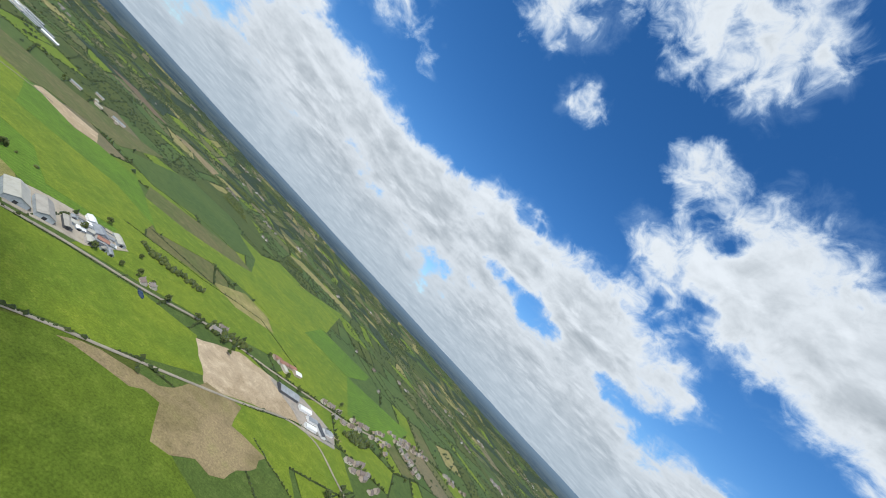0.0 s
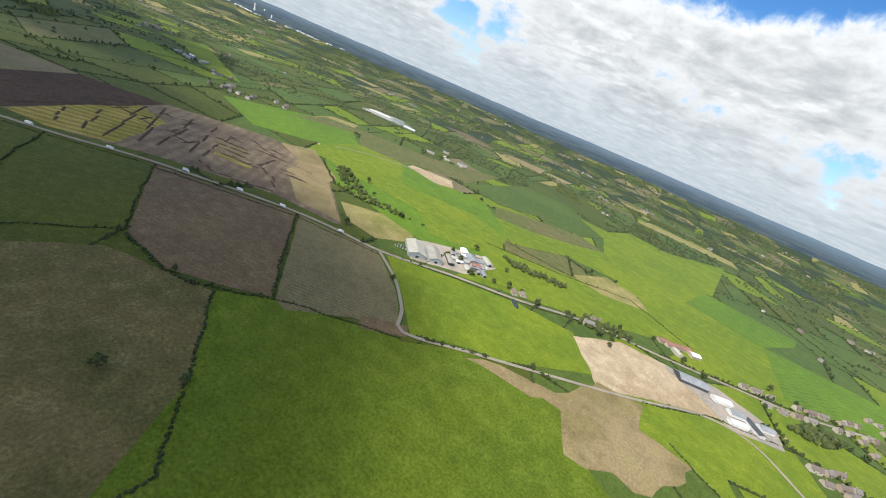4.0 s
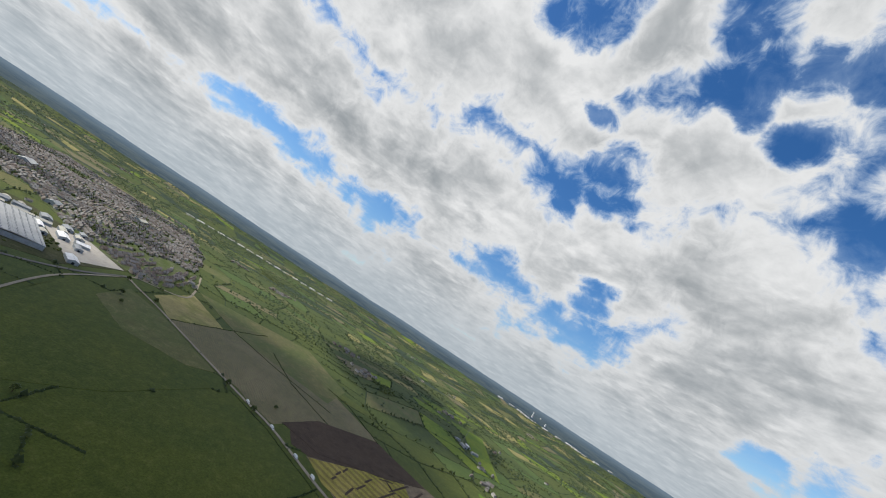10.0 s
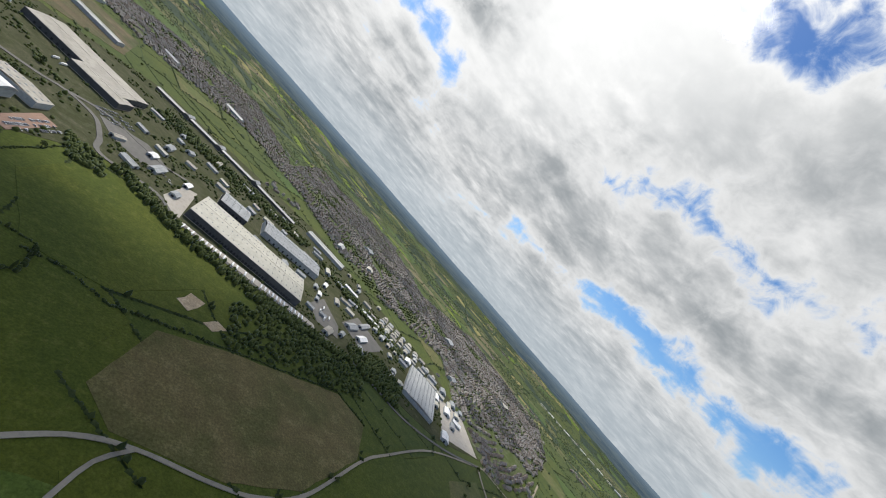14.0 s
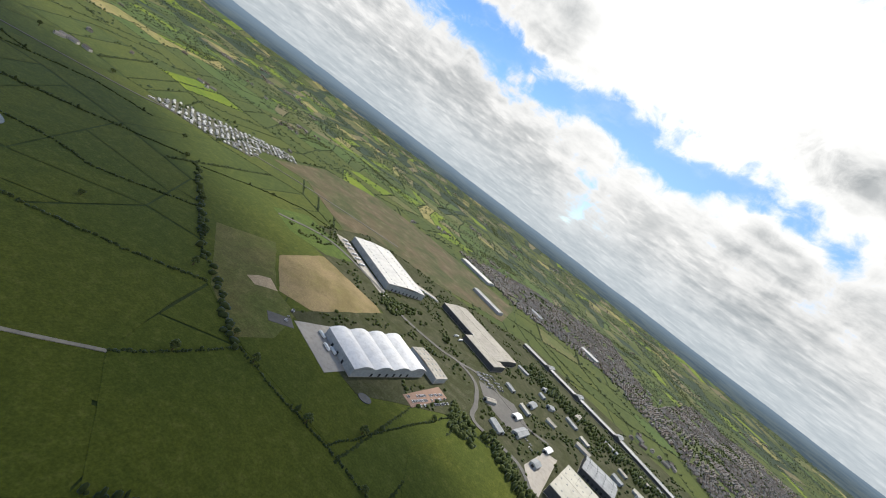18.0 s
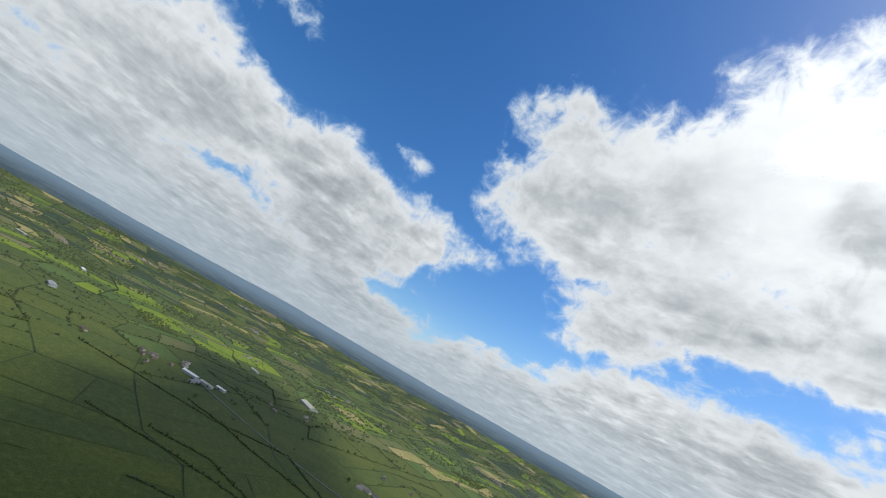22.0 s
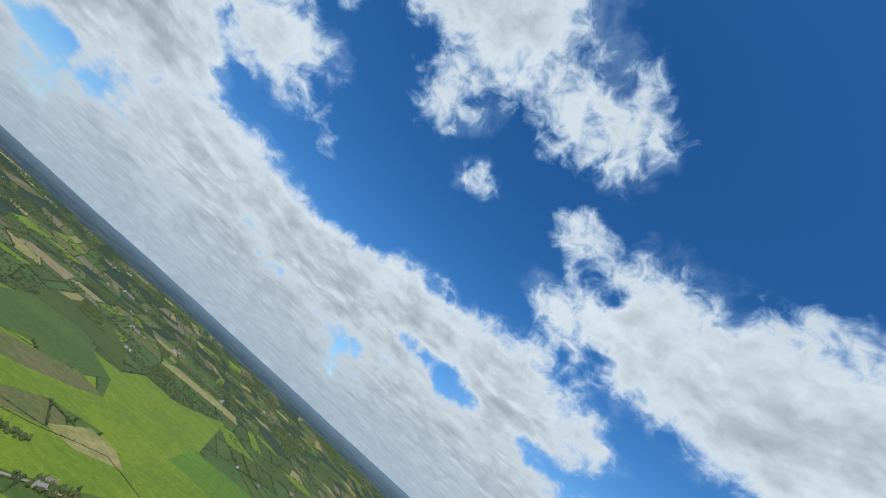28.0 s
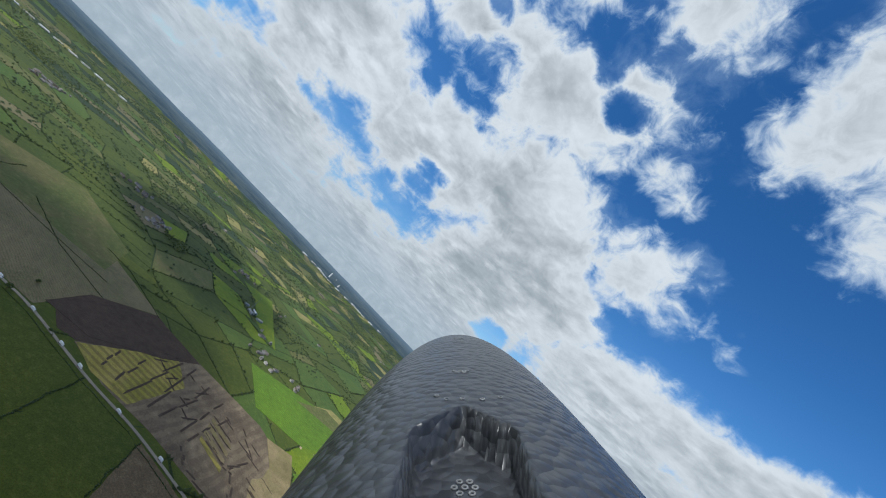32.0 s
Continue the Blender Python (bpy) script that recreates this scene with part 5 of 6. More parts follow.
# the dairy farm by the lane
FARM = "pale corrugated farm shed beside the lane"
shed(-368, 496, -36, 46, 26, 6.0, cream_roof, pale_clad, FARM)
shed(-350, 519, -36, 46, 20, 6.0, buff_roof, pale_clad, FARM)
shed(-334, 540, -36, 30, 9, 4.5, buff_roof, dark_clad, "brown-grey farm shed with open side")
rnd = random.Random(3)
for k in range(22):
    u, v = rnd.uniform(-34, 34), rnd.uniform(-16, 46)
    x, y = -330 + u * 0.81 + v * 0.45, 566 - u * 0.59 + v * 0.7
    n = k % 5
    shed(x, y, -36 + rnd.choice((0, 90)), rnd.uniform(7, 17), rnd.uniform(5, 8), rnd.uniform(2.8, 4.2), (white_roof, grey_roof, buff_roof, dark_clad, grey_roof)[n], pale_clad, ("white-roofed", "grey-roofed", "buff-roofed", "dark-roofed", "grey-roofed")[n] + " small store crowded into the farmyard")
shed(-352, 598, -30, 18, 11, 5, white_roof, white_clad, "small white-roofed farm store")
shed(-328, 590, -30, 24, 18, 5, grey_roof, pale_clad, "blue-grey roofed cattle shed")
shed(-306, 552, -36, 16, 10, 5, cream_roof, brick, "small brick farm building")
shed(-318, 620, -30, 26, 12, 4.5, cream_roof, pale_clad, "low cream-roofed farm store")
shed(-332, 562, 54, 30, 10, 4.5, cream_roof, pale_clad, "low pale farm range")
shed(-312, 580, 54, 16, 10, 4.5, rust_roof, brick, "small red-roofed barn in the farmyard")
field([(-405, 512), (-350, 470), (-298, 540), (-300, 625), (-340, 630), (-385, 560)], surface("farmyard", [(0.40, 0.35, 0.27), (0.30, 0.26, 0.20), (0.22, 0.20, 0.16)], 0.2, 0.03), "worn pale farmyard among sheds", 0.45, "pavement")
# works by the sandy field
field([(-40, 705), (30, 755), (110, 745), (120, 700), (60, 655), (30, 680)], surface("works_yard", [(0.36, 0.31, 0.25), (0.26, 0.24, 0.21)], 0.2, 0.03), "dusty works yard beside the sandy field", 0.45, "pavement")
shed(2, 712, 35, 42, 22, 5, grey_roof, dark_clad, "dark grey works shed beside the sandy field", "works sheds")
for k, (x, y, a, l, w) in enumerate(((42, 716, 40, 26, 12), (62, 706, 40, 22, 12), (66, 680, 40, 24, 10), (84, 702, 130, 30, 10), (96, 722, 40, 20, 12))):
    shed(x, y, a, l, w, 4.5, (white_roof, grey_roof, white_roof, dark_clad, grey_roof)[k], white_clad, ("white-roofed", "grey-roofed", "white-roofed", "dark-roofed", "grey-roofed")[k] + " unit in a small works yard", "works sheds")
for k, (x, y, a, l, w) in enumerate(((-45, 800, 50, 26, 14), (-28, 822, 50, 22, 12), (-12, 820, 50, 18, 14), (-32, 784, 140, 18, 10), (-58, 795, 50, 18, 12))):
    shed(x, y, a, l, w, 4.5, (rust_roof, rust_roof, white_roof, cream_roof, rust_roof)[k], render_wall, ("red-roofed", "red-roofed", "bright white-roofed", "cream-roofed", "red-roofed")[k] + " farm building among trees", "red farm")
# far farms and the factory
for k, (x, y, a, l, w) in enumerate(((-1390, 1195, 35, 130, 12), (-1404, 1218, 35, 120, 12), (-1420, 1242, 35, 110, 13), (-1330, 1250, 35, 60, 11), (-1440, 1270, 35, 84, 14), (-1345, 1290, 35, 100, 12), (-1270, 1275, 35, 50, 16), (-1400, 1320, 35, 60, 15))):
    shed(x, y, a, l, w, 4.5, (cream_roof, grey_roof, white_roof, grey_roof)[k % 4], pale_clad, ("cream-roofed", "grey-roofed", "white-roofed", "grey-roofed")[k % 4] + " factory hall in open farmland", "factory halls", "factory_hall")
for k, (x, y, a, l, w) in enumerate(((-955, 1100, 40, 30, 12), (-930, 1150, 130, 26, 10), (-870, 1180, 40, 36, 14), (-900, 1130, 40, 20, 10), (-1000, 1230, 40, 24, 12), (-850, 1150, 130, 18, 10))):
    shed(x, y, a, l, w, 5, (grey_roof, cream_roof)[k % 2], render_wall, ("grey-roofed", "cream-roofed")[k % 2] + " building of a hamlet among fields", "hamlet buildings")
for k, (x, y, a, l, w) in enumerate(((-1482, 524, 20, 30, 14), (-1510, 545, 20, 24, 12), (-1460, 560, 110, 26, 12), (-1530, 510, 110, 20, 10), (1235, -120, 60, 50, 16), (1205, -170, 60, 40, 14), (1180, -140, 150, 36, 12), (1225, -210, 60, 30, 12), (1590, -530, 20, 90, 40), (1510, 360, 30, 46, 22), (2100, 500, 30, 40, 14), (2250, 820, 70, 46, 16), (1500, 900, 40, 30, 14), (1900, 1250, 60, 34, 14), (1750, -300, 40, 44, 14))):
    shed(x, y, a, l, w, 6, (grey_roof, white_roof, cream_roof)[k % 3], pale_clad, ("grey-roofed", "white-roofed", "cream-roofed")[k % 3] + " barn of a far farm among hedged fields", "far barns")
# industrial estate by the housing
rnd = random.Random(5)
for k in range(34):
    u, v = k % 6, k // 6
    x, y = -905 - 36 * u + 20 * v + rnd.uniform(-6, 6), -440 - 26 * u - 30 * v + rnd.uniform(-6, 6)
    if -960 < x < -800 and -640 < y < -455:
        continue
    shed(x, y, 50 + rnd.choice((0, 90)), rnd.uniform(20, 40), rnd.uniform(12, 20), 6, (white_roof, cream_roof, grey_roof)[k % 3], pale_clad, ("white-roofed", "cream-roofed", "grey-roofed")[k % 3] + " unit on a crowded industrial estate", "industrial units", "industrial_unit")
for k, (x, y, a, l, w) in enumerate(((-690, -645, 35, 44, 18), (-712, -618, 35, 40, 16), (-750, -690, 40, 60, 12), (-640, -760, 60, 26, 10), (-600, -716, 70, 18, 10), (-604, -690, 70, 20, 9), (-590, -660, 70, 14, 8), (-800, -760, 145, 60, 14), (-850, -700, 145, 44, 16), (-760, -850, 145, 46, 14), (-285, -672, 70, 20, 12), (-300, -742, 70, 24, 9), (-250, -720, 70, 40, 14), (-235, -760, 70, 22, 12))):
    shed(x, y, a, l, w, 5, (grey_roof, white_roof)[k % 2], pale_clad, ("grey-roofed", "white-roofed")[k % 2] + " works unit beside the warehouses", "works units", "industrial_unit")



def built_on(x, y, margin):
    for bx, by, a, l, w in FOOTPRINTS:
        u, v = (x - bx) * math.cos(a) + (y - by) * math.sin(a), (by - y) * -math.cos(a) - (x - bx) * math.sin(a)
        if abs(u) < l / 2 + margin and abs(v) < w / 2 + margin:
            return True
    return False


def near_line(x, y, line, margin):
    for (x0, y0), (x1, y1) in zip(line, line[1:]):
        dx, dy = x1 - x0, y1 - y0
        t = max(0.0, min(1.0, ((x - x0) * dx + (y - y0) * dy) / (dx * dx + dy * dy)))
        if math.hypot(x - x0 - t * dx, y - y0 - t * dy) < margin:
            return True
    return False


ESTATE_ROADS = [[(330, -700), (250, -780), (100, -770), (22, -746), (-64, -753), (-103, -768), (-148, -750), (-170, -690), (-183, -640), (-260, -640), (-290, -600), (-420, -560), (-560, -540), (-640, -520), (-700, -470), (-760, -425), (-875, -401)], [(-103, -768), (-157, -795), (-225, -771), (-260, -760), (-300, -770)]]
# close rows of units round the glazed factory
rnd = random.Random(71)
for x0, y0, along, rows, columns in ((-872, -652, 50, 5, 7), (-1010, -500, 50, 6, 4), (-1000, -640, 50, 4, 4), (-820, -520, 50, 3, 2)):
    c, d = math.cos(radians(along)), math.sin(radians(along))
    for i in range(columns):
        for j in range(rows):
            u, v = i * 27 + rnd.uniform(-3, 3), -j * 24 + rnd.uniform(-3, 3)
            x, y = x0 - u * c - v * d, y0 - u * d + v * c
            if rnd.random() < 0.12 or built_on(x, y, 9) or claimed(x, y, [[(-1045, -415), (-1400, -480), (-1300, -560), (-1090, -540)]]):
                continue
            k = rnd.randrange(4)
            shed(x, y, along + rnd.choice((0, 0, 90)), rnd.uniform(15, 24), rnd.uniform(10, 18), rnd.uniform(4, 6), (grey_roof, weathered_roof, cream_roof, buff_roof)[k], pale_clad, ("grey-roofed", "weathered grey-roofed", "cream-roofed", "buff-roofed")[k] + " unit packed close on the industrial estate", "industrial units", "industrial_unit")
# small units and stores fill the ground between the large sheds
rnd = random.Random(15)
made = 0
while made < 46:
    x, y = rnd.uniform(-1000, -180), rnd.uniform(-1000, -560)
    l, w = rnd.uniform(14, 34), rnd.uniform(9, 16)
    if not claimed(x, y, WORKS) or built_on(x, y, 24) or any(near_line(x, y, road, 22) for road in ESTATE_ROADS):
        continue
    k = rnd.randrange(4)
    shed(x, y, rnd.choice((165, 75, 146, 50)), l, w, rnd.uniform(4, 6), (grey_roof, grey_roof, cream_roof, buff_roof)[k], pale_clad, ("grey-roofed", "grey-roofed", "cream-roofed", "buff-roofed")[k] + " small unit among the works", "works units", "industrial_unit")
    made += 1
bushes = []
while len(bushes) < 2300:
    x, y = rnd.uniform(-1050, 330), rnd.uniform(-1230, -470)
    if not claimed(x, y, WORKS) or built_on(x, y, 5) or claimed(x, y, YARDS) or any(near_line(x, y, road, 8) for road in ESTATE_ROADS):
        continue
    if noise.noise((x / 60, y / 60, 4.0)) + 0.5 * noise.noise((x / 22, y / 22, 7.0)) < 0.05:
        continue
    size = rnd.uniform(1.4, 3.6)
    bushes.append((x, y, size * 0.4, size, size * rnd.uniform(0.7, 1.3)))
tagged(new("scrub", clumps("scrub", bushes, tree_leaf, False, 44)), "scrub and young trees on waste ground among the works", "scrub", kind="stuff")

# ---- houses ----
def house_model(l, w, h, label):
    top = thing("house", label, "house", None, "houses")
    s = Shape()
    rise = w * 0.42
    s.box(-l / 2, -w / 2, 0, l / 2, w / 2, h)
    for x0 in (-l / 2, l / 2 - 0.3):
        s.add([(x0, -w / 2, h), (x0, w / 2, h), (x0, 0, h + rise), (x0 + 0.3, -w / 2, h), (x0 + 0.3, w / 2, h), (x0 + 0.3, 0, h + rise)], [(2, 1, 0), (3, 4, 5), (0, 1, 4, 3), (1, 2, 5, 4), (2, 0, 3, 5)])
    part("wall", s, render_wall, top)
    part("roof", Shape().gable(l, w, h, h + rise, over=0.35), house_roof, top)
    part("chimney", Shape().box(l / 2 - 1.4, -0.5, h + rise * 0.6, l / 2 - 0.5, 0.5, h + rise + 1.3), brick, top)
    for x in (-l / 4, l / 4):
        for y in (-w / 2 - 0.05, w / 2 + 0.05):
            part("window", Shape().box(x - 0.9, y - 0.04, h * 0.55, x + 0.9, y + 0.04, h * 0.55 + 1.3), window_glass, top)
    part("door", Shape().box(-0.5, -w / 2 - 0.08, 0, 0.5, -w / 2 + 0.02, 2.05), dock_door, top)
    return top


MODELS = [house_model(10, 8, 5.2, "two-storey brick house with a tiled pitched roof"), house_model(16, 8, 5.2, "pair of semi-detached houses with tiled roof"), house_model(12, 9, 2.8, "low bungalow with a tiled roof")]
HOUSES = []
rnd = random.Random(9)


def row_of_houses(points, gap, off, count=999):
    made = 0
    for (x0, y0), (x1, y1) in zip(points, points[1:]):
        d = Vector((x1 - x0, y1 - y0))
        n = int(d.length / gap)
        a = math.degrees(math.atan2(d.y, d.x))
        side = Vector((-d.y, d.x)).normalized()
        for i in range(n):
            for o in (off, -off):
                if rnd.random() < 0.15 or made >= count:
                    continue
                p = Vector((x0, y0)) + d * ((i + 0.5) / n) + side * (o + rnd.uniform(-2, 2))
                HOUSES.append((p.x, p.y, a + (180 if o < 0 else 0) + rnd.uniform(-6, 6), rnd.choice((0, 1, 2))))
                made += 1


row_of_houses([(60, 806), (116, 848), (153, 884), (190, 920), (240, 985)], 20, 14)
row_of_houses([(250, 1040), (320, 1112), (390, 1184)], 19, 13)
row_of_houses([(293, 1031), (341, 958)], 19, 12)
row_of_houses([(476, 1187), (569, 1248)], 19, 13)
row_of_houses([(189, 682), (215, 720)], 18, 10)
row_of_houses([(146, 690), (165, 706), (190, 735)], 18, 10)
row_of_houses([(203, 871), (240, 930)], 18, 12)
row_of_houses([(-156, 660), (-130, 690)], 16, 10)
row_of_houses([(-1045, -415), (-1100, -392), (-1180, -395), (-1280, -425), (-1400, -470)], 15, 11)
row_of_houses([(-1060, -440), (-1130, -425), (-1230, -440), (-1330, -480)], 15, 11)
row_of_houses([(-1075, -480), (-1150, -465), (-1260, -490)], 15, 11)
row_of_houses([(-1090, -520), (-1180, -510), (-1280, -540)], 15, 11)
row_of_houses([(-245, 602), (-225, 590)], 14, 7)
for k, (x, y, a, kind) in enumerate(HOUSES[:260]):
    if k < 3:
        MODELS[k].matrix_basis = flat(x, y, a)
    else:
        copy_thing(MODELS[kind], flat(x, y, a))

# the park of small homes beyond the pastures
def small_home_model():
    top = thing("mobile_home", "small pale single-storey park home in a close row", "mobile home", None, "park homes")
    part("wall", Shape().box(-6, -2.6, 0.3, 6, 2.6, 2.7), home_wall, top)
    part("roof", Shape().gable(12, 5.2, 2.7, 3.5, over=0.3), home_roof, top)
    part("base", Shape().box(-5.8, -2.4, 0, 5.8, 2.4, 0.3), concrete, top)
    for x in (-3.4, 2.6):
        part("window", Shape().box(x - 1.0, -2.66, 1.2, x + 1.0, -2.6, 2.1), window_glass, top)
    part("door", Shape().box(-0.4, -2.66, 0.3, 0.4, -2.6, 2.3), dock_door, top)
    return top


home_wall = surface("home_wall", [(0.46, 0.45, 0.42), (0.30, 0.31, 0.30)], 1.0, 0.05, random_thing=0.8)
home_roof = surface("home_roof", [(0.16, 0.165, 0.165), (0.42, 0.42, 0.41), (0.60, 0.60, 0.58)], 1.0, 0.05, random_thing=0.9)
PARK = [(752, -672), (800, -760), (765, -900), (716, -1090), (648, -1060), (655, -930), (585, -835), (650, -745)]
field(PARK, surface("park_ground", [(0.100, 0.105, 0.060), (0.150, 0.140, 0.110), (0.070, 0.085, 0.030)], 0.08, 0.03), "gravel drives and grass between park homes", 0.16, "pavement")
home = small_home_model()
rnd = random.Random(52)
first = True
hedging = []
for i in range(-14, 15):
    for j in range(-18, 19):
        u, v = i * 13.5 + rnd.uniform(-2, 2), j * 12.0 + rnd.uniform(-1.5, 1.5) + (i % 2) * 4
        x, y = 690 + u * 0.53 - v * 0.85, -870 + u * 0.85 + v * 0.53
        if not inside(x, y, PARK):
            continue
        if rnd.random() < 0.28:
            hedging.append((x, y, 1.6, rnd.uniform(2.0, 3.6), rnd.uniform(1.8, 3.4)))
            continue
        m = flat(x, y, math.degrees(math.atan2(0.53, -0.85)) + rnd.choice((0, 0, 0, 90)) + rnd.uniform(-5, 5))
        if first:
            home.matrix_basis, first = m, False
        else:
            copy_thing(home, m)
tagged(new("garden_trees", clumps("garden_trees", hedging, tree_leaf, False, 61)), "small trees and bushes between park homes", "trees", kind="stuff")

town = Shape()
rnd = random.Random(21)
trees_in_town = []
for poly in TOWNS:
    xs, ys = [p[0] for p in poly], [p[1] for p in poly]
    block = 118.0
    for i in range(int((max(xs) - min(xs)) / block) + 2):
        for j in range(int((max(ys) - min(ys)) / block) + 2):
            bx, by = min(xs) + i * block + rnd.uniform(-14, 14), min(ys) + j * block + rnd.uniform(-14, 14)
            turn = rnd.choice((0.25, 0.25, 0.9, 1.35, 1.82)) + rnd.uniform(-0.2, 0.2)
            c, s = math.cos(turn), math.sin(turn)
            open_space = rnd.random() < 0.05
            gap = rnd.uniform(10.5, 13.0)
            for v in (-52, -34, -16, 2, 20, 38):
                for k in range(-5, 6):
                    u = k * gap + rnd.uniform(-1.5, 1.5)
                    w0 = v + rnd.uniform(-2, 2) + 5 * math.sin(u / 30 + i)
                    x, y = bx + u * c - w0 * s, by + u * s + w0 * c
                    if not inside(x, y, poly) or (-1420 < x < -1040 and y > -560):
                        continue
                    if open_space or rnd.random() < 0.22:
                        if rnd.random() < 0.75:
                            trees_in_town.append((x, y, 3.0, rnd.uniform(2.5, 4.5), rnd.uniform(3, 5)))
                        continue
                    if rnd.random() < 0.42:
                        trees_in_town.append((x - 8 * s, y + 8 * c, 2.4, rnd.uniform(1.8, 3.4), rnd.uniform(2.2, 4.2)))
                    m = Matrix.Translation((x, y, 0)) @ Matrix.Rotation(turn + rnd.uniform(-0.08, 0.08), 4, "Z")
                    l, w, hh = rnd.uniform(7.5, 11), rnd.uniform(7, 9), rnd.uniform(4.4, 5.6)
                    town.box(-l / 2, -w / 2, 0, l / 2, w / 2, hh, 0, m)
                    r = w * 0.42
                    p = [m @ Vector(q) for q in ((-l / 2, -w / 2 - 0.3, hh - 0.1), (l / 2, -w / 2 - 0.3, hh - 0.1), (l / 2, w / 2 + 0.3, hh - 0.1), (-l / 2, w / 2 + 0.3, hh - 0.1), (-l / 2, 0, hh + r), (l / 2, 0, hh + r))]
                    town.add(p, [(0, 1, 5, 4), (2, 3, 4, 5), (3, 0, 4), (1, 2, 5)], 1)
tagged(new("town_houses", town.mesh("town_houses", brick, roof_tile)), "dense estate of brick houses with brown and grey roofs", "houses", kind="stuff")
tagged(new("town_trees", clumps("town_trees", trees_in_town, tree_leaf, False, 8)), "garden and street trees among the houses", "trees", kind="stuff")
for poly in TOWNS:
    field(poly, surface("town_ground", [(0.095, 0.105, 0.055), (0.062, 0.088, 0.022), (0.190, 0.180, 0.155)], 0.06, 0.015), "streets, gardens and drives between houses", 0.18, "pavement")
for k, (x, y, a, l, w) in enumerate(((-1500, -1150, 30, 70, 40), (-1200, -760, 20, 40, 24), (-980, -1200, 60, 50, 26), (-820, -1180, 60, 60, 24), (-1100, -1500, 40, 60, 40), (-1750, -900, 10, 60, 30), (-400, -1760, 150, 80, 30), (-150, -1700, 150, 60, 24))):
    shed(x, y, a, l, w, 8, (weathered_roof, grey_roof, cream_roof)[k % 3], pale_clad, ("pale", "grey", "cream")[k % 3] + " flat hall among the town houses", "town halls", "hall")

# ---- hamlets and lone houses far over the farmland ----
far_homes = Shape()
rnd = random.Random(58)
placed = 0
while placed < 900:
    a, r = rnd.uniform(0, math.tau), rnd.uniform(1150, 4300)
    cx, cy = CENTRE[0] + r * math.cos(a), CENTRE[1] + r * math.sin(a)
    for k in range(rnd.choice((1, 1, 2, 4, 9, 16))):
        x, y = cx + rnd.gauss(0, 26), cy + rnd.gauss(0, 26)
        if claimed(x, y, COVER) or claimed(x, y, TOWNS) or claimed(x, y, WORKS):
            continue
        m = Matrix.Translation((x, y, ground_height(x, y) - 0.5)) @ Matrix.Rotation(rnd.uniform(0, 3.14), 4, "Z")
        l, w, hh = rnd.uniform(8, 22), rnd.uniform(7, 11), rnd.uniform(4.5, 6.5)
        far_homes.box(-l / 2, -w / 2, 0, l / 2, w / 2, hh, 0, m)
        p = [m @ Vector(q) for q in ((-l / 2, -w / 2 - 0.3, hh - 0.1), (l / 2, -w / 2 - 0.3, hh - 0.1), (l / 2, w / 2 + 0.3, hh - 0.1), (-l / 2, w / 2 + 0.3, hh - 0.1), (-l / 2, 0, hh + w * 0.35), (l / 2, 0, hh + w * 0.35))]
        far_homes.add(p, [(0, 1, 5, 4), (2, 3, 4, 5), (3, 0, 4), (1, 2, 5)], 1)
        placed += 1
tagged(new("far_houses", far_homes.mesh("far_houses", brick, roof_tile)), "scattered far houses and hamlets among the fields", "houses", kind="stuff")

# ---- trees that stand alone ----
def tree_model(h, r, seed, label):
    q = random.Random(seed)
    top = thing("tree", label, "tree", None, "trees")
    s = Shape().tube(0.05 * h, 0, h * 0.45, 7, 0.03 * h)
    for i in range(4):
        a = i * 1.6 + q.random()
        tilt = Matrix.Translation((0, 0, h * (0.28 + 0.05 * i))) @ Matrix.Rotation(a, 4, "Z") @ Matrix.Rotation(radians(45), 4, "Y")
        s.tube(0.018 * h, 0, h * 0.34, 5, 0.006 * h, 0, tilt)
    part("trunk", s, bark, top)
    spots = []
    for i in range(70):
        a, e, d = q.uniform(0, math.tau), q.uniform(-0.5, 1.5), q.uniform(0.35, 1.0) ** 0.6
        spots.append((math.cos(a) * math.cos(e) * r * d, math.sin(a) * math.cos(e) * r * d, h * 0.58 + math.sin(e) * h * 0.34 * d, r * q.uniform(0.16, 0.32), r * q.uniform(0.14, 0.28)))
    part("crown", clumps("crown", spots, tree_leaf, False, seed), None, top)
    return top


TREES = [tree_model(11, 4.5, 1, "broad green hedgerow tree"), tree_model(8, 3.4, 2, "small rounded field tree"), tree_model(13, 4.2, 3, "tall leafy roadside tree")]
rnd = random.Random(77)
PLACES = [(-262, 118), (-231, 157), (-330, 560), (-296, 548), (-270, 575), (-205, 600), (-170, 640), (-120, 655), (96, 888), (141, 797), (164, 848), (182, 828), (-121, 650), (-100, 640), (-90, 700), (12, 755), (-70, 775), (-20, 760), (130, 560), (150, 590), (-448, 425), (-476, 556), (-560, 560), (-620, 590), (-640, 560), (-236, 606), (-252, 590), (-360, 640), (-290, 640)]
for x, y in ((240, -480), (330, -535), (60, -400), (20, -392), (-60, -392), (-140, -388), (56, -330), (480, -600), (400, -745), (300, -835), (-100, -440), (-140, -560), (-210, -640), (-230, -690), (-270, -760), (-60, -700), (30, -770), (-10, -790), (-60, -800), (-900, -330), (-860, -300), (-800, -60), (-770, 0), (-830, 20), (-960, -300), (-600, -420), (-560, -400)):
    PLACES.append((x, y))
for i in range(70):
    a, r = rnd.uniform(0, math.tau), rnd.uniform(350, 1400)
    x, y = CENTRE[0] + r * math.cos(a), CENTRE[1] + r * math.sin(a)
    if not (claimed(x, y, COVER) or claimed(x, y, TOWNS) or claimed(x, y, WORKS)):
        PLACES.append((x, y))
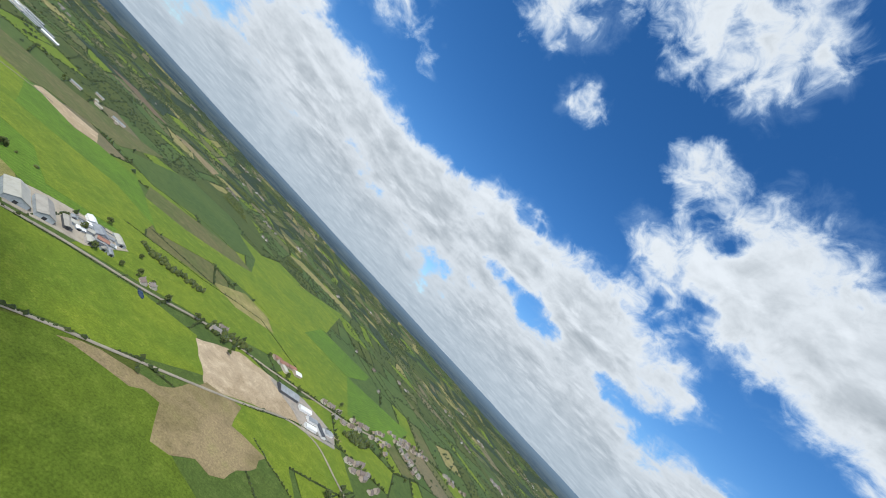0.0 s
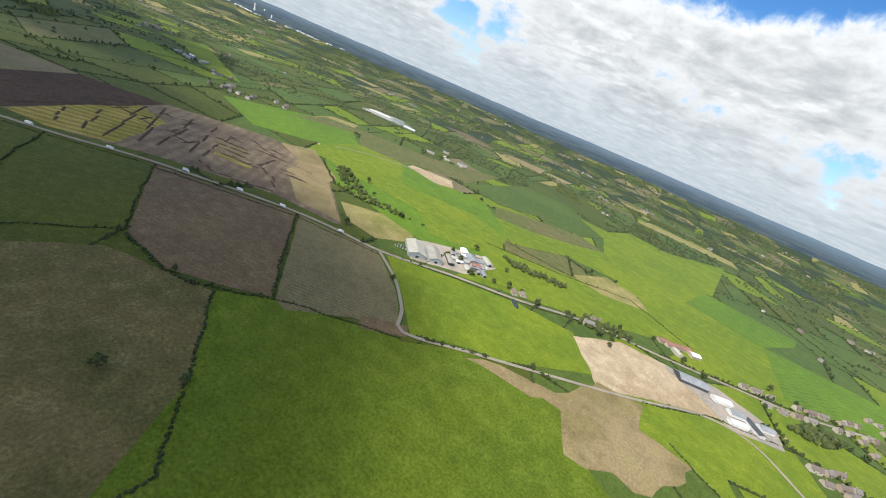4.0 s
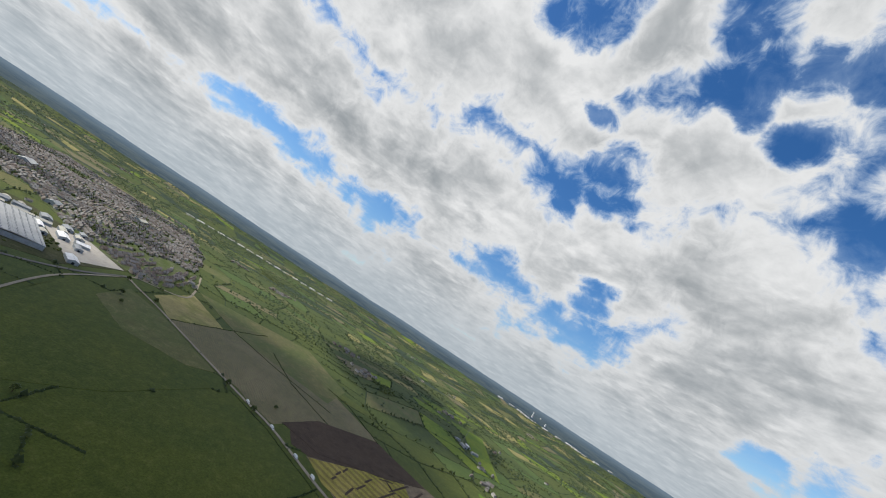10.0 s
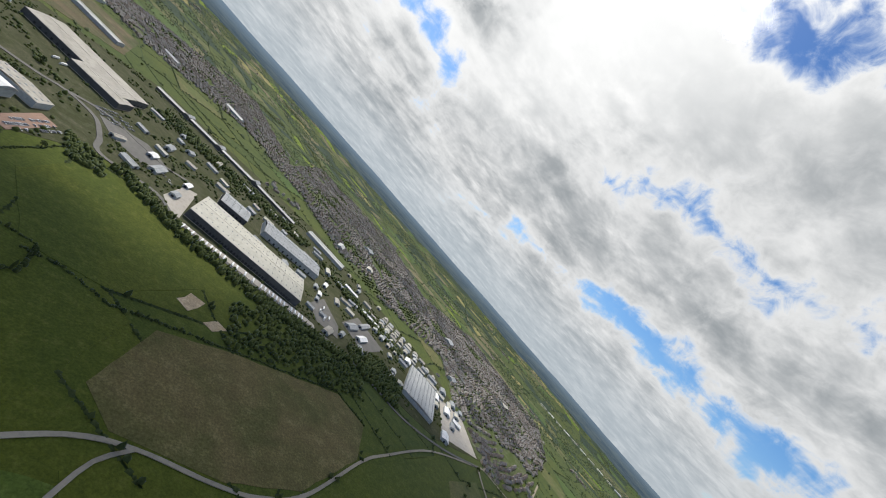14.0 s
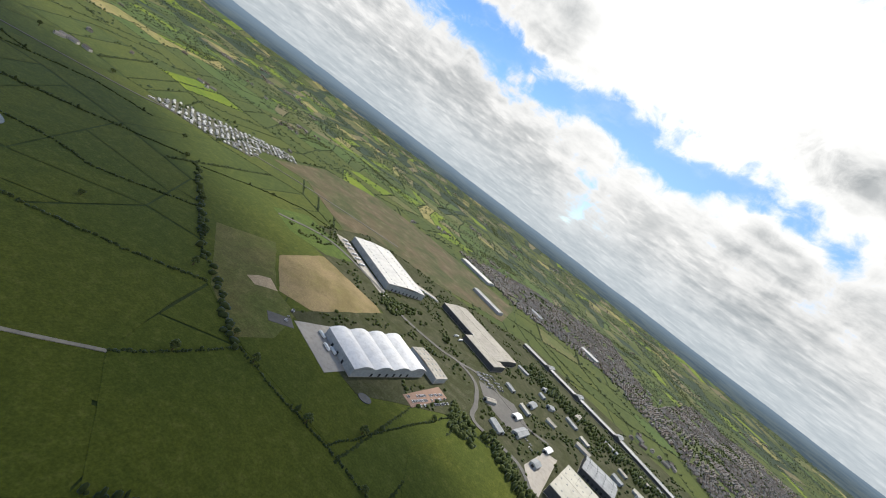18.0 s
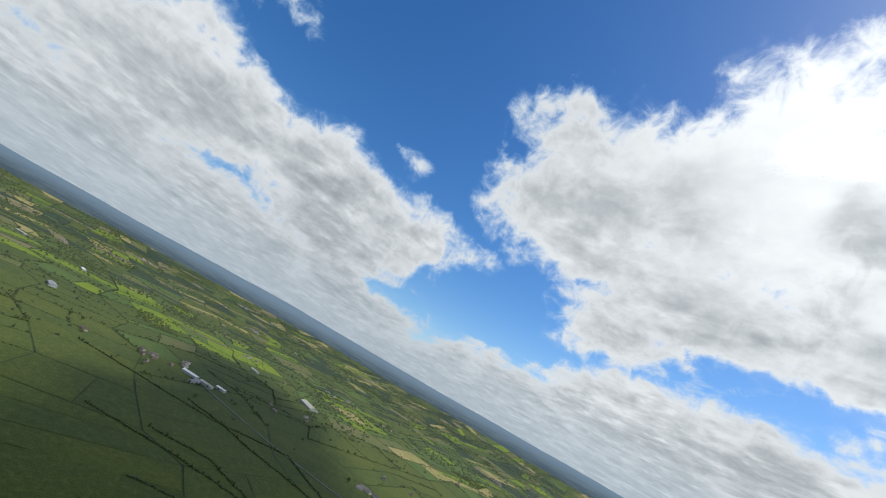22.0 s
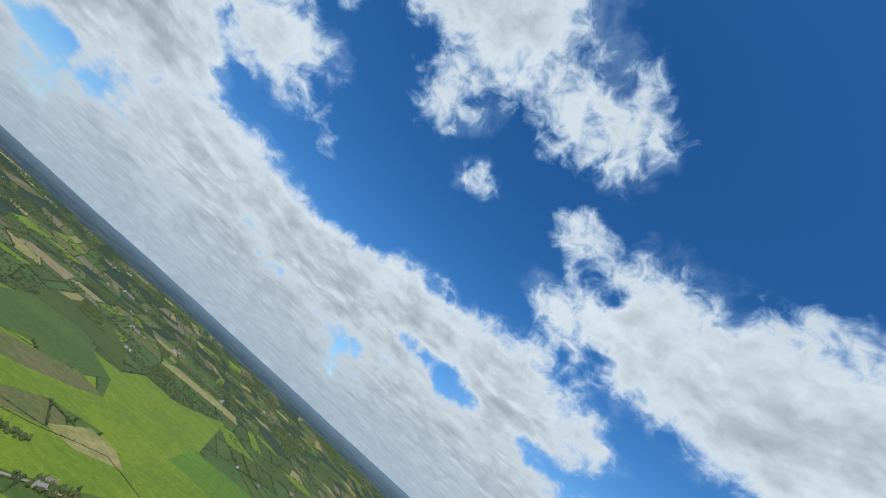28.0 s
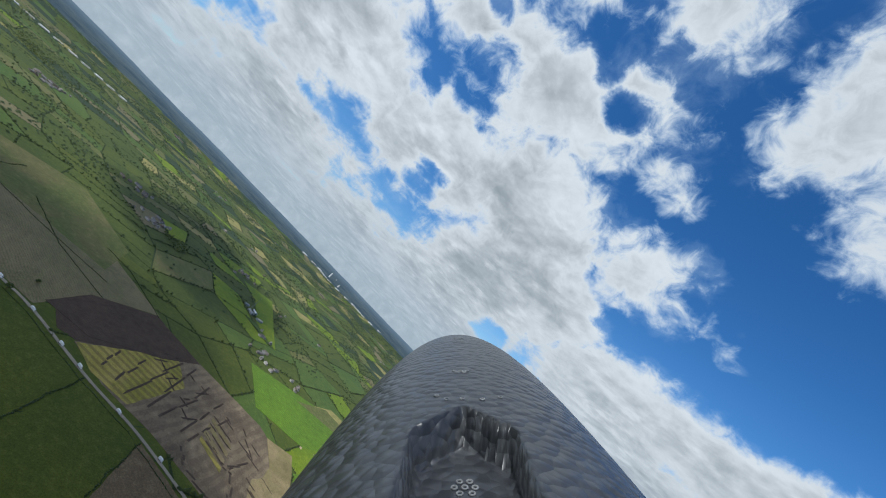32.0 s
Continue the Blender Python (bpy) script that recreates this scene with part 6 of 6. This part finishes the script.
for k, (x, y) in enumerate(PLACES):
    m = flat(x, y, rnd.uniform(0, 360))
    if k < 3:
        TREES[k].matrix_basis = m
    else:
        copy_thing(TREES[k % 3], m)

# ---- vehicles ----
def car_model(label):
    top = thing("car", label, "car", None, "parked cars")
    s = Shape().box(-2.1, -0.85, 0.35, 2.1, 0.85, 0.9)
    s.add([(-1.6, -0.78, 0.9), (1.1, -0.78, 0.9), (1.1, 0.78, 0.9), (-1.6, 0.78, 0.9), (-1.2, -0.62, 1.42), (0.4, -0.62, 1.42), (0.4, 0.62, 1.42), (-1.2, 0.62, 1.42)], [(4, 5, 6, 7)])
    part("body", s, car_paint, top)
    g = Shape().add([(-1.6, -0.78, 0.9), (1.1, -0.78, 0.9), (1.1, 0.78, 0.9), (-1.6, 0.78, 0.9), (-1.2, -0.62, 1.41), (0.4, -0.62, 1.41), (0.4, 0.62, 1.41), (-1.2, 0.62, 1.41)], [(0, 1, 5, 4), (1, 2, 6, 5), (2, 3, 7, 6), (3, 0, 4, 7)])
    part("window_band", g, window_glass, top)
    wheel = None
    for x in (-1.3, 1.3):
        for y in (-0.8, 0.8):
            if wheel is None:
                wheel = Shape().tube(0.33, -0.1, 0.1, 10, None, 0, Matrix.Rotation(radians(90), 4, "X")).mesh("wheel", rubber)
            part("wheel", wheel, None, top).location = (x, y, 0.33)
    return top


def lorry_model(length, label, name="lorry"):
    top = thing(name, label, name, None, "white " + name + "s")
    part("cargo_box", Shape().box(-length / 2, -1.25, 1.1, length / 2 - 2.6, 1.25, 3.9), white_paint, top)
    part("cab", Shape().add([(length / 2 - 2.4, -1.2, 0.5), (length / 2, -1.2, 0.5), (length / 2, 1.2, 0.5), (length / 2 - 2.4, 1.2, 0.5), (length / 2 - 2.4, -1.15, 3.2), (length / 2 - 0.5, -1.1, 3.1), (length / 2 - 0.5, 1.1, 3.1), (length / 2 - 2.4, 1.15, 3.2)], [(3, 2, 1, 0), (4, 5, 6, 7), (0, 1, 5, 4), (1, 2, 6, 5), (2, 3, 7, 6), (3, 0, 4, 7)]), white_paint, top)
    part("chassis", Shape().box(-length / 2 + 0.3, -0.9, 0.7, length / 2 - 0.4, 0.9, 1.08), rubber, top)
    part("windscreen", Shape().box(length / 2 - 0.28, -1.0, 1.9, length / 2 - 0.2, 1.0, 2.8), window_glass, top)
    wheel = Shape().tube(0.5, -0.15, 0.15, 10, None, 0, Matrix.Rotation(radians(90), 4, "X")).mesh("wheel", rubber)
    for x in (-length / 2 + 1.2, -length / 2 + 2.5, length / 2 - 1.2):
        for y in (-1.05, 1.05):
            part("wheel", wheel, None, top).location = (x, y, 0.5)
    return top


car = car_model("parked car in a full car park")
lorry = lorry_model(14.0, "white articulated lorry with box trailer")
van = lorry_model(8.0, "white box van on the lane", "van")
rnd = random.Random(41)
spots = []


def parked(x0, y0, angle, rows, columns, gap_x, gap_y, share):
    c, s = math.cos(radians(angle)), math.sin(radians(angle))
    for i in range(columns):
        for j in range(rows):
            if rnd.random() < share:
                u, v = i * gap_x, j * gap_y
                spots.append((x0 + u * c - v * s, y0 + u * s + v * c, angle + 90 + rnd.choice((0, 180))))


parked(-98, -556, -111, 3, 28, 2.8, -8.0, 0.62)
parked(-165, -768, -125, 5, 20, 2.9, 9.0, 0.6)
parked(-238, -715, 165, 2, 14, 3.0, 10.0, 0.6)
parked(64, -478, -62, 1, 12, 3.0, 8.0, 0.4)
parked(-385, 470, 40, 2, 7, 4.0, 8.0, 0.6)
for k, (x, y, a) in enumerate(spots):
    m = flat(x, y, a, 0.86)
    if k == 0:
        car.matrix_basis = m
    else:
        copy_thing(car, m)
first = True
for i in range(30):
    if rnd.random() < 0.2:
        continue
    t = i / 29
    m = flat(-306 - 222 * t, -588 + 42 * t, 75 + rnd.uniform(-2, 2), 0.86)
    if first:
        lorry.matrix_basis, first = m, False
    else:
        copy_thing(lorry, m)
for x, y, a in ((10, -500, -20), (2, -504, -20), (-8, -507, -20), (-15, -510, -20), (30, -512, -20), (255, -838, 64), (240, -830, 64), (225, -822, 64), (205, -812, 64), (190, -806, 64), (170, -796, 64), (40, -952, 25), (52, -948, 25), (62, -942, 25), (74, -938, 25), (86, -932, 25), (98, -928, 25), (-60, -862, 68), (-72, -858, 68), (-590, -620, 70), (-596, -600, 70), (-604, -640, 70), (-612, -612, 70)):
    copy_thing(lorry, flat(x, y, a, 0.86))
first = True
for x, y in ((-757, 40), (-716, 92), (-690, 125), (-640, 192), (-590, 262), (-540, 312), (-496, 352), (-425, 402), (-790, -15)):
    m = flat(x + 1, y - 1, 52, 1.1)
    if first:
        van.matrix_basis, first = m, False
    else:
        copy_thing(van, m)

# ---- small features of the land ----
pond = Shape()
ring = [(455 + 34 * math.cos(a) * (1 + 0.12 * math.sin(3 * a)), -328 + 22 * math.sin(a)) for a in [i * math.tau / 40 for i in range(40)]]
pond.add([(x, y, 0.9) for x, y in ring] + [(x, y, -0.4) for x, y in ring], [tuple(range(40))] + [(i, i + 40, (i + 1) % 40 + 40, (i + 1) % 40) for i in range(40)])
tagged(new("water", pond.mesh("water", water)), "pale shallow flood pond in the pasture", "pond", kind="structure")
for cx, cy, rx, ry, a0 in ((-219, 564, 12, 4, -0.7), (-70, -486, 9, 7, 0.3)):
    s = Shape()
    ring = [(cx + math.cos(a0) * rx * math.cos(a) - math.sin(a0) * ry * math.sin(a), cy + math.sin(a0) * rx * math.cos(a) + math.cos(a0) * ry * math.sin(a)) for a in [i * math.tau / 24 for i in range(24)]]
    s.add([(x, y, 0.9) for x, y in ring] + [(x, y, -0.4) for x, y in ring], [tuple(range(24))] + [(i, i + 24, (i + 1) % 24 + 24, (i + 1) % 24) for i in range(24)])
    tagged(new("water", s.mesh("water", window_glass)), "small dark pond in the grass", "pond", kind="structure")
mast = thing("mast", "slender lattice mast standing among farm buildings", "mast", flat(-1500, 520))
s = Shape()
for x, y in ((-1.5, -1.5), (1.5, -1.5), (0, 1.6)):
    s.add([(x - 0.2, y - 0.2, 0), (x + 0.2, y - 0.2, 0), (x + 0.2, y + 0.2, 0), (x - 0.2, y + 0.2, 0), (-0.1, -0.1, 52), (0.1, -0.1, 52), (0.1, 0.1, 52), (-0.1, 0.1, 52)], [(0, 1, 5, 4), (1, 2, 6, 5), (2, 3, 7, 6), (3, 0, 4, 7)])
part("legs", s, steel, mast)
part("antenna", Shape().tube(0.25, 50, 60, 6), steel, mast)
for x, y, h in ((-4250, 1850, 70), (-4300, 1960, 46), (-4180, 1980, 40)):
    stack = thing("cooling_stack", "far white industrial tower on the horizon", "tower", flat(x, y, 0, ground_height(x, y) - 3), "far towers")
    part("shell", Shape().tube(11, 0, h * 0.6, 16, 7).tube(7, h * 0.6, h, 16, 8), white_clad, stack)
for k in range(14):
    x, y = -4330 + 40 * k, 1500 + 130 * k * 0.6 + 60 * math.sin(k)
    shed(x, y, 100, 62, 22, 8, (white_roof, cream_roof)[k % 2], white_clad, "far bright white-roofed works on the horizon", "far works", "factory_hall").location.z = ground_height(x, y) - 3
for k in range(16):
    a = radians(96 + 1.3 * k)
    r = 3600 - 12 * k
    x, y = CENTRE[0] - r * math.sin(a), CENTRE[1] + r * math.cos(a)
    shed(x, y, 140, 58, 20, 8, (white_roof, cream_roof)[k % 2], white_clad, "far bright white-roofed works beyond the town", "far works", "factory_hall").location.z = ground_height(x, y) - 3
rnd = random.Random(63)
ridge = Shape()
HEAPS = [((-701, 173), (-808, 213)), ((-689, 194), (-870, 282)), ((-689, 228), (-886, 321)), ((-667, 244), (-844, 352)), ((-663, 289), (-822, 386)), ((-647, 296), (-781, 388)), ((-720, 150), (-790, 170)), ((-700, 330), (-640, 372)), ((-735, 345), (-684, 389)), ((-641, 295), (-599, 298)), ((-599, 298), (-548, 360)), ((-646, 363), (-633, 387)), ((-633, 387), (-560, 372)), ((-760, 357), (-707, 395)), ((-780, 420), (-690, 440))]
for k in range(78):
    if k < 45:
        p, q = HEAPS[k % 15]
        f = (0.18, 0.5, 0.82)[k // 15]
        x, y = p[0] + (q[0] - p[0]) * f + rnd.uniform(-4, 4), p[1] + (q[1] - p[1]) * f + rnd.uniform(-4, 4)
        a, l = math.atan2(q[1] - p[1], q[0] - p[0]) + rnd.uniform(-0.08, 0.08), math.hypot(q[0] - p[0], q[1] - p[1]) * rnd.uniform(0.22, 0.42)
    else:
        t = rnd.random()
        x, y = -880 + 260 * t + rnd.uniform(-40, 40), 250 + 200 * t + rnd.uniform(-80, 60)
        a, l = radians(36 + rnd.choice((0, 0, 90)) + rnd.uniform(-9, 9)), rnd.uniform(12, 40)
    if not inside(x, y, COVER[9]):
        continue
    m = Matrix.Translation((x, y, 0.25)) @ Matrix.Rotation(a, 4, "Z")
    n = 7
    pts = []
    for i in range(n):
        u = (i / (n - 1) - 0.5) * l
        hh = rnd.uniform(0.6, 1.6) * math.sin(math.pi * (i + 0.5) / n)
        pts += [m @ Vector((u, -2.2, 0)), m @ Vector((u + rnd.uniform(-1, 1), rnd.uniform(-0.6, 0.6), hh)), m @ Vector((u, 2.2, 0))]
    ridge.add(pts, [f for i in range(n - 1) for f in ((3 * i, 3 * i + 3, 3 * i + 4, 3 * i + 1), (3 * i + 1, 3 * i + 4, 3 * i + 5, 3 * i + 2))])
tagged(new("spoil_heaps", ridge.mesh("spoil_heaps", dark_soil)), "long low heaps of dark dug soil", "soil heap", kind="stuff")

# ---- clouds between the sun and the land ----
HIGH = 2900.0
away = toward(SUN_HEADING, SUN_RISE)


def cloud_bank(x, y, long, wide, turn, label, seed):
    """A bank of cloud whose shadow falls round x, y."""
    m = bpy.data.materials.new("cloud_vapour")
    m.use_nodes = True
    g = Graph(m.node_tree)
    out = g.node("ShaderNodeOutputMaterial")
    at = g.node("ShaderNodeTexCoord").outputs["Object"]
    lumps = g.noise(g.vec("ADD", at, (seed * 977.0, 0.0, 0.0)), max(0.0016, 1.3 / long), 8.0, 0.58, 0.4)
    split = g.node("ShaderNodeSeparateXYZ")
    g.plug(split.inputs[0], at)
    ux = g.math("DIVIDE", split.outputs[0], long)
    uy = g.math("DIVIDE", split.outputs[1], wide)
    edge = g.math("SQRT", g.math("ADD", g.math("MULTIPLY", ux, ux), g.math("MULTIPLY", uy, uy)))
    solid = g.math("SUBTRACT", g.math("ADD", 1.0, g.math("MULTIPLY", g.math("SUBTRACT", lumps, 0.5), 1.1)), edge)
    alpha = g.span(solid, -0.22, 0.34, 0.0, 0.93)
    clear = g.node("ShaderNodeBsdfTransparent")
    drift = g.node("ShaderNodeBsdfTranslucent")
    drift.inputs[0].default_value = (0.95, 0.95, 0.96, 1)
    blend = g.node("ShaderNodeMixShader")
    g.plug(blend.inputs[0], alpha)
    g.plug(blend.inputs[1], clear.outputs[0])
    g.plug(blend.inputs[2], drift.outputs[0])
    g.plug(out.inputs[0], blend.outputs[0])
    s = Shape()
    q = 40
    for i in range(q + 1):
        for j in range(q + 1):
            px, py = (i / q - 0.5) * 2.9 * long, (j / q - 0.5) * 2.9 * wide
            s.v.append((px, py, 90 * noise.noise((px / 500, py / 500, seed)) + 40 * noise.noise((px / 180, py / 180, seed + 2.0))))
    s.f = [(i * (q + 1) + j, (i + 1) * (q + 1) + j, (i + 1) * (q + 1) + j + 1, i * (q + 1) + j + 1) for i in range(q) for j in range(q)]
    s.k = [0] * len(s.f)
    cloud = tagged(new("cloud", s.mesh("cloud", m)), label, "cloud")
    high = HIGH + 150 * seed
    cloud.location = (x + away.x / away.z * high, y + away.y / away.z * high, high)
    cloud.rotation_euler = (0, 0, radians(turn))


cloud_bank(520, -255, 1200.0, 370.0, 0, "broad pale cloud bank drifting in front of the sun", 0)
cloud_bank(-660, -60, 740.0, 520.0, 0, "second pale cloud bank drifting near the sun", 1)
cloud_bank(-370, 180, 285.0, 275.0, 0, "small pale cloud drifting beside the broad banks", 2)
cloud_bank(-1720, 340, 600.0, 330.0, 0, "long pale cloud over the western fields", 3)


# ---- the foam aircraft, where it ends its turn ----
foam = bpy.data.materials.new("grey_foam")
foam.use_nodes = True
g = Graph(foam.node_tree)
out = g.node("ShaderNodeOutputMaterial")
b = g.node("ShaderNodeBsdfPrincipled")
g.plug(out.inputs[0], b.outputs[0])
at = g.node("ShaderNodeTexCoord").outputs["Object"]
bead = g.node("ShaderNodeTexVoronoi")
bead.feature = "F1"
g.plug(bead.inputs["Vector"], at)
bead.inputs["Scale"].default_value = 100.0
rub = g.noise(at, 60.0, 5.0, 0.6)
tone = g.mix(g.span(rub, 0.3, 0.7), (0.022, 0.024, 0.029), (0.038, 0.041, 0.047))
g.plug(b.inputs["Base Color"], tone)
b.inputs["Roughness"].default_value = 0.34
n = g.node("ShaderNodeBump")
n.inputs["Strength"].default_value = 0.85
n.invert = True
n.inputs["Distance"].default_value = 0.0032
g.plug(n.inputs["Height"], bead.outputs["Distance"])
g.plug(b.inputs["Normal"], n.outputs[0])
MOUNT = aim(*PATH[-1][1:])
aircraft = thing("model_aircraft", "dark grey moulded foam model aircraft nose with a sunken hatch", "model aircraft", MOUNT)


def nose_point(s, a):
    """A point of the skin: s metres ahead of the lens, a round the body from its top."""
    f = max(0.0, 1 - ((s - 0.10) / 0.66) ** 2) ** 0.5
    wide, high = 0.134 * f ** 0.9, 0.088 * f
    x, z = wide * math.sin(a), -0.198 + 0.022 * (1 - f) + high * math.cos(a)
    # the hatch: a pointed well in the top of the nose
    inner = min(0.034 - abs(x), (0.288 - s) - abs(x) * 1.0)
    if math.cos(a) > 0:
        z -= 0.026 * max(0.0, min(1.0, inner / 0.004))
    return (x + 0.006 + 0.014 * s / 0.5, z, -s)


skin = Shape()
NS, NA = 190, 240
for i in range(NS + 1):
    s = 0.06 + (0.7599 - 0.06) * (1 - (1 - i / NS) ** 1.5)
    for j in range(NA):
        skin.v.append(nose_point(s, -math.pi + math.tau * j / NA))
skin.f = [(i * NA + j, i * NA + (j + 1) % NA, (i + 1) * NA + (j + 1) % NA, (i + 1) * NA + j) for i in range(NS) for j in range(NA)]
skin.f.append(tuple(range(NA - 1, -1, -1)))
skin.k = [0] * len(skin.f)
fuselage = part("fuselage", skin, foam, aircraft)
for poly in fuselage.data.polygons:
    poly.use_smooth = True
pin = Shape()
for i in range(10):
    for j in range(6):
        a, c = i * math.tau / 10, j * math.tau / 6
        q = 0.0017 + 0.0006 * math.cos(c)
        pin.v.append((q * math.cos(a), 0.0006 * math.sin(c), q * math.sin(a)))
pin.f = [(i * 6 + j, ((i + 1) % 10) * 6 + j, ((i + 1) % 10) * 6 + (j + 1) % 6, i * 6 + (j + 1) % 6) for i in range(10) for j in range(6)]
pin.k = [0] * len(pin.f)
pin_mesh = pin.mesh("vent_pin", surface("pin_mark", [(0.16, 0.165, 0.17), (0.22, 0.225, 0.23)], 200.0, 30.0, rough=0.4))
for s, xs in ((0.232, (-0.006, 0.0, 0.006)), (0.226, (-0.003, 0.004)), (0.238, (-0.003, 0.003)), (0.385, (-0.006, 0.0, 0.006)), (0.38, (-0.003, 0.003)), (0.56, (-0.006, 0.0, 0.006)), (0.60, (-0.005, 0.0, 0.005)), (0.305, (-0.012, 0.0, 0.015)), (0.315, (0.03, -0.02))):
    for x in xs:
        f = max(0.0, 1 - ((s - 0.10) / 0.66) ** 2) ** 0.5
        p = nose_point(s, math.asin(max(-1, min(1, x / (0.134 * f ** 0.9)))))
        part("vent_pin", pin_mesh, None, fuselage, "pale ring-shaped mould mark").location = (p[0], p[1] + 0.0004, p[2])
